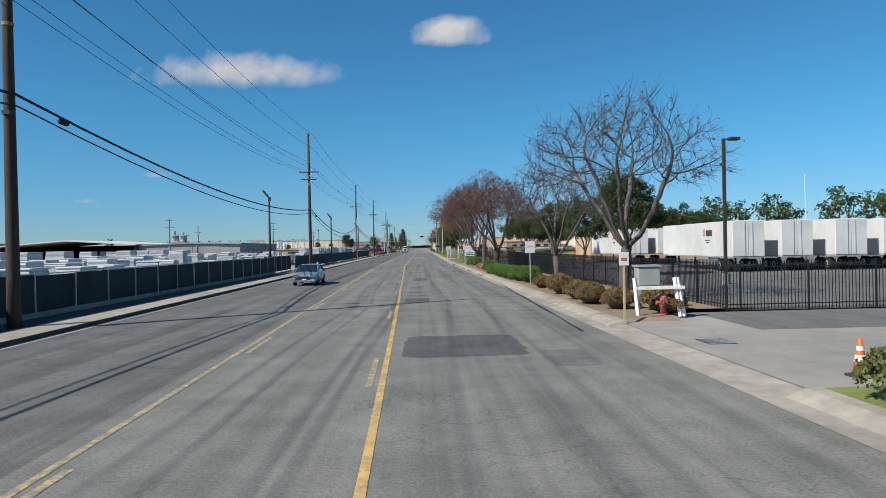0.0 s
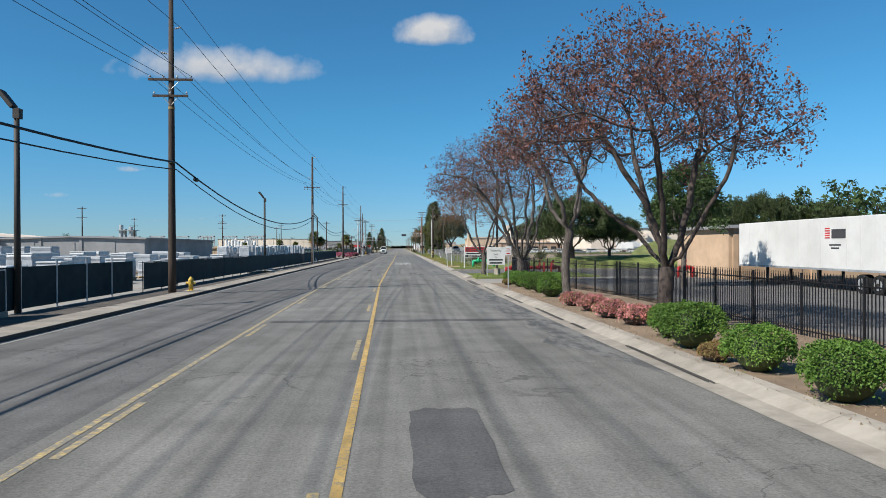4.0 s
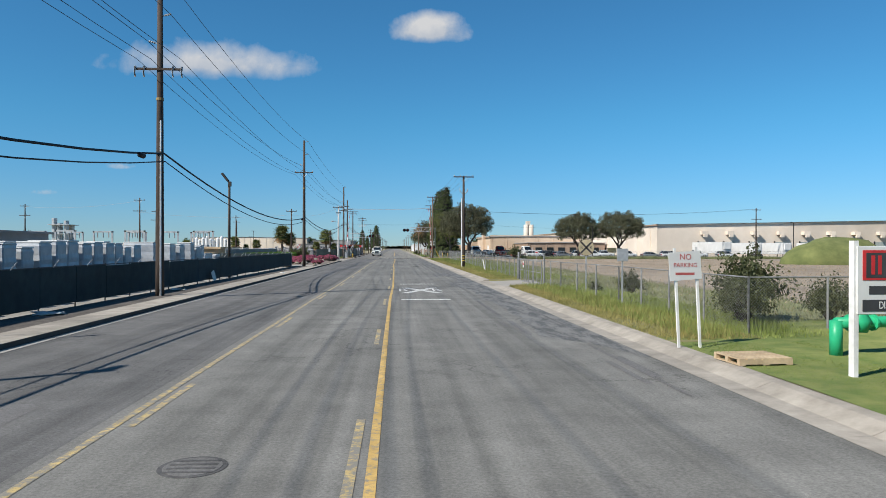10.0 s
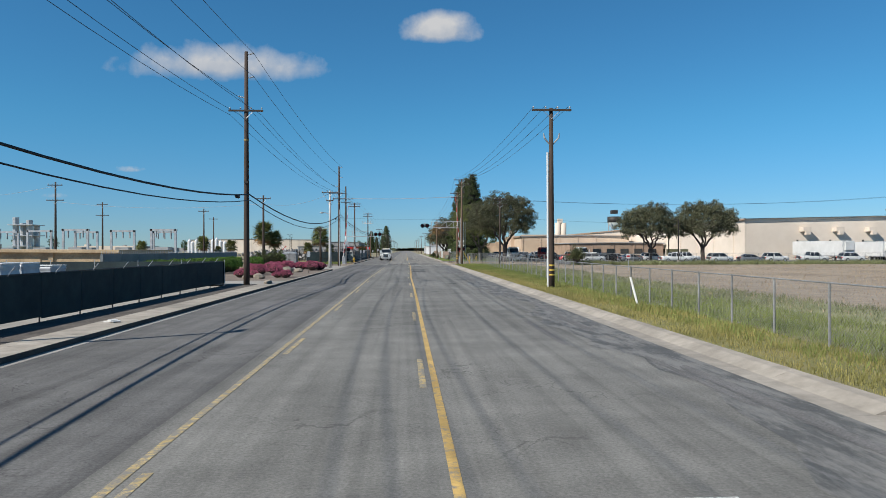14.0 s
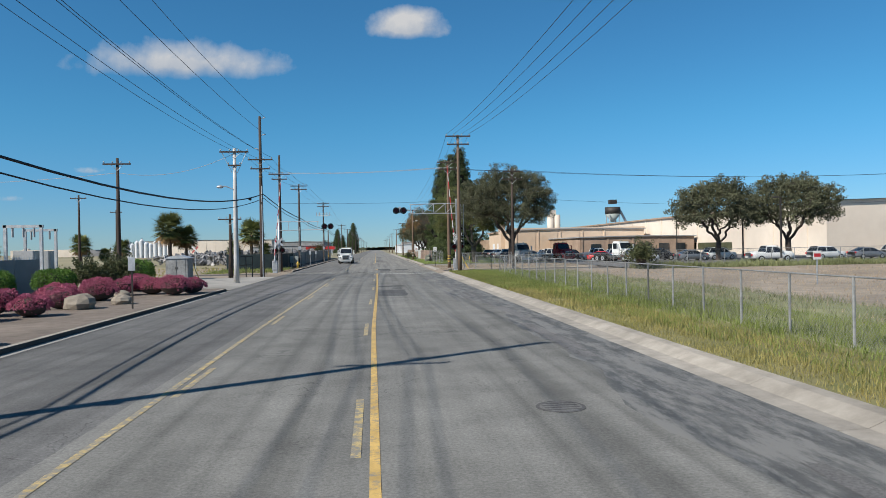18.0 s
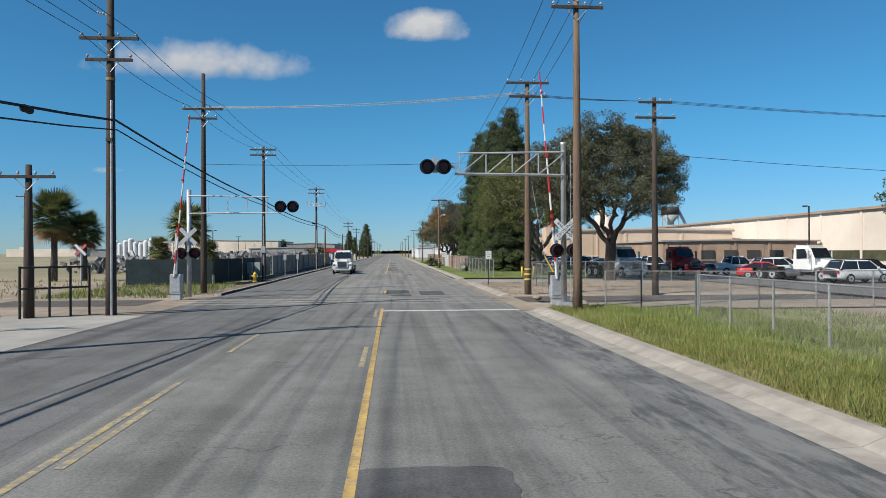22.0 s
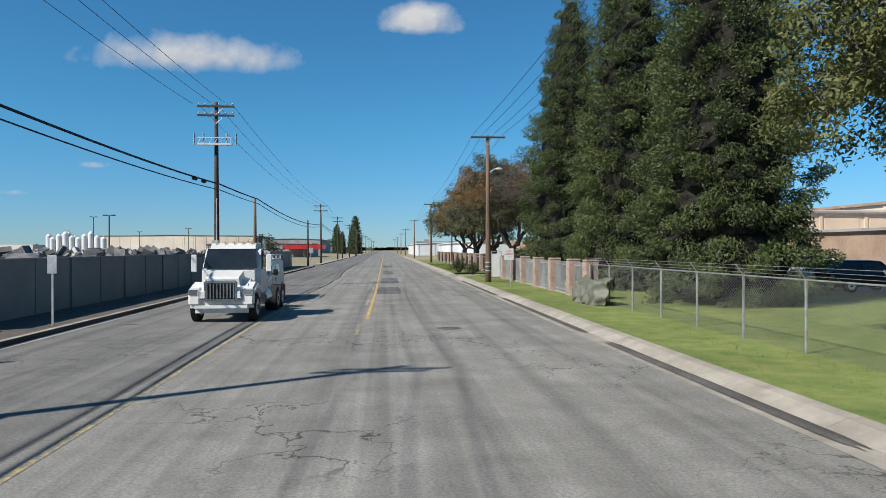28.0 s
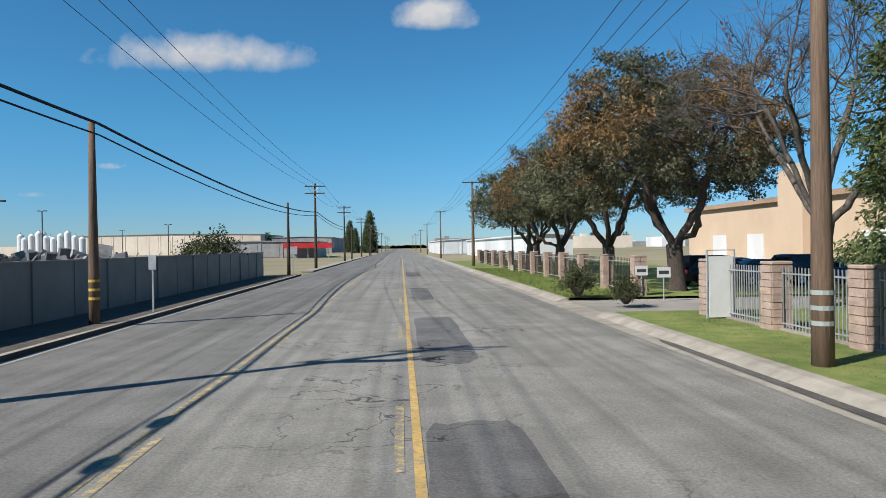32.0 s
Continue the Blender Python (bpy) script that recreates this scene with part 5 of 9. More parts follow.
def colony(seed, trunk_h, trunk_r, centre, rx, rz, n, mains=4, step=0.35, kill=0.55, hollow=0.35, floor=-0.55, twigs=3, twig=0.5, spread=0.9, tip_r=0.012, gnarl=0.25, ry=None, lift=0.12):
    """A tree whose branches grow towards points spread through its crown. Returns its Build and the twig ends."""
    g = np.random.default_rng(seed)
    d = g.normal(size=(n * 3, 3))
    d /= np.linalg.norm(d, axis=1)[:, None]
    d = d[d[:, 2] > floor][:n]
    lump = 1 + 0.14 * np.sin(d[:, 0] * 4 + seed) * np.cos(d[:, 1] * 5 + seed * 2)
    aim = d * (g.uniform(hollow, 1, len(d)) ** 0.6 * lump)[:, None] * (rx, ry or rx, rz) + centre
    nodes, parent = [], []
    for i, z in enumerate(np.linspace(-0.2, trunk_h, max(4, int(trunk_h / 0.45)))):
        w = 0.05 * z
        nodes.append((w * math.sin(seed + z), w * math.cos(seed * 1.7 + z), z))
        parent.append(i - 1)
    top = len(nodes) - 1
    a0 = g.uniform(0, 6.28)
    for i in range(mains):
        a = a0 + 6.28 * i / mains + g.uniform(-0.4, 0.4)
        p, last = np.array(nodes[top]), top
        e = np.array((math.cos(a) * spread, math.sin(a) * spread, 1.0))
        for k in range(3):
            e = e / np.linalg.norm(e) + g.normal(size=3) * 0.16
            p = p + e / np.linalg.norm(e) * step
            nodes.append(tuple(p))
            parent.append(last)
            last = len(nodes) - 1
    N = np.array(nodes)
    lo = max(1, top - 1)
    dist = np.linalg.norm(aim[:, None] - N[None, lo:], axis=2)
    near, dm = dist.argmin(1) + lo, dist.min(1)
    for it in range(140):
        if not len(aim):
            break
        push = collections.defaultdict(lambda: np.zeros(3))
        v = aim - N[near]
        v /= np.linalg.norm(v, axis=1)[:, None] + 1e-9
        for i, w in zip(near, v):
            push[int(i)] += w
        fresh = []
        for i, w in push.items():
            w = w / (np.linalg.norm(w) + 1e-9)
            w = w + g.normal(size=3) * gnarl + (0, 0, 0.06)
            fresh.append(N[i] + w / np.linalg.norm(w) * step)
            parent.append(i)
        k0 = len(N)
        N = np.vstack([N, fresh])
        dn = np.linalg.norm(aim[:, None] - N[None, k0:], axis=2)
        j = dn.argmin(1)
        better = dn.min(1) < dm
        near = np.where(better, j + k0, near)
        dm = np.minimum(dm, dn.min(1))
        keep = dm > kill
        aim, near, dm = aim[keep], near[keep], dm[keep]
    kids = collections.defaultdict(list)
    for i, p in enumerate(parent):
        if p >= 0:
            kids[p].append(i)
    load = np.zeros(len(N))
    for i in range(len(N) - 1, -1, -1):
        load[i] = load[i] or 1
        if parent[i] >= 0:
            load[parent[i]] += load[i]
    power = math.log(trunk_r / tip_r) / math.log(load[0])
    R = tip_r * load ** power
    b, ends = Build(), []
    todo = [(0, None)]
    while todo:
        i, frm = todo.pop()
        pts, rad = [], []
        if frm is not None:
            pts.append(tuple(N[frm]))
            rad.append(R[i])
        while True:
            pts.append(tuple(N[i]))
            rad.append(float(R[i]) * (1.45 if frm is None and N[i][2] < 0 else 1))
            c = sorted(kids[i], key=lambda q: -R[q])
            if not c:
                break
            todo += [(q, i) for q in c[1:]]
            i = c[0]
        if len(pts) > 1:
            big = max(rad)
            b.tube(pts, rad, 9 if big > 0.1 else 6 if big > 0.05 else 4 if big > 0.025 else 3, cap=False)
    for i in range(len(N)):
        if R[i] < tip_r * 2.3 and parent[i] >= 0:
            e = N[i] - N[parent[i]]
            for k in range(twigs):
                w = e / np.linalg.norm(e) + g.normal(size=3) * (0.55 if lift < 0.3 else 0.4) + (0, 0, lift)
                q = N[i] + w / np.linalg.norm(w) * twig * g.uniform(0.5, 1.3)
                b.tube([tuple(N[i]), tuple(q)], [tip_r * 0.75, tip_r * 0.3], 3, cap=False)
                ends.append(Vector(q))
    return b, ends


def tree(name, label, group, branch, tips, bark, leafage, at, rz=0, scale=1.0):
    t = thing(name, label, "tree", group)
    part("trunk", branch, bark, t, smooth=True)
    for nm, me in leafage:
        part(nm, me, me.materials[0], t)
    t.matrix_basis = pose(*at, 0, 0, rz) @ Matrix.Scale(scale, 4)
    return t


def again(t, at, rz=0, scale=1.0, label=""):
    keep = t.matrix_basis.copy()
    t.matrix_basis = Matrix.Identity(4)
    c = copy_thing(t, pose(*at, 0, 0, rz) @ Matrix.Scale(scale, 4))
    t.matrix_basis = keep
    if label:
        c["label"] = label
    return c


def some(tips, k, seed):
    r = random.Random(seed)
    return [p for p in tips if r.random() < k]


# bare and russet street trees along the kerb
b3, tp3 = colony(37, 2.0, 0.21, (0.0, 0, 5.0), 3.9, 3.1, 1300, 5, 0.25, 0.38, 0.25, -0.2, 3, 0.7, 0.85, 0.01, 0.1, lift=0.4)
BARE = tree("street_tree", "bare leafless street tree in a soil bed", "street trees", b3, tp3, M_BARK, [("leaves", leaf_cards("leaves", some(tp3, 0.06, 1), 0.15, 2, 0.05, M_LRED, 2))], (8.9, 29.6, 0.1), 40, 1.1)
again(BARE, (8.0, 39.8, 0.1), 150, 0.86)
b1, tp1 = colony(11, 1.8, 0.23, (-0.8, 0.5, 5.6), 4.3, 3.3, 1600, 6, 0.28, 0.4, 0.3, -0.2, 3, 0.65, 0.8, 0.0095, 0.12, lift=0.35)
tree("street_tree", "street tree thinly hung with russet dead leaves", "street trees", b1, tp1, M_BARKD, [("leaves", leaf_cards("leaves", some(tp1, 0.9, 3), 0.24, 9, 0.05, M_LRED, 4)), ("pale_leaves", leaf_cards("leaves", some(tp1, 0.07, 5), 0.2, 3, 0.06, M_LORANGE, 6))], (7.2, 64.5, 0.1), 0, 1.0)
b2, tp2 = colony(23, 1.6, 0.3, (-1.5, 0.2, 6.3), 5.2, 4.3, 1900, 7, 0.32, 0.4, 0.4, 0.0, 2, 0.65, 0.75, 0.01, 0.18)
tree("street_tree", "broad street tree with orange and russet leaves", "street trees", b2, tp2, M_BARK, [("leaves", leaf_cards("leaves", some(tp2, 0.85, 5), 0.24, 7, 0.058, M_LRED, 6)), ("pale_leaves", leaf_cards("leaves", some(tp2, 0.1, 7), 0.2, 4, 0.06, M_LORANGE, 8))], (7.35, 89.75, 0.1), 0, 0.93)
b9, tp9 = colony(29, 3.2, 0.2, (-0.9, 0, 6.9), 3.3, 2.7, 1100, 5, 0.3, 0.38, 0.3, -0.3, 2, 0.7, 0.6, 0.01, 0.18)
tree("street_tree", "tall street tree, almost bare, with a long trunk", "street trees", b9, tp9, M_BARK, [("leaves", leaf_cards("leaves", some(tp9, 0.22, 3), 0.14, 2, 0.05, M_LRED, 4))], (7.15, 76.5, 0.1), 0, 1.0)
b4, tp4 = colony(51, 1.5, 0.17, (0.5, 0, 4.7), 4.0, 2.9, 1300, 5, 0.26, 0.38, 0.3, -0.25, 3, 0.6, 0.9, 0.009, 0.12, lift=0.3)
tree("street_tree", "spreading street tree with orange leaf tufts on the lawn", "street trees", b4, tp4, M_BARK, [("leaves", leaf_cards("leaves", [p for p in some(tp4, 0.8, 9) if p.x < 1.6 and p.z > 3.6], 0.26, 14, 0.036, M_LORANGE, 10))], (6.6, 104.6, 0.1), 0, 1.14)

# dark evergreens behind the fences
b5, tp5 = colony(61, 0.9, 0.24, (0, 0, 3.5), 4.0, 2.5, 260, 6, 0.4, 0.55, 0.4, -0.45, 2, 0.5, 1.1, 0.02)
tufts = thin(tp5, 0.42, 3)
JUN = tree("juniper", "wind-shaped dark green juniper on the lawn", "evergreen trees", b5, tp5, M_BARKD, [("crown", sprays("crown", tufts, (0, 0, 1.5), 0.42, 110, 0.12, M_LJUN, 12, 1.1, 0.3, 0.5, 0.9))], (20.0, 125.6, 1.2), 30, 1.2)
for x, y, rz, k in ((24.9, 126.8, 75, 0.85), (36.5, 128.5, 140, 1.2), (45.5, 129, 300, 1.25), (53, 129, 20, 1.1)):
    again(JUN, (x, y, berm(x, y) - 0.06), rz, k)
b6, tp6 = colony(71, 2.0, 0.16, (0, 0, 5.0), 2.4, 2.7, 150, 4, 0.35, 0.5, 0.3, -0.6, 2, 0.45, 0.7, 0.014)
EVER = tree("evergreen_tree", "small glossy evergreen tree in the lorry park", "evergreen trees", b6, tp6, M_BARK, [("crown", sprays("crown", thin(tp6, 0.36, 5), (0, 0, 4.5), 0.42, 70, 0.1, M_LGLOSS, 14, 0.9, 0.5))], (15.5, 50.5, 0.1), 0, 1.0)
again(EVER, (14.9, 61.8, 0.1), 90, 0.86)
again(EVER, (16.5, 85, 0.1), 200, 1.0)

# oaks
b7, tp7 = colony(81, 3.2, 0.5, (-0.4, 0, 9.2), 7.2, 5.4, 620, 4, 0.55, 0.85, 0.35, -0.5, 3, 0.9, 0.8, 0.028, 0.35)
tree("oak", "large old evergreen oak with a dark spreading crown", "oaks", b7, tp7, M_BARKD, [("crown", sprays("crown", thin(tp7, 0.56, 7), (-0.4, 0, 7), 0.62, 105, 0.1, M_LOAK, 16, 0.7, 0.42, 0.3, -0.3))], (17.6, 292.5, 0.1), 0, 0.93)
b8, tp8 = colony(91, 2.3, 0.42, (-0.7, 0, 6.9), 6.0, 5.0, 430, 4, 0.5, 0.8, 0.35, -0.35, 3, 0.8, 0.9, 0.026, 0.35)
near8, far8 = thin(tp8, 0.5, 8), thin(tp8, 0.62, 9)
tree("oak", "leaning oak with yellow-green leaves over the lawn", "oaks", b8, tp8, M_BARK, [("crown", sprays("crown", near8, (-0.9, 0, 6), 0.56, 95, 0.085, M_LOAKY, 18, 0.75, 0.45, 0.3, -0.2))], (13.9, 304.0, 0.1), 0, 1.0)
OAKB = tree("oak", "old oak with green and browning leaves", "oaks", b8, tp8, M_BARKD, [("crown", sprays("crown", [p for p in far8 if math.sin(p[0] * 0.8 + 1) + math.sin(p[2] * 0.9) < 0.45], (-0.9, 0, 6), 0.55, 66, 0.1, M_LOAK, 21, 0.7, 0.45, 0.3, -0.2)), ("brown_leaves", sprays("brown_leaves", [p for p in far8 if math.sin(p[0] * 0.8 + 1) + math.sin(p[2] * 0.9) >= 0.2], (-0.9, 0, 6), 0.55, 60, 0.095, M_LBROWN, 23, 0.7, 0.45, 0.3, -0.2))], (11.8, 361.0, 0.1), 20, 1.0)
OAKFAR = tree("oak", "evergreen oak with a dark spreading crown far off", "oaks", b7, tp7, M_BARKD, [("crown", sprays("crown", thin(tp7, 0.75, 2), (-0.4, 0, 7), 0.74, 27, 0.2, M_LOAK, 17, 0.75, 0.5, 0.3))], (45.3, 285, 0.1), 40, 0.76)
b10, tp10 = colony(73, 1.6, 0.16, (0, 0, 4.7), 2.3, 2.9, 60, 4, 0.5, 0.8, 0.3, -0.7, 2, 0.5, 0.7, 0.03)
FAR = tree("far_tree", "far-off dark tree on the skyline", "skyline trees", b10, tp10, M_BARKD, [("crown", leaf_cards("crown", tp10, 0.6, 9, 0.22, M_LGLOSS, 15, 0.9, 0.5))], (-75, 705, -0.5), 30, 1.6)
again(OAKB, (11.4, 371.5, 0.1), 150, 0.95)
again(OAKB, (10.8, 383, 0.1), 250, 0.92)
again(OAKFAR, (10.6, 395, 0.1), 80, 0.72)
again(OAKFAR, (14.5, 410, 0.1), 190, 0.75)
again(OAKFAR, (56.1, 285.5, 0.1), 150, 0.8)
again(BARE, (14.0, 352.5, 0.1), 10, 1.5, "tall bare tree with fine grey twigs")


def redwood(seed, h, rad, gap=1.25, power=0.5):
    """Trunk, boughs, tuft centres in lobes over the crown, and a dark inside that closes it."""
    r = random.Random(seed)
    b, cs = Build().tube([(0, 0, -0.2), (0, 0, h * 0.5), (0, 0, h)], [0.5, 0.3, 0.03], 9), []

    def wide(k, a):
        lobe = 0.2 * noise.noise((math.cos(a) * 1.5 + seed, math.sin(a) * 1.5, k * h * 0.42)) + 0.16 * noise.noise((math.cos(a) * 3.2, math.sin(a) * 3.2 + seed, k * h * 0.95))
        return rad * (1 - k) ** power * (1 + lobe) * min(1.0, 0.72 + k * 3.5)

    z = 0.7
    while z < h - 0.1:
        k = z / h
        n = max(3, int(6.283 * rad * (1 - k) ** power / gap))
        a0 = r.uniform(0, 6.28)
        for i in range(n):
            a = a0 + 6.2832 * i / n + r.uniform(-0.2, 0.2)
            L = wide(k, a) * r.uniform(0.7, 1.06)
            zj = z + r.uniform(-0.4, 0.4)
            cs.append((math.cos(a) * L, math.sin(a) * L, zj - 0.08 * L))
            if L > 0.8:
                b.tube([(0, 0, zj), (math.cos(a) * L, math.sin(a) * L, zj - 0.05 * L)], [0.05, 0.012], 3, cap=False)
        z += gap * 0.62
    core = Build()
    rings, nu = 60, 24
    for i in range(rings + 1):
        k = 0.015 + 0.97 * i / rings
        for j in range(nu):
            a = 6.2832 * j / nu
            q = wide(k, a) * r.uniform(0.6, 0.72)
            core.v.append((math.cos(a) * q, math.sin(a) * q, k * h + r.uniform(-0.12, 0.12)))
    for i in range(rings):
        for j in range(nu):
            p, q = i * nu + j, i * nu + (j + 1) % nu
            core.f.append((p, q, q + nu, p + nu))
    return b, cs, core


rb, rc, rk = redwood(5, 21.6, 4.1)
# the core inside the foliage is coloured as the shade in its gaps
RED = tree("redwood", "tall dense dark green redwood beside the fence", "redwoods", rb, [], M_BARKD, [("crown", sprays("crown", rc, (0, 0, 8), 0.74, 330, 0.095, M_LRED2, 24, 0.62, 0.34, 0.8, -0.1)), ("inner_crown", rk.mesh("inner_crown", M_INSHADE))], (13.7, 320.3, 0.1), 0, 0.98)
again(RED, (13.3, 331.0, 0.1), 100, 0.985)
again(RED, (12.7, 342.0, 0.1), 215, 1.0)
fb, fc, fk = redwood(6, 22.0, 4.4, 1.5)
CONIFER = tree("conifer", "distant dark conifer on the skyline", "skyline trees", fb, [], M_BARKD, [("crown", sprays("crown", fc, (0, 0, 8), 0.9, 30, 0.3, M_LJUN, 27, 0.7, 0.45)), ("inner_crown", fk.mesh("inner_crown", M_LJUN))], (-20.5, 690, 0), 0, 0.7)
for x, y, k in ((-16.5, 640, 0.9), (-24, 655, 0.55), (-30, 700, 0.8)):
    again(CONIFER, (x, y, 0), x * 9, k, "distant dark conifer on the skyline")


def palm(seed, h, head):
    r = random.Random(seed)
    tr = Build().tube([(0, 0, -0.1), (0.05, 0, h * 0.5), (0, 0.04, h)], [0.3, 0.24, 0.22], 9)
    fr, dead = Build(), Build()
    for i in range(125):
        a = r.uniform(0, 6.28)
        el = r.uniform(-0.6, 1.35) if i % 9 else r.uniform(-1.2, -0.6)
        L = head * r.uniform(0.75, 1.05)
        d = Vector((math.cos(a) * math.cos(el), math.sin(a) * math.cos(el), math.sin(el)))
        s = d.cross(Vector((0, 0, 1))).normalized()
        base = Vector((0, 0, h))
        c = base + d * (L * 0.5)
        tgt = fr if el > -0.6 else dead
        tgt.tube([tuple(base), tuple(c)], 0.02, 3, cap=False)
        for k in range(17):
            f = (k - 8) / 8 * 1.5
            e = c + (d * math.cos(f) + s * math.sin(f)) * (L * 0.55) - Vector((0, 0, 0.14 * L * abs(f)))
            w = s * 0.11
            tgt.quad(c - w, c + w, e)
    return tr, fr, dead


pm = palm(3, 5.4, 2.7)
PALM = thing("fan_palm", "fan palm with a shaggy head of fronds", "palm", "palms")
part("trunk", pm[0], M_BARK, PALM, smooth=True)
part("fronds", pm[1], M_LPALM, PALM)
part("dead_fronds", pm[2], M_LBROWN, PALM, "dry brown hanging fronds")
PALM.matrix_basis = pose(-32.5, 299, 0) @ Matrix.Scale(1.12, 4)
for x, y, k in ((-20.8, 300, 0.98), (-23.4, 300, 0.55), (-18.7, 299.5, 0.5), (-30.6, 301, 0.88), (-45, 299, 0.72), (-39.3, 299, 0.62), (-58, 300, 0.6), (-42.5, 301, 0.45)):
    again(PALM, (x, y, 0), x * 20, k)


def shrub(name, label, group, rx, ry, h, leaf, size, n, seed, at, core=None, boxy=0.0, tops=None, inner=0.8, loose=0.0):
    t = thing(name, label, "shrub", group)
    g = np.random.default_rng(seed)
    d = g.normal(size=(n, 3))
    d[:, 2] = np.abs(d[:, 2]) * 1.2 - 0.25
    d /= np.linalg.norm(d, axis=1)[:, None]
    if boxy:
        d = d / (np.abs(d).max(axis=1)[:, None] ** boxy)
    lump = 1 + 0.13 * np.sin(d[:, 0] * 5 + seed) * np.cos(d[:, 1] * 6) + g.uniform(-0.12, 0.05, n)
    if loose:
        lump = lump * g.uniform(1 - loose, 1.12, n) * (1 + 0.3 * np.sin(d[:, 0] * 9 + d[:, 2] * 7))
    c = d * lump[:, None] * (rx, ry, h * 0.52) + (0, 0, h * 0.5)
    c[:, 2] = np.maximum(c[:, 2], 0.04)
    part("core", Build().ball((0, 0, h * 0.48), (rx * inner, ry * inner, h * (0.46 if inner > 0.7 else 0.3)), 12, 7), core or M_LJUN, t)
    part("foliage", leaf_cards("foliage", c.tolist(), size * 1.2, 2, size, leaf, seed + 1), leaf, t)
    if tops:
        part("blossom", leaf_cards("blossom", c[c[:, 2] > h * 0.3][::2].tolist(), size * 1.5, 2, size * 0.9, tops, seed + 2), tops, t)
    t.matrix_basis = pose(*at)
    return t


rr = random.Random(8)
BOX = shrub("box_bush", "clipped rounded bright green box bush", "clipped bushes", 0.68, 0.68, 1.05, M_LBOX, 0.027, 4300, 30, (6.2, 60.4, 0.15), boxy=0.55)
for x, y, s in ((6.5, 62.3, 0.85), (6.6, 77.3, 1.0), (6.7, 80.3, 1.02), (6.62, 83.0, 0.95), (6.6, 85.8, 0.9), (6.6, 88.9, 0.82), (7.6, 81.8, 0.95), (6.9, 43.4, 1.02), (6.6, 45.6, 0.95), (6.4, 47.7, 0.92), (6.3, 49.8, 0.92), (6.2, 52.2, 0.9), (6.2, 54.8, 0.88), (6.2, 57.4, 0.85), (7.3, 44, 0.7)):
    again(BOX, (x, y, 0.12), rr.uniform(0, 360), s)
RUST = shrub("rusty_bush", "low bush with rusty new leaves", "low bushes", 0.6, 0.65, 0.78, M_LRUST, 0.03, 2600, 40, (6.8, 27.3, 0.15), core=M_BARKD, tops=M_LORANGE)
for x, y, s in ((7.3, 25.0, 0.95), (6.9, 29.7, 1.05), (6.9, 33.0, 1.1), (7.2, 35.4, 1.1), (6.8, 38.0, 0.9), (7.9, 31.2, 0.8), (7.9, 27.6, 0.8), (8.6, 24.2, 1.1), (7.6, 36.6, 0.75), (8.4, 22.9, 0.9), (5.9, 58.6, 0.55), (6.1, 87.8, 0.55)):
    again(RUST, (x, y, 0.12), rr.uniform(0, 360), s)
PK = shrub("azalea", "low azalea bush in pale pink bloom", "azaleas", 0.52, 0.55, 0.62, M_PINK2, 0.032, 1200, 50, (6.5, 65.3, 0.15), core=M_BARKD, tops=M_LRUST)
for x, y, s in ((6.4, 67.4, 1.05), (6.5, 69.9, 1.05), (6.35, 72.2, 0.95), (6.7, 74.2, 0.75), (7.2, 66.4, 0.85), (7.0, 71.4, 0.7)):
    again(PK, (x, y, 0.12), rr.uniform(0, 360), s)
MAG = shrub("pink_shrub", "low mound of bright pink flowers in soil", "pink mounds", 0.95, 1.0, 1.1, M_PINK, 0.036, 1700, 60, (-13.6, 234.9, 0.14), core=M_BARKD, tops=M_PINK)
for x, y, s in ((-13.1, 213.9, 0.62), (-13.9, 214.5, 0.5), (-17.3, 215.2, 0.62), (-16.1, 214.5, 0.6), (-18.0, 219.7, 0.65), (-16.9, 221.2, 0.85), (-15.7, 223.0, 0.8), (-17.6, 223.6, 0.9), (-16.2, 226.8, 0.8), (-17.4, 229.2, 0.95), (-16.4, 231.6, 0.9), (-17.7, 234.7, 0.95), (-16.7, 235.6, 0.85), (-15.2, 236.2, 0.9), (-17.3, 239.8, 0.95), (-18.4, 243.0, 0.95), (-13.0, 236.4, 0.85), (-14.9, 240.2, 0.85), (-18.7, 226.4, 0.9), (-18.9, 238, 0.9), (-19.4, 212, 0.8)):
    again(MAG, (x, y, 0.12), rr.uniform(0, 360), s)
again(BOX, (-20.6, 249.4, 0.02), 0, 1.85, "dark green clipped round bush by a cabinet")
again(BOX, (-20.6, 236, 0.1), 0, 1.5, "dark green clipped hedge bush before a wall")
for y in (232.5, 229.0, 224, 219, 214, 209):
    again(BOX, (-22.3, y, 0.1), y * 31, 1.55, "dark green clipped hedge bush before a wall")
SAGE = shrub("sage_bush", "low grey-green clipped bush on a lawn", "lawn bushes", 0.75, 0.7, 0.62, M_LOAKY, 0.04, 1300, 66, (9.6, 8.8, 0.13), boxy=0.2)
BRUSH = shrub("brush", "loose grey-green bush with bare twigs", "field bushes", 1.1, 1.0, 2.1, M_LBRUSH, 0.06, 2600, 70, (10.2, 134.8, 0.1), core=M_BARKD, inner=0.4, loose=0.55)
for x, y, s in ((9.2, 133.2, 0.75), (12.6, 134.0, 0.7), (24.2, 259.9, 1.3), (-19.2, 241.5, 1.15), (-20.5, 240.2, 1.05), (10.6, 147.6, 0.6), (5.7, 357.6, 0.75), (6.6, 353.6, 0.6), (-17.4, 383.5, 1.75), (-19.8, 386, 1.5), (9.4, 150, 0.35)):
    again(BRUSH, (x, y, -0.06), rr.uniform(0, 360), s)
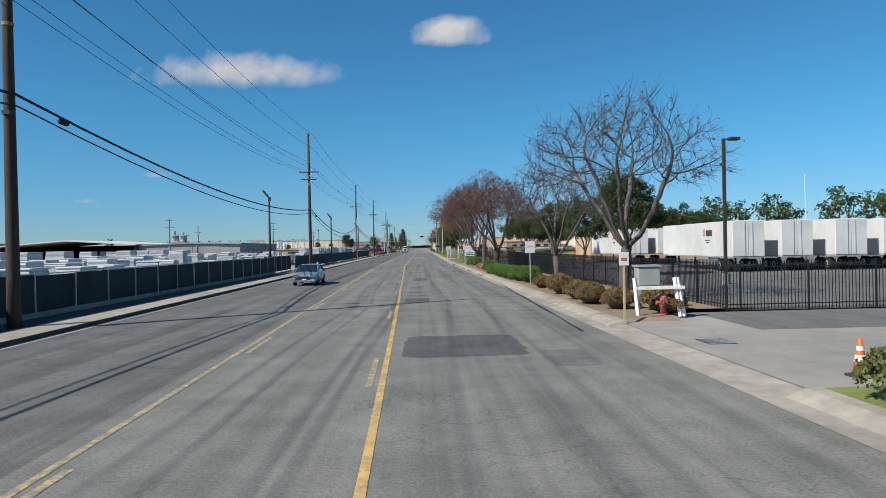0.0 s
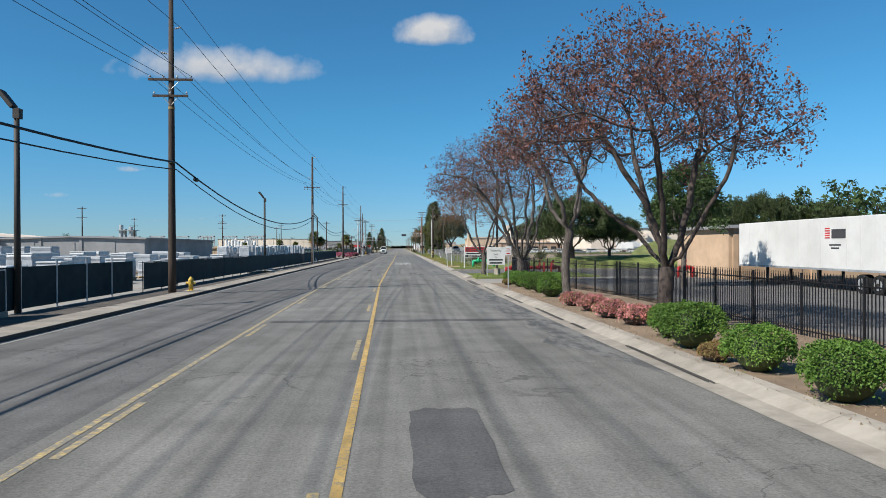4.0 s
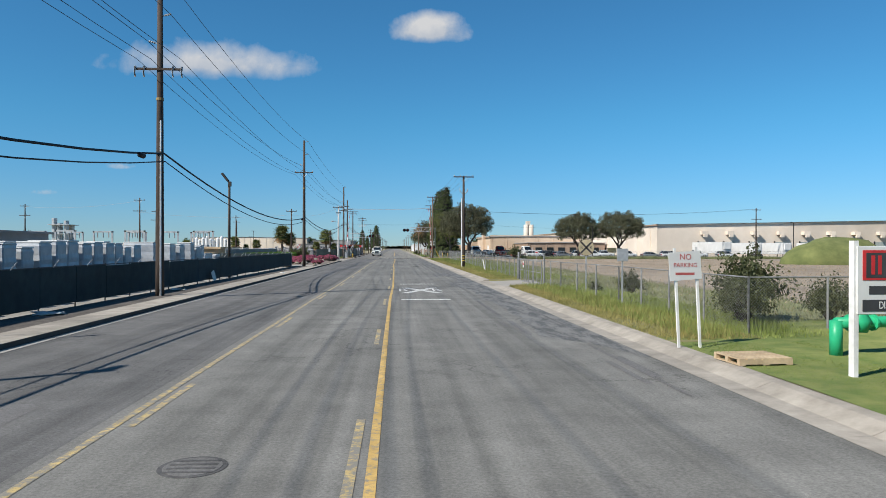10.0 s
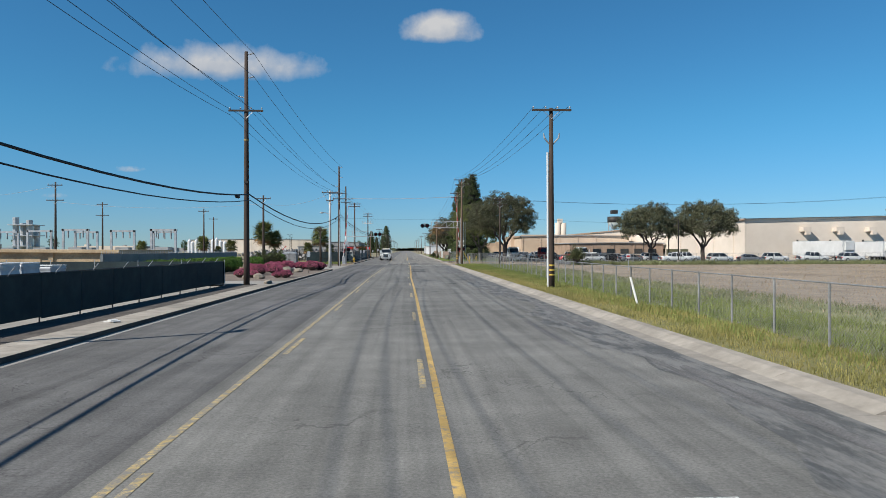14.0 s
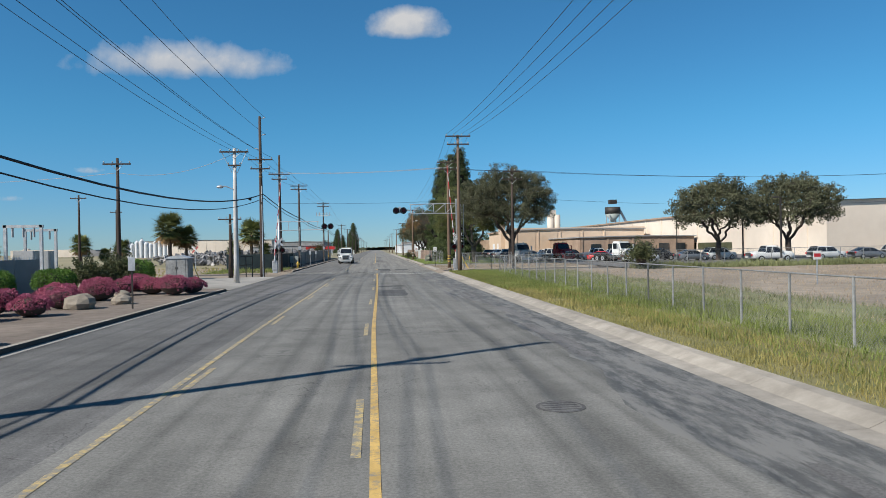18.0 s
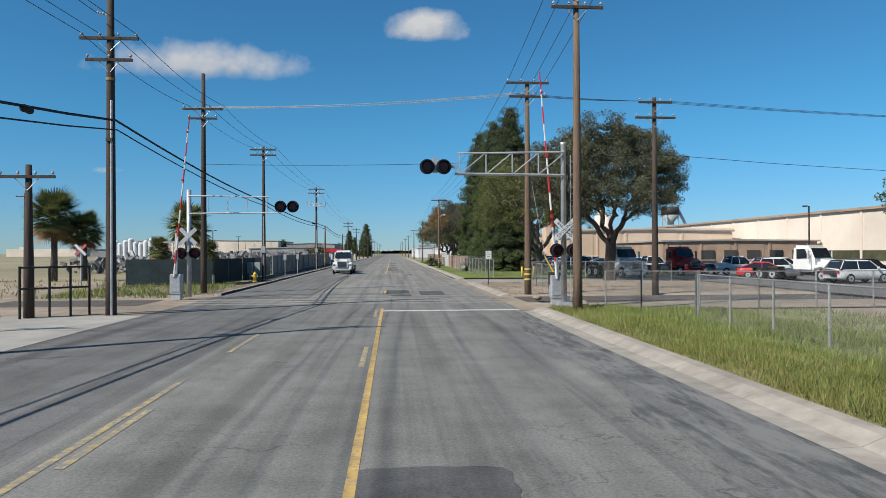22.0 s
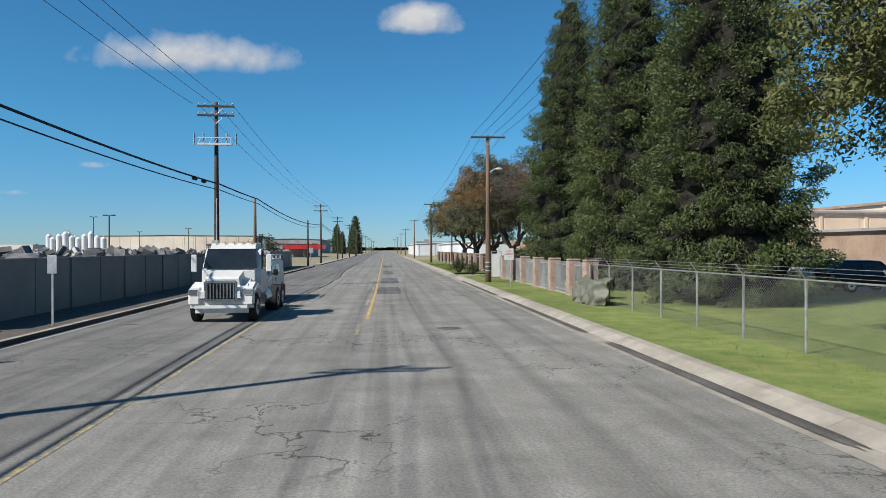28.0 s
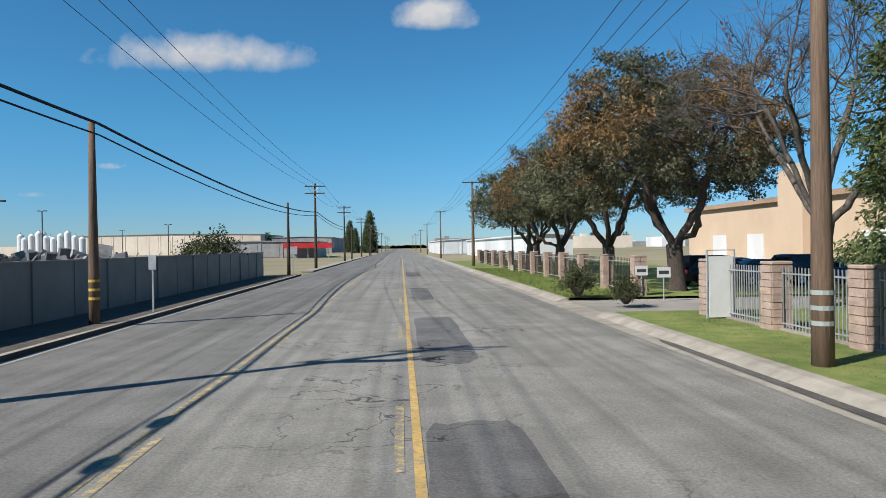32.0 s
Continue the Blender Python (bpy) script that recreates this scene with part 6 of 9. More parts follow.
for x, y, s in ((15.3, 133.2, 0.75), (17.8, 133.4, 0.7), (20.2, 133.3, 0.5)):
    again(BRUSH, (x, y, berm(x, y) - 0.15), x * 70, s)
for x, y, k in ((7.6, 9.9, 1.25), (8.4, 8.9, 1.1), (7.4, 8.6, 1.0)):
    again(SAGE, (x, y, 0.13), x * 90, k)


def blades(name, x0, x1, y0, y1, n, h, material, seed, label, base=0.14, width=0.012, clump=0.5, bend=False):
    """Single grass blades as thin triangles."""
    g = np.random.default_rng(seed)
    x, y = g.uniform(x0, x1, n), g.uniform(y0, y1, n)
    k = 0.5 + 0.5 * np.sin(x * 1.7 + np.sin(y * 0.6) * 2) * np.cos(y * 0.45 + x)
    keep = g.uniform(0, 1, n) < (1 - clump) + clump * k
    x, y, k = x[keep], y[keep], k[keep]
    m = len(x)
    hh = h * g.uniform(0.4, 1.25, m) * (0.6 + 0.7 * k)
    a = g.uniform(0, 6.28, m)
    lx, ly = g.normal(0, 0.3, m) * hh, g.normal(0, 0.3, m) * hh
    w = width * g.uniform(0.7, 1.5, m)
    v = np.empty((m, 3, 3))
    v[:, 0] = np.stack([x - np.cos(a) * w, y - np.sin(a) * w, np.full(m, base)], 1)
    v[:, 1] = np.stack([x + np.cos(a) * w, y + np.sin(a) * w, np.full(m, base)], 1)
    v[:, 2] = np.stack([x + lx, y + ly, base + hh], 1)
    me = bpy.data.meshes.new(name)
    me.from_pydata(v.reshape(-1, 3).tolist(), [], np.arange(3 * m).reshape(m, 3).tolist())
    me.materials.append(material)
    return tagged(new(name, me), label, "grass", kind="stuff")


blades("verge_grass", 5.3, 8.0, 129.8, 155, 32000, 0.15, M_GRASSY, 101, "yellowing uncut verge grass", width=0.009)
blades("verge_grass", 6.2, 10.5, 130, 156, 26000, 0.24, M_GRASS, 102, "green weeds along the field fence", width=0.011)
blades("verge_grass", 5.28, 8.0, 164.5, 263, 95000, 0.15, M_GRASSY, 103, "yellowing uncut verge grass", width=0.009)
blades("verge_grass", 6.4, 12.5, 164.5, 262, 70000, 0.22, M_GRASS, 104, "green weeds along the field fence", width=0.011)
blades("verge_grass", 5.28, 8.5, 232, 263, 36000, 0.2, M_GRASS, 105, "lush green verge grass by the railway", width=0.009)
blades("field_grass", 12, 70, 133, 258, 60000, 0.14, M_STRAW, 106, "dry grass tufts in the field", width=0.02, base=0.1, clump=0.6)
blades("field_grass", 8.6, 17, 134, 262, 60000, 0.22, M_SAGEG, 120, "tall grey-green weeds behind the field fence", width=0.013, base=0.1, clump=0.75)
blades("field_grass", 24, 110, 259.6, 262.6, 42000, 0.62, M_SAGEG, 121, "tall grey-green weeds along the car park fence", width=0.03, base=0.1, clump=0.5)
blades("lawn_grass", 5.3, 12, 118.5, 129.3, 22000, 0.035, M_LAWNB, 107, "short mown lawn grass", width=0.012, base=0.15, clump=0.15)
blades("lawn_grass", 5.3, 12, 98.7, 106.8, 19000, 0.035, M_LAWNB, 108, "short mown lawn grass", width=0.012, base=0.15, clump=0.15)
blades("lawn_grass", 5.3, 12, 297.2, 351, 36000, 0.035, M_LAWNB, 109, "short mown lawn grass", width=0.012, base=0.15, clump=0.2)
blades("lawn_grass", 5.3, 9, 357.6, 400, 20000, 0.08, M_LAWNB, 110, "short mown lawn grass", width=0.02, base=0.15, clump=0.2)
blades("weeds", -22, -13.5, 274, 292, 9000, 0.3, M_GRASS, 111, "green weeds beside the railway", width=0.02, base=0.01, clump=0.9)
blades("weeds", -60, -22, 204, 300, 12000, 0.35, M_GRASSY, 112, "dry weeds beside the railway", width=0.04, base=0.02, clump=0.9)
blades("dry_litter", 5.4, 9.5, 273.4, 289, 3000, 0.06, M_STRAW, 113, "dry straw and leaf litter on dirt", width=0.02, base=0.1, clump=0.7)
blades("dry_litter", 9.5, 24, 273.4, 289, 4000, 0.08, M_STRAW, 114, "dry straw and leaf litter on dirt", width=0.03, base=0.1, clump=0.8)
blades("dry_litter", 5.4, 10.4, 25, 89, 9000, 0.04, M_STRAW, 115, "fallen leaves and bark on a planting bed", width=0.015, base=0.16, clump=0.6)
blades("dry_litter", -22, -12.2, 276, 292, 8000, 0.1, M_STRAW, 116, "dry straw litter beside the hydrant", width=0.02, base=0.02, clump=0.8)
for x, y, w, h in ((67, 214, 9, 4.2), (81, 212, 13, 3.9), (98, 214, 11, 3.4)):
    mound = Build().ball((x, y, -0.1), (w, 6, h), 28, 12)
    mound.v = [(a + noise.noise((a * 0.3, c * 0.3, 1)) * 0.8, c, d * (1 + 0.25 * noise.noise((a * 0.25, c * 0.25, 5)))) for a, c, d in mound.v]
    solid("earth_mound", mound, M_MOUND, "grassy green heap of earth in the field", "earth heap", "earth heaps", smooth=True)
for x, y, k in ((50, 128, 1.0), (56, 129, 1.12), (61.5, 131, 1.05), (67, 128, 1.15), (73, 133, 1.0), (82, 131, 1.3), (88.5, 129, 1.2), (95, 132, 1.3)):
    again(FAR, (x, y, 0.05), x * 40, k * 1.3, "dark green tree behind the parked trailers")
for i in range(26):
    r = random.Random(900 + i)
    far = again(FAR, (r.choice((-1, 1)) * r.uniform(60, 420), r.uniform(700, 1300), -0.5), r.uniform(0, 360), r.uniform(1.2, 2.6), "far-off dark tree on the skyline") if i < 26 else None

# ---- clouds ----


def cloud(name, centre, w, h, seed, dense, soft=0.28, rag=1.0):
    """A far white cloud: a sheet whose ragged edge thins out."""
    m = bpy.data.materials.new(name)
    m.use_nodes = True
    n, l = m.node_tree.nodes, m.node_tree.links
    for q in list(n):
        n.remove(q)
    out = n.new("ShaderNodeOutputMaterial")
    tc = n.new("ShaderNodeTexCoord")
    sep = n.new("ShaderNodeSeparateXYZ")
    l.new(tc.outputs["Generated"], sep.inputs[0])

    def math_node(op, a, b=None):
        k = n.new("ShaderNodeMath")
        k.operation = op
        for i, v in enumerate((a, b)):
            if v is None:
                continue
            if isinstance(v, (int, float)):
                k.inputs[i].default_value = v
            else:
                l.new(v, k.inputs[i])
        return k.outputs[0]

    x = math_node("MULTIPLY", math_node("SUBTRACT", sep.outputs[0], 0.5), 2.0)
    z0 = math_node("SUBTRACT", sep.outputs[2], 0.36)
    low = math_node("MULTIPLY", math_node("MINIMUM", z0, 0.0), 3.2)
    high = math_node("MULTIPLY", math_node("MAXIMUM", z0, 0.0), 1.75)
    zz = math_node("ADD", low, high)
    d = math_node("SQRT", math_node("ADD", math_node("MULTIPLY", x, x), math_node("MULTIPLY", zz, zz)))
    nz = n.new("ShaderNodeTexNoise")
    nz.inputs["Scale"].default_value = 2.3 / h
    nz.inputs["Detail"].default_value = 7
    nz.inputs["Roughness"].default_value = 0.55
    mp = n.new("ShaderNodeMapping")
    mp.inputs["Location"].default_value = (seed * 31.7, seed * 17.3, seed * 9.1)
    l.new(tc.outputs["Object"], mp.inputs[0])
    l.new(mp.outputs[0], nz.inputs[0])
    v = math_node("ADD", math_node("SUBTRACT", 0.72, d), math_node("MULTIPLY", math_node("SUBTRACT", nz.outputs[0], 0.5), rag))
    mr = n.new("ShaderNodeMapRange")
    mr.inputs[1].default_value, mr.inputs[2].default_value = 0.0, soft
    mr.inputs[4].default_value = dense
    l.new(v, mr.inputs[0])
    em = n.new("ShaderNodeEmission")
    ramp = n.new("ShaderNodeValToRGB")
    ramp.color_ramp.elements[0].color, ramp.color_ramp.elements[1].color = (0.3, 0.34, 0.4, 1), (0.46, 0.465, 0.475, 1)
    ramp.color_ramp.elements[0].position, ramp.color_ramp.elements[1].position = 0.15, 0.55
    l.new(math_node("ADD", sep.outputs[2], math_node("MULTIPLY", math_node("SUBTRACT", nz.outputs[0], 0.5), 0.8)), ramp.inputs[0])
    l.new(ramp.outputs[0], em.inputs[0])
    tr = n.new("ShaderNodeBsdfTransparent")
    mx = n.new("ShaderNodeMixShader")
    l.new(mr.outputs[0], mx.inputs[0])
    l.new(tr.outputs[0], mx.inputs[1])
    l.new(em.outputs[0], mx.inputs[2])
    l.new(mx.outputs[0], out.inputs[0])
    x0, y0, zc = centre
    b = Build().quad((x0 - w / 2, y0, zc - h / 2), (x0 + w / 2, y0, zc - h / 2), (x0 + w / 2, y0 + 0.5, zc + h / 2), (x0 - w / 2, y0 + 0.5, zc + h / 2))
    return solid("backdrop_cloud", b, m, "small white fair-weather cloud in a blue sky", "cloud", kind="structure")


CLOUDS = (("A", 200, 4200, 1345, 720, 330, 1, 1.0, 0.4, 0.6), ("B", -1090, 4200, 1120, 1800, 370, 2, 0.92, 0.55, 0.85), ("C", -1600, 4200, 475, 230, 60, 3, 0.45, 0.5, 1.0), ("D", -2020, 4200, 320, 200, 50, 4, 0.3, 0.5, 1.0))
for nm, x, y, z, w, h, sd, de, so, ra in CLOUDS:
    cloud("cloud_" + nm, (x, y, z), w, h, sd, de, so, ra)


# ---- signs on posts ----


def post_sign(x, y, w, h, z, label, lines=(), rz=0, post=None, ink=None, name="road_sign", back=False, posts=1, board=None):
    t = thing(name, label, "sign", "signs", (x, y, 0.12), rz)
    for k in range(posts):
        px_ = 0 if posts == 1 else (-w / 2 + 0.06 + k * (w - 0.12))
        part("post", Build().box((px_ - 0.03, 0.0, -0.1), (px_ + 0.03, 0.05, z + h)), post or M_STEEL, t)
    bd = part("board", Build().box((-w / 2, -0.02, z), (w / 2, 0.0, z + h)), M_STEEL if back else (board or M_WHITEM), t, bevel=0.008)
    for text, size, zz, mat_ in lines:
        if text.startswith("#"):
            part("print", Build().box((-w / 2 * float(text[1:]), -0.024, zz - size / 2), (w / 2 * float(text[1:]), -0.02, zz + size / 2)), mat_, bd)
        else:
            letters(text, size, mat_, bd, pose(0, -0.022, zz) @ FACE)
    return t


post_sign(6.75, 42.0, 0.6, 0.72, 1.95, "small pale sign on a thin steel post", [("#0.6", 0.1, 2.35, M_STEEL)])
post_sign(5.3, 82.5, 0.35, 0.5, 2.0, "small no parking sign on a steel post", [("NO", 0.13, 2.36, M_INKRED), ("PARKING", 0.07, 2.24, M_INKRED), ("#0.6", 0.05, 2.1, M_INKRED)])
post_sign(6.4, 21.3, 0.32, 0.42, 1.75, "faded pink sign on a leaning wooden post", [("#0.6", 0.1, 1.95, M_PINKHYD)], post=M_PALLET)
t = post_sign(7.3, 101.6, 1.55, 1.5, 0.95, "white board sign on two white posts", [("Receiving", 0.24, 2.15, M_BAR), ("Left", 0.24, 1.85, M_BAR), ("On", 0.2, 1.58, M_BAR), ("#0.75", 0.14, 1.38, M_BAR), ("#0.7", 0.14, 1.12, M_BAR)], posts=2, post=M_STEEL, name="board_sign")
t = thing("company_sign", "red and white company sign board on two posts", "sign", "signs", (8.05, 124.6, 0.15), 3)
for s in (-1.85, 1.85):
    part("post", Build().box((s - 0.07, -0.06, -0.1), (s + 0.07, 0.08, 2.6)), M_WOODW, t)
bd = part("board", Build().box((-1.85, -0.09, 1.2), (1.85, -0.05, 2.5)), M_WHITEM, t, bevel=0.01)
part("red_field", Build().box((-1.7, -0.1, 1.85), (1.7, -0.09, 2.42)), M_RED, bd)
part("emblem", Build().box((-1.6, -0.106, 1.9), (-0.95, -0.1, 2.37)), M_BAR, bd)
part("emblem_bar", Build().box((-1.45, -0.11, 1.96), (-1.34, -0.106, 2.32)), M_RED, bd)
part("emblem_bar", Build().box((-1.25, -0.11, 1.96), (-1.14, -0.106, 2.32)), M_RED, bd)
for z in (2.25, 2.0):
    for k in range(8):
        part("name_bar", Build().box((-0.75 + k * 0.29, -0.106, z - 0.07), (-0.55 + k * 0.29, -0.1, z + 0.07)), M_BAR, bd)
part("address_bar", Build().box((-1.5, -0.095, 1.58), (1.5, -0.09, 1.74)), M_BAR, bd, "row of dark address letters")
part("arrow", Build().box((-1.7, -0.1, 1.26), (1.45, -0.09, 1.48)), M_BAR, bd)
part("arrow_head", Build().prism([(1.45, 1.22), (1.75, 1.37), (1.45, 1.52)], 0.09, 0.1), M_BAR, bd).matrix_basis = pose(0, 0, 0, 90, 0, 0)
letters("DISTRIBUTION CENTER", 0.2, M_WHITEM, bd, pose(-0.15, -0.103, 1.37) @ FACE)
t.matrix_basis = t.matrix_basis @ Matrix.Diagonal((0.68, 1, 1, 1))
t = thing("no_parking_sign", "weathered leaning no parking board on posts", "sign", "signs", (5.35, 128.5, 0.12), 5)
for s in (-0.28, 0.28):
    part("post", Build().box((s - 0.03, 0, -0.1), (s + 0.03, 0.05, 2.5), pose(0, 0, 0, 0, -3, 0)), M_WOODW, t)
bd = part("board", Build().box((-0.42, -0.02, 1.7), (0.42, 0.0, 2.4), pose(0, 0, 0, 0, -4, 0)), M_WHITEM, t)
letters("NO", 0.2, M_PINKHYD, bd, pose(-0.14, -0.024, 2.26) @ FACE)
letters("PARKING", 0.15, M_PINKHYD, bd, pose(-0.14, -0.024, 2.06) @ FACE)
part("print", Build().box((-0.4, -0.024, 1.82), (0.1, -0.02, 1.88)), M_PINKHYD, bd)
t = thing("rail_warning_sign", "round railway warning sign seen on a post", "sign", "signs", (9.0, 150.5, 0.12))
part("post", Build().box((-0.03, 0.0, -0.1), (0.03, 0.05, 2.9)), M_STEEL, t)
bd = part("disc", Build().tube([(0, -0.03, 2.5), (0, -0.01, 2.5)], 0.46, 28), M_KHAKI, t)
part("rim", Build().tube([(0, -0.012, 2.5), (0, -0.005, 2.5)], 0.48, 28), M_BAR, t)
for s in (45, -45):
    part("stroke", Build().box((-0.44, -0.036, -0.05), (0.44, -0.031, 0.05), pose(0, 0, 2.5, 0, s, 0)), M_BAR, bd)
for s in (-0.27, 0.27):
    letters("R", 0.26, M_BAR, bd, pose(s, -0.034, 2.5) @ FACE)
post_sign(8.0, 141.3, 0.5, 0.55, 1.9, "grey back of a sign on a steel post", back=True)
post_sign(5.85, 285.2, 0.45, 0.6, 1.95, "small white no parking sign by the drive", [("NO", 0.14, 2.4, M_BAR), ("PARKING", 0.09, 2.26, M_BAR), ("#0.6", 0.05, 2.1, M_BAR)], post=M_DARKSTEEL)
t = post_sign(6.3, 333.1, 0.62, 0.72, 1.75, "white no parking sign on a leaning post", [("NO", 0.18, 2.3, M_INKRED), ("PARKING", 0.13, 2.12, M_INKRED), ("#0.3", 0.05, 1.95, M_STEEL)])
t.matrix_basis = pose(6.3, 333.1, 0.12, 0, -3, 0)
for x, y in ((-12.75, 225.7), (-12.4, 314.0), (-12.3, 355.0), (-12.6, 306), (-13.0, 131.5)):
    post_sign(x, y, 0.3, 0.6, 1.7, "small grey sign back on a thin post", back=True, post=M_DARKSTEEL if y < 300 else M_STEEL)
post_sign(-12.4, 391.5, 0.75, 0.75, 1.9, "white octagonal back of a stop sign", back=True)
post_sign(23, 231, 0.5, 0.5, 1.4, "small red and white notice in a field", [("#0.8", 0.2, 1.65, M_INKRED)])

# ---- hydrants, cone, barrier, boxes ----


def hydrant(x, y, material, label, s=1.0):
    t = thing("fire_hydrant", label, "fire hydrant", "hydrants")
    part("flange", Build().tube([(0, 0, 0), (0, 0, 0.06)], 0.17, 14), material, t)
    part("barrel", Build().tube([(0, 0, 0.05), (0, 0, 0.5), (0, 0, 0.55)], [0.11, 0.115, 0.15], 14), material, t, smooth=True)
    part("bonnet", Build().tube([(0, 0, 0.55), (0, 0, 0.62), (0, 0, 0.7), (0, 0, 0.74)], [0.15, 0.13, 0.08, 0.03], 14), material, t, smooth=True)
    for a in ((-1, 0), (1, 0), (0, -1)):
        n_ = part("nozzle", Build().tube([(a[0] * 0.1, a[1] * 0.1, 0.42), (a[0] * 0.2, a[1] * 0.2, 0.42)], 0.06, 10), material, t)
        part("cap", Build().tube([(a[0] * 0.2, a[1] * 0.2, 0.42), (a[0] * 0.24, a[1] * 0.24, 0.42)], 0.075, 8), material, n_)
    part("stem_nut", Build().tube([(0, 0, 0.73), (0, 0, 0.79)], 0.025, 5), material, t)
    t.matrix_basis = pose(x, y, 0.12) @ Matrix.Scale(s, 4)


hydrant(8.1, 22.6, M_PINKHYD, "faded red fire hydrant behind a white barrier", 1.05)
hydrant(-12.75, 84.4, M_YELP, "yellow fire hydrant at the pavement edge", 1.1)
hydrant(-13.1, 292.8, M_YELP, "yellow fire hydrant on dirt beside the kerb", 1.15)
t = thing("barrier", "white painted wooden barrier with two slanted legs", "barrier", at=(0, 0, 0))
part("rail", Build().box((7.1, 22.35, 1.02), (8.75, 22.45, 1.12)), M_WOODW, t)
part("rail", Build().box((7.1, 22.5, 1.02), (8.75, 22.6, 1.12)), M_WOODW, t)
for x, x2 in ((7.2, 7.1), (8.62, 8.45), (8.75, 8.55)):
    part("leg", Build().tube([(x, 22.45, 0.1), (x2, 22.48, 1.4)], 0.075, 4), M_WOODW, t)
t = thing("traffic_cone", "orange traffic cone with white bands", "traffic cone", at=(8.0, 12.2, 0.06))
part("base", Build().box((-0.19, -0.19, 0), (0.19, 0.19, 0.04)), M_BAR, t)
part("body", Build().tube([(0, 0, 0.04), (0, 0, 0.7)], [0.14, 0.03], 14), M_ORANGE, t, smooth=True)
for z0, z1 in ((0.28, 0.4), (0.48, 0.56)):
    part("band", Build().tube([(0, 0, z0), (0, 0, z1)], [0.143 - 0.167 * (z0 - 0.04) + 0.004, 0.143 - 0.167 * (z1 - 0.04) + 0.004], 14), M_WHITEM, t)
t = thing("meter_cabinet", "grey utility cabinet on a post by the bed", "cabinet", at=(8.3, 24.8, 0.1))
part("box", Build().box((-0.4, -0.25, 0.9), (0.4, 0.25, 1.6)), M_GREYG, t, bevel=0.02)
part("hood", Build().box((-0.45, -0.3, 1.6), (0.45, 0.3, 1.66)), M_GREYG, t)
for s in (-0.28, 0.28):
    part("leg", Build().box((s - 0.05, -0.05, 0), (s + 0.05, 0.05, 0.9)), M_STEEL, t)
t = thing("drain_grate", "dark iron grate in the concrete apron", "grate", at=(7.4, 17, 0.052))
part("frame", Build().box((-0.35, -0.5, 0), (0.35, 0.5, 0.006)), M_DARKSTEEL, t)
for i in range(5):
    part("bar", Build().box((-0.3, -0.42 + i * 0.2, 0.006), (0.3, -0.34 + i * 0.2, 0.012)), M_STEEL, t)
t = thing("pallet", "raw wooden pallet lying on the grass", "pallet", at=(5.75, 126.3, 0.17), rz=4)
for i in range(7):
    part("top_board", Build().box((-0.6 + i * 0.175, -0.5, 0.12), (-0.46 + i * 0.175, 0.5, 0.145)), M_PALLET, t)
for yy in (-0.5, -0.05, 0.4):
    part("bearer", Build().box((-0.6, yy, 0.02), (0.6, yy + 0.1, 0.12)), M_PALLET, t)
for i in range(3):
    part("bottom_board", Build().box((-0.6 + i * 0.53, -0.5, 0), (-0.46 + i * 0.53, 0.5, 0.02)), M_PALLET, t)


def backflow(x, y, L, material, label, rz, towers, z=0.5):
    t = thing("backflow_valve", label, "pipework", "backflow valves", (x, y, 0.15), rz)
    part("pipe", Build().tube([(-L / 2, 0, z), (L / 2, 0, z)], 0.13, 12), material, t, smooth=True)
    for k in (-1, 1):
        part("riser", Build().tube([(k * L / 2, 0, 0), (k * L / 2, 0, z + 0.06)], 0.14, 12), material, t, smooth=True)
    for i in range(towers):
        px_ = -L / 2 + L * (i + 0.5) / towers
        v = part("valve", Build().tube([(px_, 0, z - 0.22), (px_, 0, z + 0.05), (px_, 0, z + 0.25), (px_, 0, z + 0.4)], [0.16, 0.24, 0.12, 0.06], 12), material, t, smooth=True)
        part("stem", Build().tube([(px_, 0, z + 0.35), (px_, 0, z + 0.75)], 0.03, 6), material, v)
        part("handwheel", Build().tube([(px_, -0.02, z + 0.55), (px_, 0.02, z + 0.55)], 0.13, 12), material, v)
        for k in (-0.3, 0.3):
            part("flange", Build().tube([(px_ + k, 0, z), (px_ + k + 0.05, 0, z)], 0.2, 12), material, v)
    return t


backflow(11.6, 107.35, 5.7, M_RED, "bright red sprinkler valves in a row", 19, 4)
backflow(9.4, 127.2, 2.6, M_GREENP, "bright green backflow pipe behind the sign", 8, 2, 0.75)
backflow(22.4, 98.6, 1.2, M_RED, "small red sprinkler valve by a wall", 0, 1, 0.8).location.z = 0.045
for x, y in ((11.1, 100.1), (11.55, 99.4)):
    solid("bollard", Build().tube([(x, y, 0), (x, y, 1.25), (x, y, 1.31)], [0.07, 0.07, 0.03], 10), M_RED, "slim red painted steel post", "bollard", "bollards", smooth=True)
for x, y, c in ((11.0, 298.5, M_YELP), (12.6, 300.7, M_YELP)):
    solid("bollard", Build().tube([(x, y, 0), (x, y, 1.1), (x, y, 1.16)], [0.11, 0.11, 0.05], 10), c, "painted steel bollard beside the drive", "bollard", "bollards", smooth=True)
solid("marker_stake", Build().tube([(7.5, 183, 0.1), (7.3, 183.4, 1.35)], 0.05, 6), M_WOODW, "leaning white marker stake in grass", "stake")
solid("marker_stake", Build().tube([(-14.2, 203.6, 0.1), (-14.2, 203.6, 0.75)], 0.04, 6), M_WHITEM, "short white marker stake by a pole", "stake")


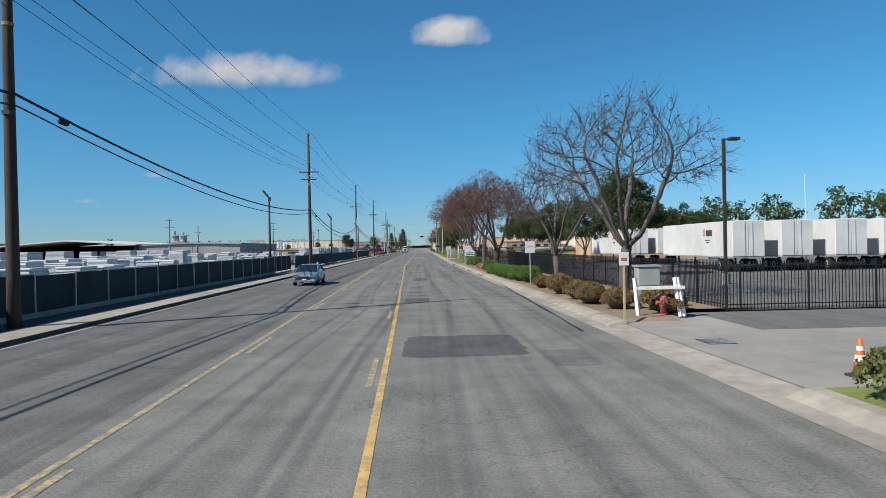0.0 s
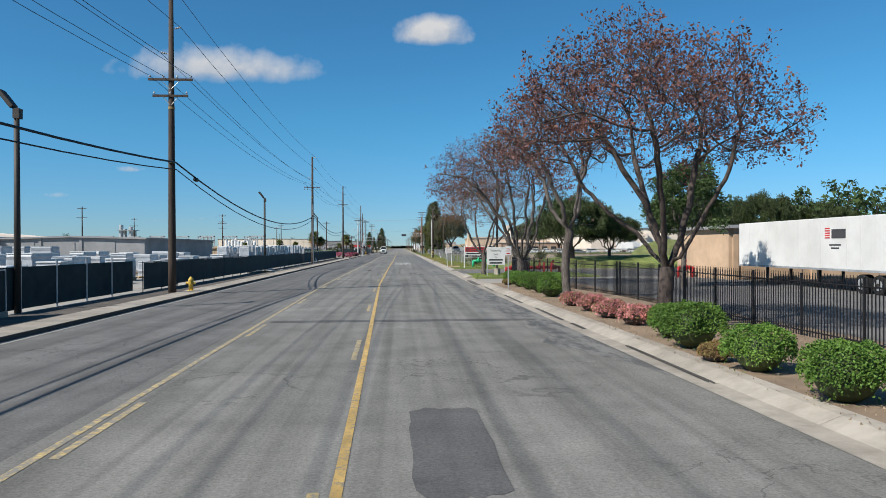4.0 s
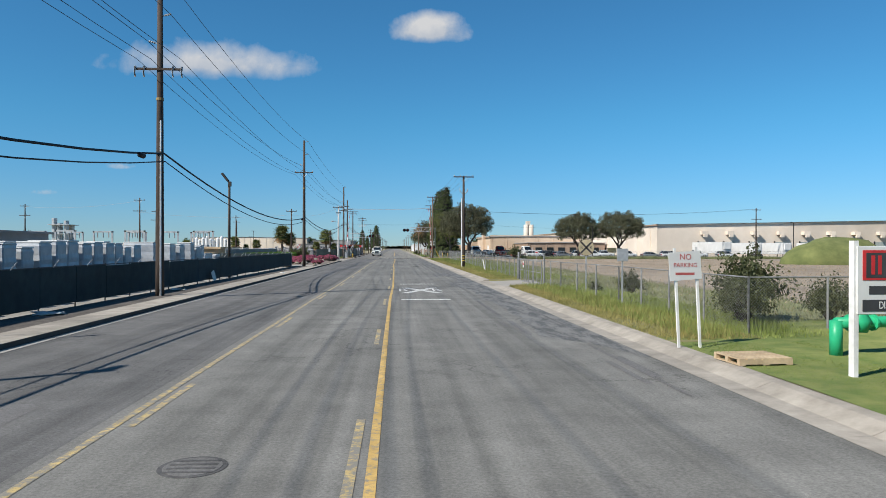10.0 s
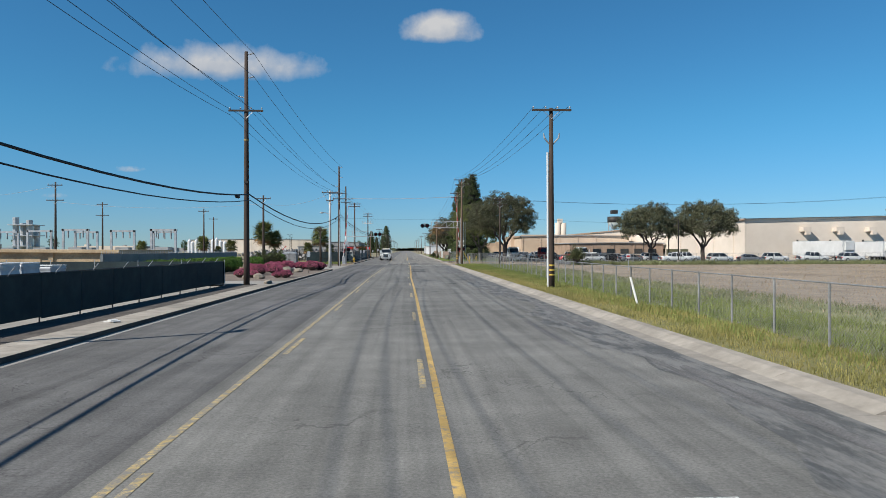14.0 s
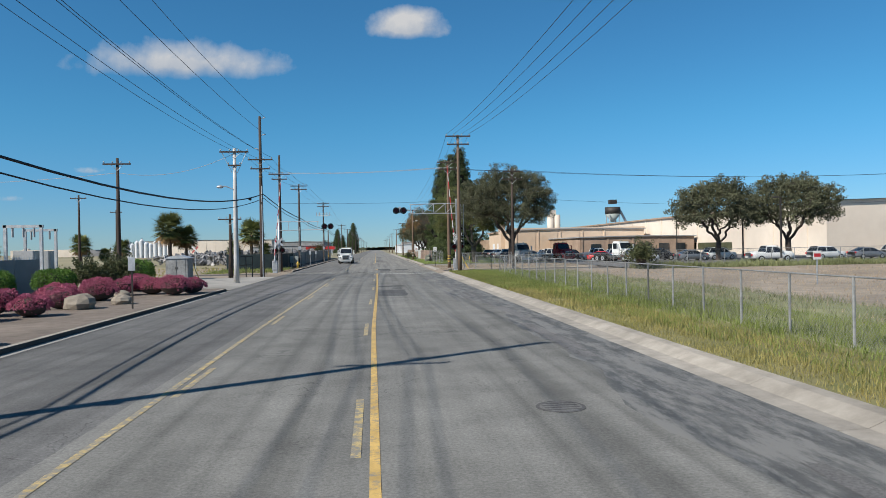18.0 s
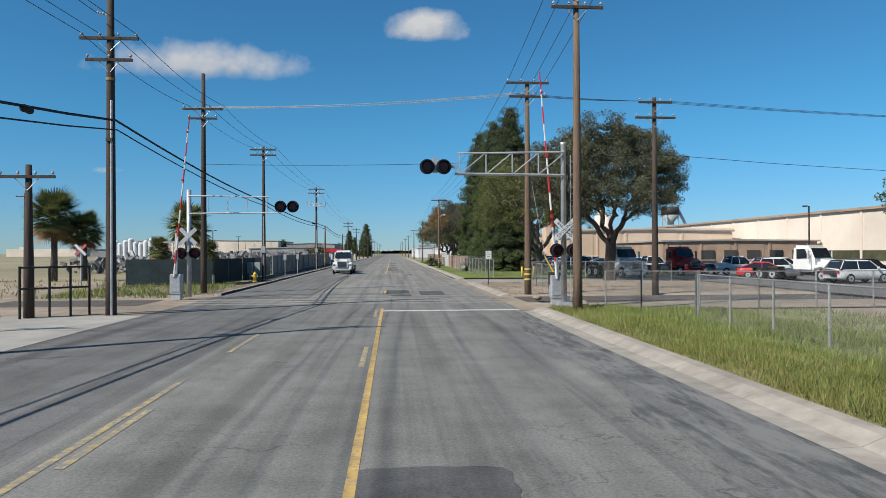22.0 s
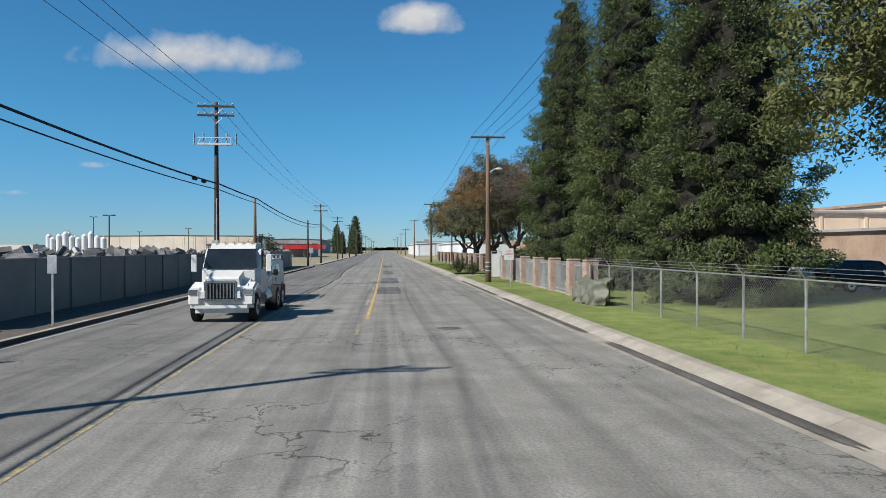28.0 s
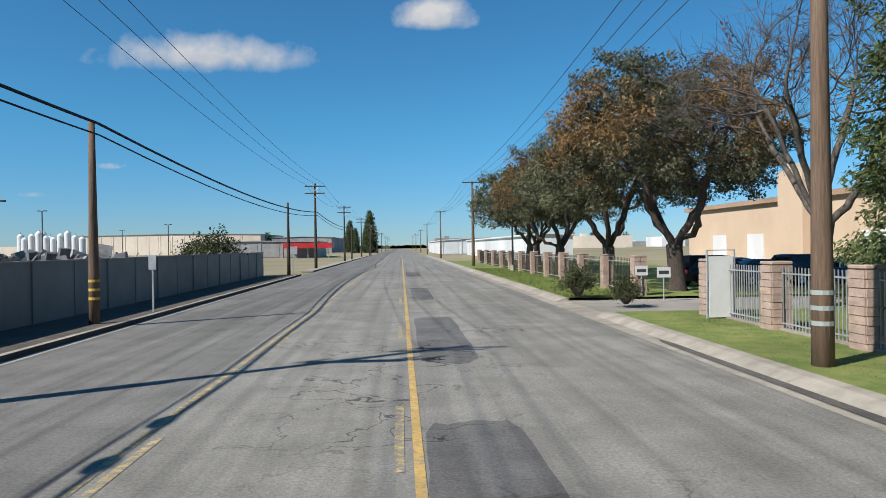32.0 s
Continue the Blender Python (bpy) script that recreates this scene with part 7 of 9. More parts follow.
def lamp_post(x, y, h, heads, label, z0=0.15, base=True):
    t = thing("lamp_post", label, "lamp post", "car park lamps", (x, y, z0))
    if base:
        part("footing", Build().tube([(0, 0, -0.1), (0, 0, 0.55)], 0.28, 4), M_CONC, t)
    part("post", Build().box((-0.08, -0.08, 0.4), (0.08, 0.08, h)), M_DARKSTEEL, t)
    for s in heads:
        a = part("arm", Build().box((min(0, s * 0.35), -0.03, h - 0.06), (max(0, s * 0.35), 0.03, h)), M_DARKSTEEL, t)
        part("lamp_head", Build().box((s * 0.6 - 0.3, -0.22, h - 0.1), (s * 0.6 + 0.3, 0.22, h + 0.08)), M_DARKSTEEL, a, bevel=0.03)
    return t


lamp_post(17.5, 38.6, 8.3, (1,), "dark square lamp post in the lorry park")
lamp_post(7.75, 104.0, 9.1, (-1, 1), "tall dark lamp post with two heads")
for x, y, h in ((49, 285, 9.5), (60, 330, 9), (44, 268, 7.5), (100, 280, 9)):
    lamp_post(x, y, h, (-1,), "slim car park lamp post")
lamp_post(8.4, 392, 7.5, (-1,), "slim street lamp beside the piers")
for x, y, h in ((-75, 470, 11), (-60, 500, 9), (-95, 560, 9.5), (-44, 400, 8)):
    lamp_post(x, y, h, (-1, 1), "tall yard floodlight behind the wall", -0.06)
solid("flag_mast", Build().tube([(38, 66, 0), (38, 66, 9)], [0.06, 0.03], 6), M_WHITEM, "slim white mast behind the trailers", "mast")

# ---- railway signals ----


def flasher(t, x, y, z, r=0.255):
    f = part("hood", Build().tube([(x, y, z), (x, y - 0.05, z), (x, y - 0.3, z)], [r * 0.7, r, r], 18, cap=False), M_BLACK, t)
    part("target_disc", Build().tube([(x, y - 0.02, z), (x, y + 0.02, z)], r * 1.35, 20), M_BLACK, f)
    part("lens", Build().tube([(x, y - 0.03, z), (x, y - 0.06, z)], r * 0.8, 18), M_LENS, f, "dark red glass lens", )
    part("lamp_case", Build().tube([(x, y + 0.02, z), (x, y + 0.25, z)], [r * 0.7, r * 0.4], 12), M_BLACK, f)


t = thing("cantilever_signal", "silver railway signal mast with a cantilever arm", "railway signal", "railway signals", (6.38, 264.6, 0.1))
part("mast", Build().tube([(0, 0, 0), (0, 0, 7.4), (0, 0, 7.5)], [0.14, 0.12, 0.17], 14), M_STEEL, t, smooth=True)
part("base", Build().box((-0.3, -0.3, -0.05), (0.3, 0.3, 0.2)), M_STEEL, t)
tr = part("truss", Build().tube([(0, -0.18, 7.05), (-4.9, -0.18, 6.95)], 0.045, 8), M_STEEL, t)
part("chord", Build().tube([(0, -0.18, 6.0), (-5.0, -0.18, 6.05)], 0.045, 8), M_STEEL, tr)
part("chord", Build().tube([(0, 0.18, 6.0), (-5.0, 0.18, 6.05)], 0.045, 8), M_STEEL, tr)
for i in range(4):
    x = -1.2 * (i + 1)
    part("strut", Build().tube([(x, -0.18, 6.02), (x, -0.18, 7.0)], 0.03, 6), M_STEEL, tr)
    part("diagonal", Build().tube([(x, -0.18, 6.02), (x + 1.2, -0.18, 7.0)], 0.025, 6), M_STEEL, tr)
part("lamp_bracket", Build().box((-6.6, -0.06, 6.3), (-4.9, 0.06, 6.45)), M_STEEL, t)
part("junction_box", Build().box((-6.02, -0.12, 6.1), (-5.78, 0.12, 6.75)), M_STEEL, t)
for x in (-6.27, -5.52):
    flasher(t, x, -0.15, 6.35)
cb = part("crossbuck", Build().box((-0.62, -0.2, -0.11), (0.62, -0.18, 0.11), pose(0, 0, 3.5, 0, 45, 0)), M_WHITEM, t, "white crossed railway sign")
part("crossbuck_board", Build().box((-0.62, -0.23, -0.11), (0.62, -0.21, 0.11), pose(0, 0, 3.5, 0, -45, 0)), M_WHITEM, cb)
letters("RAIL ROAD", 0.18, M_BAR, cb, pose(0, -0.205, 3.5, 0, 45, 0) @ FACE)
letters("CROSSING", 0.2, M_BAR, cb, pose(0, -0.235, 3.5, 0, -45, 0) @ FACE)
part("lamp_bracket", Build().box((-0.4, -0.05, 2.5), (0.4, 0.05, 2.6)), M_STEEL, t)
for x in (-0.38, 0.38):
    flasher(t, x, -0.25, 2.55, 0.24)
part("ladder", Build().box((0.45, 0.5, 0.2), (0.49, 0.54, 7.0)).box((0.75, 0.5, 0.2), (0.79, 0.54, 7.0)), M_STEEL, t)
for i in range(22):
    part("rung", Build().tube([(0.45, 0.52, 0.4 + i * 0.3), (0.77, 0.52, 0.4 + i * 0.3)], 0.012, 4), M_STEEL, t)


def gate_arm(x, y, lean, h, label, side):
    t = thing("crossing_gate", label, "railway gate", "railway gates", (x, y, 0.1))
    part("mast", Build().tube([(0, 0, 0), (0, 0, 3.6)], 0.08, 10), M_STEEL, t)
    bx = part("mechanism", Build().box((-0.3, -0.25, 0.25), (0.3, 0.25, 1.35)), M_STEEL, t, bevel=0.03)
    part("door", Build().box((-0.24, -0.28, 0.4), (0.24, -0.25, 1.2)), M_STEEL, bx)
    part("base", Build().box((-0.25, -0.2, -0.05), (0.25, 0.2, 0.25)), M_STEEL, t)
    part("counterweight", Build().box((-0.35, 0.1, 0.9), (0.05, 0.25, 1.5)), M_DARKSTEEL, t)
    part("crossbar", Build().tube([(-side * 0.7, 0, 3.1), (side * 0.15, 0, 3.1)], 0.04, 6), M_STEEL, t)
    a, c = Vector((-0.05, -0.3, 1.2)), Vector((lean, -0.3, h))
    n = 12
    for i in range(n):
        part("arm_stripe", Build().tube([tuple(a.lerp(c, i / n)), tuple(a.lerp(c, (i + 1) / n))], 0.055 - 0.025 * i / n, 6), M_RED if i % 2 else M_WHITEM, t)
    for i in range(3):
        p = a.lerp(c, 0.3 + i * 0.3)
        part("arm_lamp", Build().tube([(p.x, p.y - 0.05, p.z), (p.x, p.y - 0.2, p.z)], 0.06, 8), M_RED, t)


gate_arm(6.45, 266.3, -0.85, 11.1, "railway gate with raised red and white arm", -1)
gate_arm(-13.3, 272.3, 0.8, 10.0, "raised red and white railway gate arm", 1)
t = thing("cantilever_signal", "silver railway signal mast beside a palm", "railway signal", "railway signals", (-13.0, 273.6, 0.1))
part("mast", Build().tube([(0, 0, 0), (0, 0, 6.1)], 0.13, 12), M_STEEL, t, smooth=True)
tr = part("truss", Build().tube([(0, -0.15, 5.75), (4.5, -0.15, 5.7)], 0.04, 8), M_STEEL, t)
part("chord", Build().tube([(0, -0.15, 4.75), (5.0, -0.15, 4.8)], 0.04, 8), M_STEEL, tr)
for i in range(4):
    x = 1.1 * (i + 1)
    part("strut", Build().tube([(x, -0.15, 4.77), (x, -0.15, 5.72)], 0.025, 6), M_STEEL, tr)
part("lamp_bracket", Build().box((4.9, -0.06, 5.1), (6.1, 0.06, 5.2)), M_STEEL, t)
for x in (5.15, 5.85):
    flasher(t, x, -0.1, 5.15)
for x in (-0.38, 0.38):
    flasher(t, x, -0.25, 2.5, 0.24)
cb = part("crossbuck", Build().box((-0.62, -0.2, -0.11), (0.62, -0.18, 0.11), pose(0, 0, 3.45, 0, 45, 0)), M_STEEL, t, "grey back of a crossed railway sign")
part("crossbuck_board", Build().box((-0.62, -0.23, -0.11), (0.62, -0.21, 0.11), pose(0, 0, 3.45, 0, -45, 0)), M_STEEL, cb)
t = thing("crossbuck_sign", "small red and white crossed railway sign", "railway signal", "railway signals", (-27, 292, 0))
part("post", Build().tube([(0, 0, 0), (0, 0, 3.2)], 0.06, 8), M_STEEL, t)
for s in (45, -45):
    part("blade", Build().box((-0.6, -0.1, -0.1), (0.6, -0.06, 0.1), pose(0, -0.02 if s > 0 else 0, 2.9, 0, s, 0)), M_WHITEM if s > 0 else M_PINKHYD, t)
t = thing("steel_rack", "dark steel tube frame beside the drive", "rack", at=(0, 0, 0))
for x, y in ((-16.2, 262.0), (-15.4, 262.7), (-14.8, 263.2), (-14.3, 263.8)):
    part("upright", Build().tube([(x, y, 0), (x, y, 2.1)], 0.05, 7), M_DARKSTEEL, t)
for z in (1.2, 2.05):
    part("rail", Build().tube([(-16.2, 262, z), (-14.3, 263.8, z)], 0.04, 6), M_DARKSTEEL, t)
t = thing("equipment_hut", "galvanised steel equipment hut with a curved roof", "hut", at=(-20.6, 261.2, 0))
part("body", Build().box((-1.0, -0.9, 0.05), (1.0, 0.9, 2.05)), M_FENCE, t, bevel=0.02)
roof = Build()
for y in (-1.0, 1.0):
    roof.v += [(-1.08 + 2.16 * i / 10, y, 2.04 + 0.26 * math.sin(math.pi * i / 10)) for i in range(11)] + [(1.08 - 2.16 * i / 10, y, 2.0) for i in range(11)]
roof.f = [tuple(reversed(range(22))), tuple(range(22, 44))] + [(i, (i + 1) % 22, 22 + (i + 1) % 22, 22 + i) for i in range(22)]
part("roof", roof, M_STEEL, t)
for x in (-0.42, 0.42):
    dr = part("door", Build().box((x - 0.38, -0.93, 0.2), (x + 0.38, -0.9, 1.95)), M_FENCE, t)
    part("door_handle", Build().box((x * 0.2 - 0.03, -0.96, 1.0), (x * 0.2 + 0.03, -0.93, 1.2)), M_DARKSTEEL, dr)
t = thing("guy_guard", "thin yellow plastic guy wire guard", "guy wire", at=(0, 0, 0))
part("guard", Build().tube([(-19.0, 262, 0), (-19.9, 262.6, 1.9)], 0.04, 6), M_YELP, t)
t = thing("meter_pedestals", "grey electrical cabinets on a frame by a pole", "cabinet", at=(-13.9, 298.2, 0.1))
for x in (-0.7, 0.0):
    part("cabinet", Build().box((x - 0.25, -0.2, 0.6), (x + 0.25, 0.2, 1.6)), M_GREYG, t, bevel=0.02)
    part("leg", Build().box((x - 0.04, -0.04, 0), (x + 0.04, 0.04, 0.6)), M_STEEL, t)
for i, (x, y, s) in enumerate(((-14.3, 228.8, 0.4), (-15.2, 226.3, 0.62), (-16.0, 233.6, 0.35), (-15.0, 212.0, 0.42), (-16.2, 212.6, 0.3), (6.0, 268.6, 0.2), (7.2, 264.2, 0.2), (-12.6, 203.8, 0.25))):
    r = random.Random(i)
    rk = Build().ball((0, 0, 0), (s * 1.2, s, s * 0.75), 9, 6)
    rk.v = [(a * r.uniform(0.85, 1.15) + x, b_ * r.uniform(0.85, 1.15) + y, c * r.uniform(0.85, 1.1) + 0.15 + s * 0.4) for a, b_, c in rk.v]
    solid("boulder", rk, M_ROCK, "rough tan boulder among the shrubs", "boulder", "boulders")
t = thing("tarpaulin", "crumpled olive tarpaulin draped on a fence", "tarpaulin", at=(0, 0, 0))
tp = Build()
NU, NV = 48, 22
for i in range(NU + 1):
    for j in range(NV + 1):
        a, c = i / NU, j / NV
        end = min(1.0, 6 * min(a, 1 - a) + 0.25)
        fold = 0.07 * math.sin(i * 0.95 + 2.2 * math.sin(j * 0.3)) + 0.05 * math.sin(i * 0.37 - j * 0.5) + 0.025 * math.sin(i * 2.3 + j * 0.9)
        out = 0.62 * end * (1 - max(0.0, c - 0.62) / 0.38) if c > 0.62 else 0.62 * end + 0.22 * (0.62 - c)
        z = 0.17 + min(c, 0.62) / 0.62 * (0.86 + 0.14 * math.sin(a * 7 + 0.8)) + max(0.0, c - 0.62) * 0.45
        tp.v.append((7.82 - out + fold * (1.3 - c), 318.5 + a * 3.7 + 0.06 * math.sin(j * 0.8 + i * 0.2), z + 0.3 * fold))
for i in range(NU):
    for j in range(NV):
        k = i * (NV + 1) + j
        tp.f.append((k, k + NV + 1, k + NV + 2, k + 1))
part("cloth", tp, M_TARP, t, smooth=True)


# ---- vehicles ----


def wheel(t, x, y, r, w, n="wheel"):
    q = part(n, Build().tube([(x - w / 2, y, r), (x - w / 2 + 0.03, y, r), (x + w / 2 - 0.03, y, r), (x + w / 2, y, r)], [r * 0.9, r, r, r * 0.9], 20), M_RUBBER, t)
    part("rim", Build().tube([(x - w / 2 - 0.01, y, r), (x + w / 2 + 0.01, y, r)], r * 0.58, 14), M_STEEL, q)
    part("hub", Build().tube([(x - w / 2 - 0.03, y, r), (x + w / 2 + 0.03, y, r)], r * 0.2, 8), M_DARKSTEEL, q)


def car(label, paint, profile, cabin, length, width, r, at, rz, group="parked cars", name="car", front=True, cat="car"):
    """profile, cabin: side outlines of (y, z), front at -y."""
    t = thing(name, label, cat, group, (0, 0, 0))
    W = width / 2
    top = sorted(p for p in profile if p[1] > 0.6)
    zl, y0, y1 = min(p[1] for p in profile), -length / 2, length / 2
    b, n = Build(), 22
    ring = 15
    for i in range(n + 1):
        y = y0 + (y1 - y0) * (0.5 - 0.5 * math.cos(math.pi * i / n))
        e = min(y - y0, y1 - y)
        k = math.sqrt(min(1.0, e / 0.42 + 0.02))
        w = W * (0.74 + 0.26 * k)
        zt = float(np.interp(y, [p[0] for p in top], [p[1] for p in top])) - 0.09 * (1 - math.sqrt(min(1.0, e / 0.25 + 0.02)))
        lo = zl + 0.1 * (1 - k)
        half = [(w * 0.88, lo), (w * 0.97, lo + 0.1), (w, lo + 0.45 * (zt - lo)), (w * 0.985, lo + 0.62 * (zt - lo)), (w * 0.95, zt - 0.09), (w * 0.84, zt - 0.015), (w * 0.45, zt + 0.015)]
        b.v += [(x, y, z) for x, z in half] + [(0, y, zt + 0.025)] + [(-x, y, z) for x, z in reversed(half)]
    for i in range(n):
        for j in range(ring):
            p, q = i * ring + j, i * ring + (j + 1) % ring
            b.f.append((p, q, q + ring, p + ring))
    b.f += [tuple(range(ring)), tuple(reversed(range(n * ring, n * ring + ring)))]
    part("body", b, paint, t, smooth=True)
    (ya, za), (yb, zb), (yc, zc), (yd, zd) = cabin
    z0, kb, kt = min(za, zd), W - 0.07, (W - 0.07) * 0.78

    def wing(y, z):
        """Half the width of the cabin at a height."""
        return kb + (kt - kb) * (z - z0) / (max(zb, zc) - z0)

    b = Build()
    ys = [ya + (yb - ya) * i / 5 for i in range(5)] + [yb + (yc - yb) * i / 5 for i in range(5)] + [yc + (yd - yc) * i / 5 for i in range(6)]
    for y in ys:
        zt = float(np.interp(y, (ya, yb, yc, yd), (za, zb, zc, zd)))
        w = wing(y, zt)
        half = [(kb, z0 - 0.04), (w + 0.01, max(z0 - 0.03, zt - 0.06)), (w * 0.93, zt), (w * 0.5, zt + 0.02)]
        b.v += [(x, y, z) for x, z in half] + [(0, y, zt + 0.025)] + [(-x, y, z) for x, z in reversed(half)]
    for i in range(len(ys) - 1):
        for j in range(8):
            p = i * 9 + j
            b.f.append((p, p + 1, p + 10, p + 9))
    b.f += [tuple(range(9)), tuple(reversed(range(9 * len(ys) - 9, 9 * len(ys))))]
    part("glasshouse", b, M_GLASS, t, "dark tinted window glass", smooth=True)
    b = Build()
    for i in range(9):
        y = yb - 0.06 + (yc - yb + 0.16) * i / 8
        zt = float(np.interp(y, (ya, yb, yc, yd), (za, zb, zc, zd))) + 0.014
        w = wing(y, zt)
        half = [(w + 0.014, zt - 0.075), (w * 0.95, zt), (w * 0.5, zt + 0.022)]
        b.v += [(x, y, z) for x, z in half] + [(0, y, zt + 0.028)] + [(-x, y, z) for x, z in reversed(half)]
    b.f = [(i * 7 + j, i * 7 + j + 1, i * 7 + j + 8, i * 7 + j + 7) for i in range(8) for j in range(6)]
    part("roof", b, paint, t, smooth=True)
    mid = (yb + yc) / 2
    for s in (-1, 1):
        for (u, zu), (v, zv) in (((ya, za), (yb, zb)), ((mid, z0), (mid, max(zb, zc) - 0.05)), ((yd, zd), (yc, zc))):
            part("pillar", Build().tube([(s * (kb + 0.004), u, zu - 0.02), (s * (wing(v, zv) + 0.006), v, zv - 0.03)], 0.035, 6), paint, t)
        part("headlight", Build().box((s * (width / 2 - 0.3) - 0.2, -length / 2 - 0.012, 0.62), (s * (width / 2 - 0.3) + 0.2, -length / 2 + 0.1, 0.78)), M_CHROME, t, bevel=0.02)
        part("tail_light", Build().box((s * (width / 2 - 0.2) - 0.12, length / 2 - 0.05, 0.75), (s * (width / 2 - 0.2) + 0.12, length / 2 + 0.012, 0.95)), M_RED, t)
        part("mirror", Build().box((s * (width / 2 + 0.02), ya + 0.25, z0 + 0.02), (s * (width / 2 + 0.2), ya + 0.4, z0 + 0.18)), paint, t, bevel=0.03)
        for y in (-length * 0.31, length * 0.29):
            wheel(t, s * (width / 2 - 0.1), y, r, 0.22)
    part("grille", Build().box((-0.38, -length / 2 - 0.015, 0.45), (0.38, -length / 2 + 0.05, 0.66)), M_BLACK, t, bevel=0.02)
    part("grille_trim", Build().tube([(-0.4, -length / 2 - 0.02, 0.66), (-0.3, -length / 2 - 0.02, 0.46), (0.3, -length / 2 - 0.02, 0.46), (0.4, -length / 2 - 0.02, 0.66)], 0.014, 5), M_CHROME, t)
    part("bumper", Build().box((-width / 2 + 0.08, -length / 2 - 0.03, 0.26), (width / 2 - 0.08, -length / 2 + 0.1, 0.42)), paint, t, bevel=0.05, seg=2)
    part("number_plate", Build().box((-0.15, -length / 2 - 0.035, 0.4), (0.15, -length / 2 - 0.03, 0.5)), M_WHITEM, t)
    t.matrix_basis = pose(*at, 0, 0, rz)
    return t


SEDAN = [(-2.3, 0.3), (-2.32, 0.66), (-2.1, 0.8), (-1.05, 0.98), (1.4, 1.0), (2.3, 0.98), (2.3, 0.35), (1.9, 0.24), (-2.0, 0.24)]
SCAB = [(-1.25, 0.93), (-0.35, 1.42), (0.8, 1.45), (1.85, 0.99)]
SUVP = [(-2.3, 0.35), (-2.3, 0.85), (-2.1, 1.02), (-1.05, 1.1), (2.2, 1.1), (2.3, 0.4), (-2.0, 0.3)]
SUVC = [(-1.2, 1.05), (-0.5, 1.68), (1.7, 1.7), (2.15, 1.08)]
PICK = [(-2.7, 0.45), (-2.7, 1.0), (-2.4, 1.12), (-1.2, 1.18), (2.75, 1.18), (2.75, 0.5), (-2.4, 0.4)]
PCAB = [(-1.3, 1.14), (-0.6, 1.85), (0.75, 1.86), (1.0, 1.16)]
car("light blue saloon car driving on the road", M_SILVER, SEDAN, SCAB, 4.6, 1.8, 0.33, (-8.2, 50.2, 0.0), 0, "road traffic")
paints = [M_WHITEM, mat("dark_blue_paint", (0.03, 0.06, 0.13), rough=0.25, bump=0), mat("black_paint", (0.015, 0.015, 0.018), rough=0.2, bump=0), mat("grey_paint", (0.25, 0.26, 0.27), rough=0.3, metal=0.4, bump=0), M_RED]
kinds = [car("white pickup truck parked behind a fence", paints[0], PICK, PCAB, 5.4, 1.95, 0.4, (50.5, 280.8, 0.17), 90), car("dark blue saloon car parked in a row", paints[1], SEDAN, SCAB, 4.6, 1.8, 0.33, (25.0, 352.0, 0.06), 95), car("black off-road car parked in a row", paints[2], SUVP, SUVC, 4.6, 1.9, 0.37, (24, 345, 0.17), 85), car("grey saloon car parked in a row", paints[3], SEDAN, SCAB, 4.6, 1.8, 0.33, (24.5, 341, 0.17), 92), car("white off-road car parked in a row", paints[0], SUVP, SUVC, 4.6, 1.9, 0.37, (26, 349, 0.17), 92), car("red saloon car parked in a row", paints[4], SEDAN, SCAB, 4.6, 1.8, 0.33, (31, 291, 0.17), 60)]
spots = [(24.4, 337, 1), (24.6, 333.5, 3), (24.2, 330, 0), (24.5, 326, 2), (15.4, 364.5, 2), (17.9, 364, 1), (20.4, 363.5, 2), (22.9, 363, 1), (19, 369, 3), (33, 300, 0), (36, 298, 4), (39, 302, 4), (30, 304, 2), (27.5, 308, 0), (28.5, 312, 4), (42, 296, 3), (46, 286, 4), (55, 276, 4), (61, 276.5, 3), (45, 272, 0), (66, 277, 4), (72, 275, 0), (38, 288, 2), (41, 284, 3), (33, 282, 4), (30, 343, 2), (30, 338, 4), (30, 333, 3), (80, 276, 4)]
for x, y, k in spots:
    copy_thing(kinds[k], pose(x, y, 0.17 if y < 351 else 0.055 if y < 357.4 else 0.16, 0, 0, 90 + (x * 7) % 9))


def narrowed(ob, z0, z1, k):
    """Draws a body in towards its roof."""
    for v in ob.data.vertices:
        if v.co.z > z0:
            v.co.x *= 1 - k * (v.co.z - z0) / (z1 - z0)
    return ob


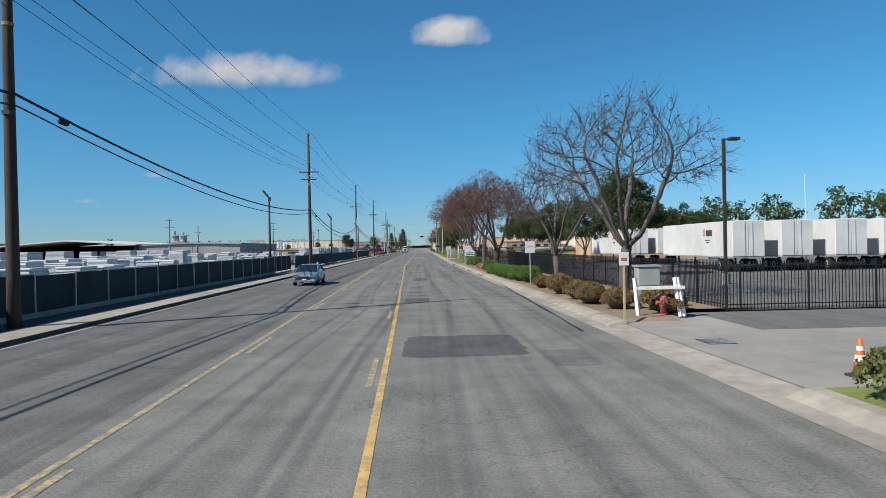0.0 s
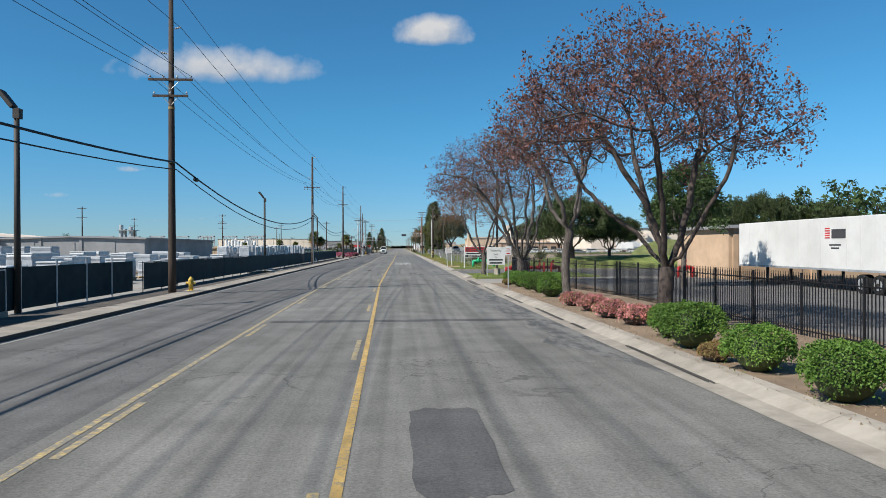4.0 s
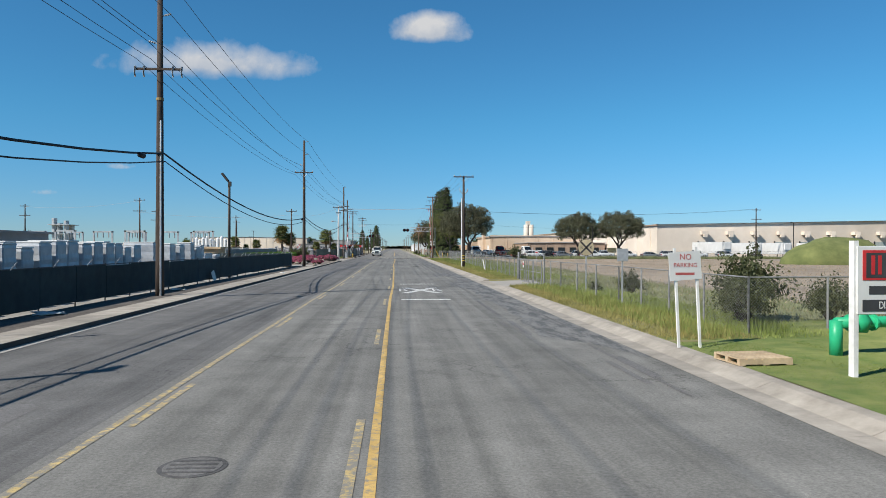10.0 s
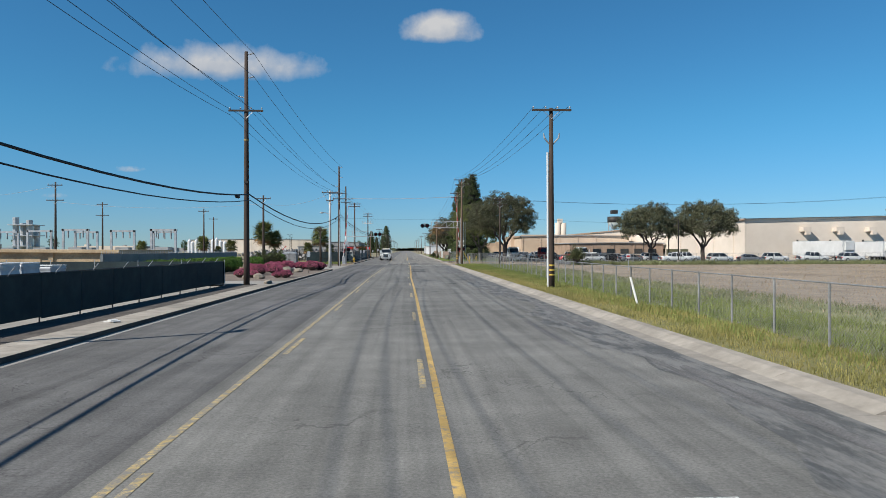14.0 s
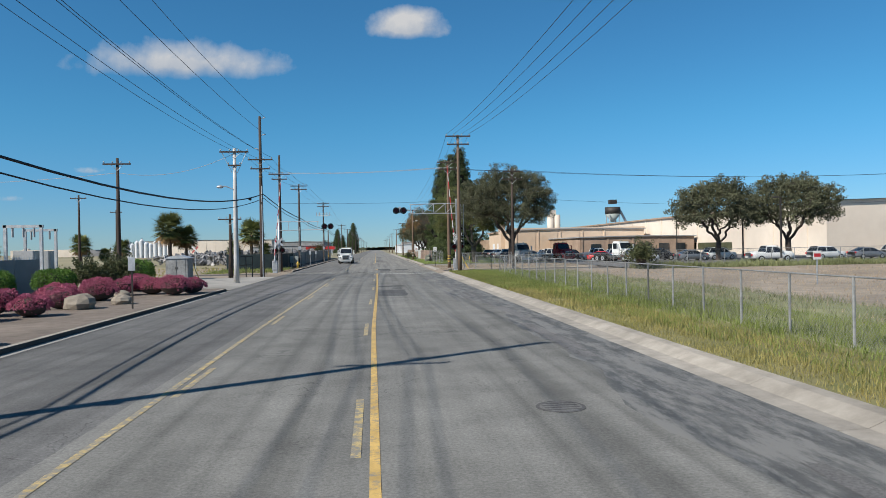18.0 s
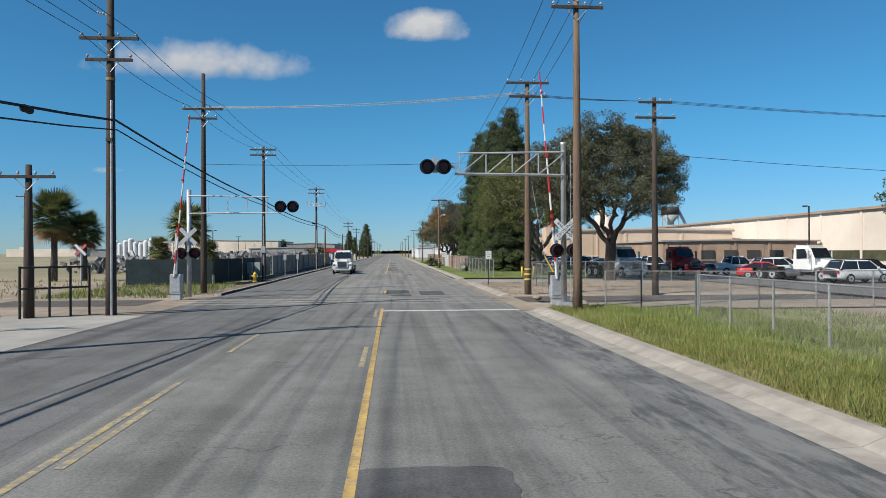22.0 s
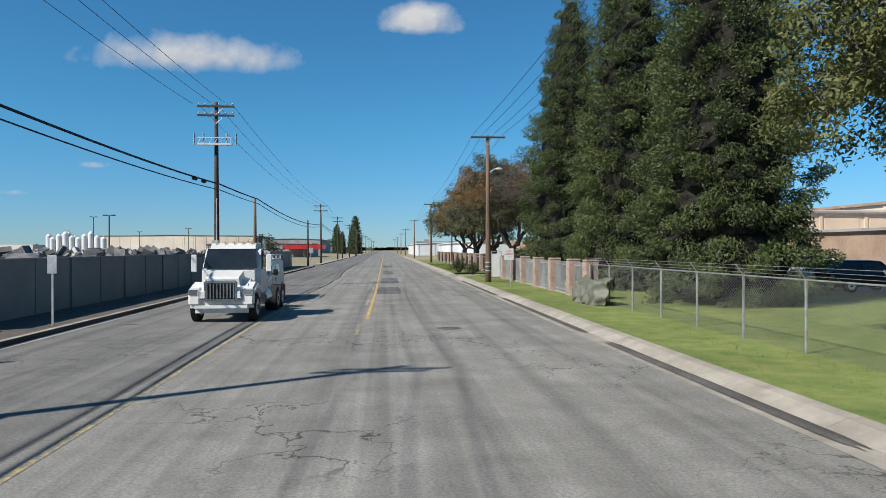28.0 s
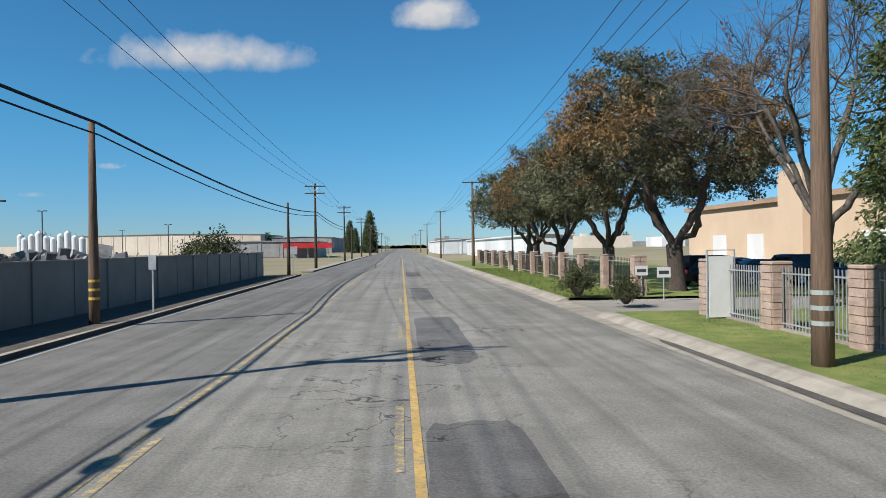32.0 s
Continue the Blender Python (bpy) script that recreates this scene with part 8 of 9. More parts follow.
def day_cab(label, paint, at, rz, group):
    t = thing("lorry_tractor", label, "lorry", group)
    narrowed(part("bonnet", Build().side([(-3.12, 0.6), (-3.1, 1.4), (-2.8, 1.6), (-1.5, 1.86), (-1.5, 0.6)], -0.98, 0.98), paint, t, bevel=0.28, seg=5), 0.9, 1.9, 0.26)
    part("cab", Build().side([(-1.55, 0.75), (-1.55, 1.8), (-1.15, 2.7), (-0.9, 2.82), (0.35, 2.85), (0.4, 0.75)], -1.1, 1.1), paint, t, bevel=0.2, seg=5)
    narrowed(t.children[-1], 1.6, 2.85, 0.09)
    part("bumper", Build().box((-1.1, -3.08, 0.34), (1.1, -2.6, 0.8)), paint, t, bevel=0.18, seg=4)
    part("grille_surround", Build().box((-0.58, -3.12, 0.78), (0.58, -3.02, 1.5)), M_CHROME, t, bevel=0.04, seg=2)
    g_ = part("grille", Build().box((-0.5, -3.14, 0.85), (0.5, -3.1, 1.42)), M_BLACK, t, bevel=0.03)
    for i in range(9):
        part("grille_bar", Build().box((-0.47 + i * 0.115, -3.165, 0.88), (-0.43 + i * 0.115, -3.14, 1.39)), M_CHROME, g_)
    b = Build()
    b.v = [(-0.98, -1.55, 1.88), (0.98, -1.55, 1.88), (0.9, -1.19, 2.62), (-0.9, -1.19, 2.62)]
    b.v = [(x, y - 0.025, z) for x, y, z in b.v]
    b.f = [(0, 1, 2, 3)]
    part("windscreen", b, M_GLASS, t)
    for s in (-1, 1):
        part("side_window", Build().side([(-1.15, 1.85), (-0.85, 2.55), (-0.1, 2.55), (-0.1, 1.8)], s * 1.1, s * 1.115), M_GLASS, t)
        fd = part("fender", Build().side([(-3.05, 0.6), (-3.0, 1.2), (-2.3, 1.42), (-1.55, 1.3), (-1.5, 0.95), (-1.75, 1.0), (-2.3, 1.12), (-2.85, 0.95), (-2.9, 0.6)], s * 0.7, s * 1.15), paint, t, bevel=0.16, seg=3)
        part("headlight", Build().box((s * 0.95 - 0.17, -3.06, 0.98), (s * 0.95 + 0.17, -2.9, 1.18)), M_CHROME, fd, bevel=0.03)
        mr_ = part("mirror", Build().box((s * 1.38 - 0.1, -1.35, 1.75), (s * 1.38 + 0.1, -1.28, 2.4)), paint, t, bevel=0.02)
        part("mirror_arm", Build().tube([(s * 1.1, -1.3, 2.35), (s * 1.38, -1.32, 2.35)], 0.02, 5), M_BLACK, mr_)
        part("fuel_tank", Build().tube([(s * 0.85, -0.4, 0.72), (s * 0.85, 0.9, 0.72)], 0.3, 14), M_CHROME, t)
        wheel(t, s * 1.0, -2.3, 0.5, 0.28)
        for y in (2.1, 3.35):
            wheel(t, s * 0.95, y, 0.5, 0.5)
        part("mud_flap", Build().box((s * 0.95 - 0.28, 4.0, 0.3), (s * 0.95 + 0.28, 4.02, 1.0)), M_BLACK, t)
    for i in range(5):
        part("roof_lamp", Build().box((-0.7 + i * 0.33, -1.0, 2.83), (-0.62 + i * 0.33, -0.92, 2.9)), M_YELP, t)
    part("frame_rail", Build().box((-0.45, -2.8, 0.7), (0.45, 4.0, 0.95)), M_BLACK, t)
    part("fifth_wheel", Build().box((-0.45, 2.2, 0.95), (0.45, 3.2, 1.12)), M_DARKSTEEL, t, bevel=0.04)
    part("exhaust", Build().tube([(0.9, 0.55, 0.8), (0.9, 0.55, 3.0)], 0.08, 8), M_CHROME, t)
    t.matrix_basis = pose(*at, 0, 0, rz)
    return t


DC = day_cab("white day-cab lorry tractor without a trailer", M_WHITEM, (-7.35, 318.4, 0), 0, "road traffic")
for x, y, rz, lb in ((31.5, 286, 20, "white lorry tractor parked by the railway"), (19.6, 296.0, 12, "white lorry tractor parked behind an oak")):
    q = copy_thing(DC, pose(x, y, 0.165, 0, 0, rz))
    q["label"], q["group"] = lb, "parked lorries"
day_cab("red lorry tractor parked behind a fence", M_RED, (27.0, 300.3, 0.165), 12, "parked lorries")

van = thing("van", "white work van with a ladder rack", "van", "road traffic")
narrowed(part("body", Build().side([(-2.5, 0.42), (-2.62, 0.62), (-2.6, 1.12), (-2.48, 1.2), (-1.78, 1.33), (-1.02, 1.93), (-0.75, 2.05), (0.5, 2.11), (2.7, 2.1), (2.84, 1.9), (2.85, 0.42)], -1.0, 1.0), M_WHITEM, van, bevel=0.09, seg=3), 1.2, 2.1, 0.14)
b = Build()
b.v = [(-0.87, -1.74, 1.385), (0.87, -1.74, 1.385), (0.77, -1.09, 1.9), (-0.77, -1.09, 1.9)]
b.v = [(x, y - 0.03, z + 0.02) for x, y, z in b.v]
b.f = [(0, 1, 2, 3)]
ws = part("windscreen", b, M_GLASS, van)
for x in (-0.45, 0.3):
    part("wiper", Build().tube([(x, -1.8, 1.42), (x + 0.5, -1.66, 1.55)], 0.012, 4), M_BLACK, ws)
part("cowl", Build().box((-0.88, -1.86, 1.3), (0.88, -1.76, 1.37)), M_BLACK, van)
gr = part("grille", Build().box((-0.6, -2.66, 0.74), (0.6, -2.58, 1.12)), M_BLACK, van, bevel=0.02)
for z in (0.8, 0.93, 1.06):
    part("grille_bar", Build().box((-0.58, -2.69, z - 0.03), (0.58, -2.65, z + 0.03)), M_DARKSTEEL, gr, bevel=0.01)
part("badge", Build().ball((0, -2.69, 0.93), (0.13, 0.02, 0.055), 14, 6), paints[1], gr, smooth=True)
part("bumper", Build().box((-1.0, -2.78, 0.36), (1.0, -2.5, 0.66)), M_BUMP, van, bevel=0.05, seg=2)
part("air_dam", Build().box((-0.85, -2.66, 0.24), (0.85, -2.5, 0.37)), M_BLACK, van)
part("number_plate", Build().box((-0.16, -2.8, 0.44), (0.16, -2.78, 0.58)), M_WHITEM, van)
for s in (-1, 1):
    hl = part("headlight", Build().box((s * 0.79 - 0.17, -2.64, 0.88), (s * 0.79 + 0.17, -2.5, 1.12)), M_CHROME, van, bevel=0.02)
    part("indicator", Build().box((s * 0.79 - 0.17, -2.635, 0.76), (s * 0.79 + 0.17, -2.5, 0.87)), M_CHROME, hl)
    mr_ = part("mirror", Build().box((s * 1.16 - 0.11, -1.5, 1.32), (s * 1.16 + 0.11, -1.4, 1.62)), M_BLACK, van, bevel=0.03)
    part("mirror_arm", Build().tube([(s * 0.93, -1.4, 1.4), (s * 1.12, -1.44, 1.42)], 0.03, 5), M_BLACK, mr_)
    w_ = part("side_window", Build().side([(-1.5, 1.36), (-1.02, 1.82), (-0.3, 1.85), (-0.3, 1.34)], s * 1.0, s * 1.014), M_GLASS, van)
    narrowed(w_, 1.2, 2.1, 0.14)
    if s > 0:
        narrowed(part("rear_side_window", Build().side([(0.0, 1.38), (0.0, 1.84), (1.1, 1.84), (1.1, 1.38)], 1.0, 1.014), M_GLASS, van), 1.2, 2.1, 0.14)
        part("door_gap", Build().box((0.998, -0.24, 0.5), (1.006, -0.22, 1.2)), M_BLACK, van)
        part("door_gap", Build().box((0.998, -1.42, 0.5), (1.006, -1.4, 1.2)), M_BLACK, van)
    part("door_handle", Build().box((s * 1.0 - 0.02, -0.5, 1.08), (s * 1.0 + 0.02, -0.34, 1.13)), M_BLACK, van)
    part("wheel_arch", Build().side([(-2.17, 0.42), (-2.08, 0.72), (-1.7, 0.86), (-1.32, 0.72), (-1.23, 0.42)], s * 0.985, s * 1.008), M_BLACK, van)
    part("wheel_arch", Build().side([(1.33, 0.42), (1.42, 0.72), (1.8, 0.86), (2.18, 0.72), (2.27, 0.42)], s * 0.985, s * 1.008), M_BLACK, van)
    for y in (-1.7, 1.8):
        wheel(van, s * 0.9, y, 0.37, 0.24)
rk = part("ladder_rack", Build().box((-0.85, -0.5, 2.28), (-0.8, 2.5, 2.33)).box((0.8, -0.5, 2.28), (0.85, 2.5, 2.33)), M_STEEL, van)
for y in (-0.4, 0.9, 2.3):
    part("rack_bar", Build().tube([(-0.9, y, 2.3), (0.9, y, 2.3)], 0.025, 6), M_STEEL, rk)
    for s in (-0.82, 0.82):
        part("rack_foot", Build().box((s - 0.03, y - 0.03, 2.05), (s + 0.03, y + 0.03, 2.3)), M_STEEL, rk)
ld = part("ladder", Build().box((-0.5, -0.9, 2.34), (-0.45, 2.6, 2.42)).box((-0.1, -0.9, 2.34), (-0.05, 2.6, 2.42)), M_STEEL, van)
for i in range(10):
    part("rung", Build().tube([(-0.48, -0.7 + i * 0.34, 2.38), (-0.08, -0.7 + i * 0.34, 2.38)], 0.015, 5), M_STEEL, ld)
van.matrix_basis = pose(-8.1, 326.3, 0)


def trailer(label, at, rz, logo=False):
    t = thing("box_trailer", label, "trailer", "box trailers")
    part("box", Build().box((-1.28, -7.6, 1.15), (1.28, 7.6, 4.05)), M_TRAILER, t, bevel=0.03)
    for i in range(14):
        for s in (1,):
            part("side_post", Build().box((s * 1.285 - 0.004, -7.3 + i * 1.12, 1.25), (s * 1.285 + 0.008, -7.25 + i * 1.12, 3.98)), M_TRAILER, t)
    part("side_rail", Build().box((-1.3, -7.6, 1.12), (1.3, 7.6, 1.24)), M_STEEL, t)
    for s in (-1, 1):
        part("rear_door", Build().box((s * 0.64 - 0.6, 7.6, 1.25), (s * 0.64 + 0.6, 7.64, 3.98)), M_TRAILER, t)
        part("lock_rod", Build().tube([(s * 0.3, 7.67, 1.25), (s * 0.3, 7.67, 3.95)], 0.02, 5), M_STEEL, t)
        part("landing_leg", Build().box((s * 0.8 - 0.07, -4.8, 0.05), (s * 0.8 + 0.07, -4.66, 1.15)), M_DARKSTEEL, t)
        for y in (5.0, 6.25):
            wheel(t, s * 0.95, y, 0.5, 0.5)
    part("reefer_unit", Build().box((-0.9, -7.95, 2.2), (0.9, -7.6, 3.85)), M_WHITEM, t, bevel=0.05)
    part("tail_frame", Build().box((-1.15, 7.3, 0.5), (1.15, 7.45, 0.62)), M_DARKSTEEL, t)
    if logo:
        for s in (1,):
            for i in range(5):
                part("logo_stripe", Build().box((s * 1.29, 2.1, 2.9 + i * 0.13), (s * 1.295, 2.55, 2.97 + i * 0.13)), M_RED, t)
            part("logo_block", Build().box((s * 1.29, 2.7, 2.9), (s * 1.297, 3.9, 3.4)), M_BAR, t)
            part("logo_line", Build().box((s * 1.29, 2.5, 2.5), (s * 1.295, 3.5, 2.58)).box((s * 1.29, 2.65, 2.32), (s * 1.295, 3.35, 2.4)), M_BAR, t)
    t.matrix_basis = pose(*at, 0, 0, rz)
    return t


TRL = trailer("white box trailer with a dark logo", (25.6, 60.0, 0.1), 180, True)
for i in range(1, 9):
    copy_thing(TRL, pose(25.6 + 4.1 * i, 60.0 + 0.4 * (i % 2), 0.1, 0, 0, 180))
for i in range(2):
    copy_thing(TRL, pose(24.3 + 3.6 * i, 83.4, 0.1, 0, 0, 180))
for x in (82, 90, 98, 112, 120):
    q = copy_thing(TRL, pose(x, 288, 0.1 if x < 90 else -0.06, 0, 0, 4))
    q["label"] = "white box trailer at a loading dock"

# ---- storage yard ----
WRAPS = []
for i, (h, lb) in enumerate(((1.15, "pallet stack wrapped in white film"), (1.9, "tall pallet stack wrapped in white film"), (2.6, "two pallet stacks wrapped in white film"))):
    t = thing("wrapped_pallet", lb, "pallet stack", "wrapped pallets", (-19, 50 + i * 2, 0.03))
    lb_ = Build()
    rl = random.Random(31 + i)
    zs = [0.15 + (h - 0.15) * k / (6 + 3 * i) for k in range(7 + 3 * i)]
    for k, zz in enumerate(zs):
        ex, ey, cx, cy = rl.uniform(0.55, 0.59), rl.uniform(0.49, 0.53), rl.uniform(-0.012, 0.012), rl.uniform(-0.012, 0.012)
        if k == len(zs) - 1:
            ex, ey = ex - 0.05, ey - 0.05
        lb_.v += [(cx + sx * (ex - kx), cy + sy * (ey - ky), zz) for sx, sy, kx, ky in ((-1, -1, 0.05, 0), (1, -1, 0.05, 0), (1, -1, 0, 0.05), (1, 1, 0, 0.05), (1, 1, 0.05, 0), (-1, 1, 0.05, 0), (-1, 1, 0, 0.05), (-1, -1, 0, 0.05))]
        if k:
            lb_.f += [(8 * k - 8 + j, 8 * k - 8 + (j + 1) % 8, 8 * k + (j + 1) % 8, 8 * k + j) for j in range(8)]
    lb_.f += [tuple(range(8 * len(zs) - 8, 8 * len(zs))), tuple(reversed(range(8)))]
    part("load", lb_, M_WRAP, t)
    part("top_sheet", Build().box((-0.56, -0.5, h - 0.06), (0.56, 0.5, h + 0.012)), M_WHITEM, t, bevel=0.02)
    pb = Build().box((-0.62, -0.55, 0.1), (0.62, 0.55, 0.14))
    for s in (-0.55, -0.05, 0.45):
        pb.box((s, -0.55, 0), (s + 0.1, 0.55, 0.1))
    part("pallet", pb, M_PALLET, t)
    WRAPS.append(t)
r = random.Random(77)
for y in np.arange(20, 128, 2.75):
    for row in range(3):
        if r.random() < 0.12:
            continue
        copy_thing(WRAPS[(0, 1, 1)[row]], pose(-22.5 - row * 4.6 + r.uniform(-0.3, 0.3), float(y), 0.03, 0, 0, r.uniform(-4, 4)) @ Matrix.Diagonal((r.uniform(1.2, 1.8), r.uniform(1.9, 2.45), r.uniform(0.95, 1.2) if row else r.uniform(1.2, 1.6), 1)))
for y in np.arange(129, 175, 1.5):
    for row in range(2):
        if r.random() < 0.08:
            continue
        copy_thing(WRAPS[2], pose(-19.6 - row * 2.6 + r.uniform(-0.15, 0.15), float(y), 0.03, 0, 0, r.uniform(-3, 3)) @ Matrix.Diagonal((1.05, 1.08, r.uniform(0.98, 1.14), 1)))
for y in np.arange(177, 197, 2.6):
    copy_thing(WRAPS[1], pose(-23.5 + r.uniform(-0.6, 0.6), float(y), 0.03, 0, 0, r.uniform(-4, 4)) @ Matrix.Diagonal((1.5, 1.7, r.uniform(0.85, 1.0), 1)))
for i in range(34):
    x, y = -46 - r.uniform(0, 26), 60 + i * 4.6
    copy_thing(WRAPS[2], pose(x, y, 0.03, 0, 0, r.uniform(-4, 4)) @ Matrix.Diagonal((2.4, 2.4, 1.1, 1)))


def shed(name, label, x0, y0, x1, y1, h, wall_m, roof_m, open_front=False, ridge=0.8):
    t = thing(name, label, "building", "yard buildings")
    part("back_wall", Build().box((x0, y1 - 0.2, 0), (x1, y1, h)), wall_m, t)
    for x in (x0, x1 - 0.2):
        part("side_wall", Build().box((x, y0, 0), (x + 0.2, y1 - 0.2, h)), wall_m, t)
    if not open_front:
        part("front_wall", Build().box((x0 + 0.2, y0, 0), (x1 - 0.2, y0 + 0.2, h)), wall_m, t)
        n = int((x1 - x0) / 6)
        for i in range(n):
            w = part("bay_panel", Build().box((x0 + 1 + i * 6, y0 - 0.06, 0.2), (x0 + 5.6 + i * 6, y0, h - 0.6)), wall_m, t)
            part("pilaster", Build().box((x0 + 0.3 + i * 6, y0 - 0.14, 0), (x0 + 0.7 + i * 6, y0, h)), wall_m, t)
    mx = (x0 + x1) / 2
    b = Build()
    b.v = [(x0 - 0.4, y0 - 0.4, h), (mx, y0 - 0.4, h + ridge), (x1 + 0.4, y0 - 0.4, h), (x0 - 0.4, y1 + 0.4, h), (mx, y1 + 0.4, h + ridge), (x1 + 0.4, y1 + 0.4, h)]
    b.v += [(a, c, d - 0.25) for a, c, d in b.v]
    b.f = [(0, 1, 4, 3), (1, 2, 5, 4), (6, 9, 10, 7), (7, 10, 11, 8), (0, 6, 7, 1), (1, 7, 8, 2), (3, 4, 10, 9), (4, 5, 11, 10), (0, 3, 9, 6), (2, 8, 11, 5)]
    part("roof", b, roof_m, t)
    return t


shed("open_shed", "open-fronted dark steel storage shed", -92, 150, -62, 180, 4.4, M_DARKSTEEL, M_BEIGE, True, 1.1)
shed("long_shed", "long grey steel shed across the yard", -62, 152, -40, 190, 4.2, M_ROOF, M_ROOF, False, 0.3)
shed("long_shed", "long grey steel shed across the yard", -150, 160, -98, 190, 5.2, M_ROOF, M_ROOF, False, 0.4)
shed("wooden_shed", "long low wooden stall with planks", -58, 215, -28, 228, 2.6, M_PALLET, M_PALLET, False, 0.1)
shed("far_factory", "distant beige factory with a flat roof", -170, 690, -76, 760, 10.5, M_BEIGE, M_ROOF, False, 0.5)
shed("far_factory", "distant grey factory beside the road", -72, 700, -40, 780, 8.5, M_ROOF, M_ROOF, False, 0.5)
shed("far_store", "distant grey roofed store with a red awning", -60, 520, -26, 545, 4.5, M_ROOF, M_ROOF, False, 0.4)
t = thing("awning", "bright red shop awning far down the road", "awning", at=(0, 0, 0))
part("canopy", Build().box((-34, 512, 2.6), (-21, 519.5, 4.0)), M_RED, t)
for x in (-33, -27.5, -22):
    part("post", Build().tube([(x, 513, 0), (x, 513, 2.6)], 0.1, 6), M_STEEL, t)
SILO = thing("silo", "tall white steel silo in a far cluster", "silo", "silos", (-131, 566, 0))
part("body", Build().tube([(0, 0, 0), (0, 0, 12.5)], 1.9, 20), M_SILO, SILO)
part("dome", Build().tube([(0, 0, 12.5), (0, 0, 13.4), (0, 0, 13.8)], [1.9, 1.0, 0.3], 20), M_SILO, SILO)
part("vent", Build().tube([(0, 0, 13.6), (0, 0, 14.6)], 0.3, 8), M_STEEL, SILO)
for i in range(12):
    copy_thing(SILO, pose(-128.6 + (i % 9) * 2.35 + (i // 9) * 1.2, 564 + (i // 9) * 5, 0, 0, 0, i * 40) @ Matrix.Diagonal((1, 1, (0.86, 1.0, 1.1, 0.92)[i % 4], 1)))
for o in SILO.children:
    o.data.transform(Matrix.Diagonal((0.56, 0.56, 0.64, 1)))
# substation steelwork beyond the yard
t = thing("substation", "grey steel substation gantries across the yard", "substation")
r = random.Random(6)
for i in range(10):
    x, y = -110 + i * 6, 300 + (i % 3) * 9
    g_ = part("gantry", Build().box((x - 0.2, y - 0.2, 0), (x + 0.2, y + 0.2, 7)).box((x + 4.8, y - 0.2, 0), (x + 5.2, y + 0.2, 7)).box((x - 0.3, y - 0.2, 6.6), (x + 5.3, y + 0.2, 7)), M_STEEL, t)
    for k in range(3):
        part("bushing", Build().tube([(x + 1 + k * 1.5, y, 5.2), (x + 1 + k * 1.5, y, 6.6)], 0.16, 7), M_INSUL, g_)
    part("transformer", Build().box((x, y + 2, 0), (x + 3, y + 4, 3.2)), M_INSUL, t)
tw = thing("process_tower", "grey process tower with pipes far off", "tower", at=(-150, 420, 0))
for i in range(4):
    part("column", Build().tube([((i % 2) * 5, (i // 2) * 5, 0), ((i % 2) * 5, (i // 2) * 5, 15 - i)], 1.1, 10), M_STEEL, tw)
for z in (4, 8, 12):
    part("deck", Build().box((-2, -2, z), (7, 7, z + 0.3)), M_STEEL, tw)
# heaps of scrap behind the grey wall
g = np.random.default_rng(9)
for k, (x0, x1, y0, y1, n) in enumerate(((-30, -17, 318, 372, 2200), (-44, -30, 325, 400, 1200))):
    b = Build()
    for i in range(n):
        x, y = g.uniform(x0, x1), g.uniform(y0, y1)
        z = g.uniform(0.2, 2.5) * (0.75 + 0.25 * math.sin(y * 0.3))
        s = g.uniform(0.15, 0.6)
        b.box((-s, -s * 0.6, -s * 0.4), (s, s * 0.6, s * 0.4), pose(x, y, z, *[float(a) for a in g.uniform(0, 360, 3)]))
    solid("scrap_heap", b, mat("scrap_metal_%d" % k, (0.3, 0.29, 0.28), (0.07, 0.07, 0.075), rough=0.6, metal=0.3, scale=0.9, vary=0.6), "heap of crushed grey scrap metal", "scrap", kind="stuff")

# ---- warehouse and offices on the right ----
wh = thing("warehouse", "long beige warehouse with loading docks", "building", "warehouses")
part("side_wall", Build().box((72, 300, 0), (72.4, 470, 9.2)), M_BEIGE, wh)
part("front_wall", Build().prism([(72.4, 0), (240, 0), (240, 9.0), (150, 10.8), (72.4, 9.2)], -300.4, -300.0), M_BEIGE, wh).matrix_basis = pose(0, 0, 0, 90, 0, 0)
part("roof", Build().quad((71.6, 299.4, 9.25), (150, 299.4, 10.85), (150, 470, 10.85), (71.6, 470, 9.25)).quad((150, 299.4, 10.85), (240, 299.4, 9.05), (240, 470, 9.05), (150, 470, 10.85)), M_ROOF, wh)
part("eave_trim", Build().box((71.55, 299.5, 8.9), (72.0, 470, 9.3)), M_BROWNB, wh)
for i in range(11):
    x = 84 + i * 7.5
    d = part("dock_door", Build().box((x, 299.86, 1.2), (x + 3, 300.0, 4.4)), M_GREYG, wh)
    part("dock_seal", Build().box((x - 0.25, 299.7, 1.1), (x, 300, 4.6)), M_BLACK, d)
    part("hood", Build().box((x + 0.4, 298.4, 6.4), (x + 2.2, 300, 7.4)), M_BEIGE, wh)
    part("duct", Build().box((x + 0.8, 298.0, 5.7), (x + 1.8, 298.8, 6.5)), M_BEIGE, wh)
part("window_band", Build().box((71.9, 330, 1.0), (71.99, 420, 2.6)), M_LOAK, wh, "dark hedge-like strip along the wall")
for i in range(16):
    part("pilaster", Build().box((71.82, 305 + i * 10, 0), (72.0, 305.5 + i * 10, 8.9)), M_BEIGE, wh)
of = shed("office", "low brown brick office with a flat roof", 44, 345, 71, 372, 4.4, M_BROWNB, M_ROOF, False, 0.15)
for i in range(6):
    w = part("window", Build().box((46.5 + i * 4, 344.75, 1.1), (48.8 + i * 4, 344.84, 2.7)), M_GLASS, of)
    part("sill", Build().box((46.4 + i * 4, 344.65, 1.0), (48.9 + i * 4, 344.84, 1.1)), M_BEIGE, w)
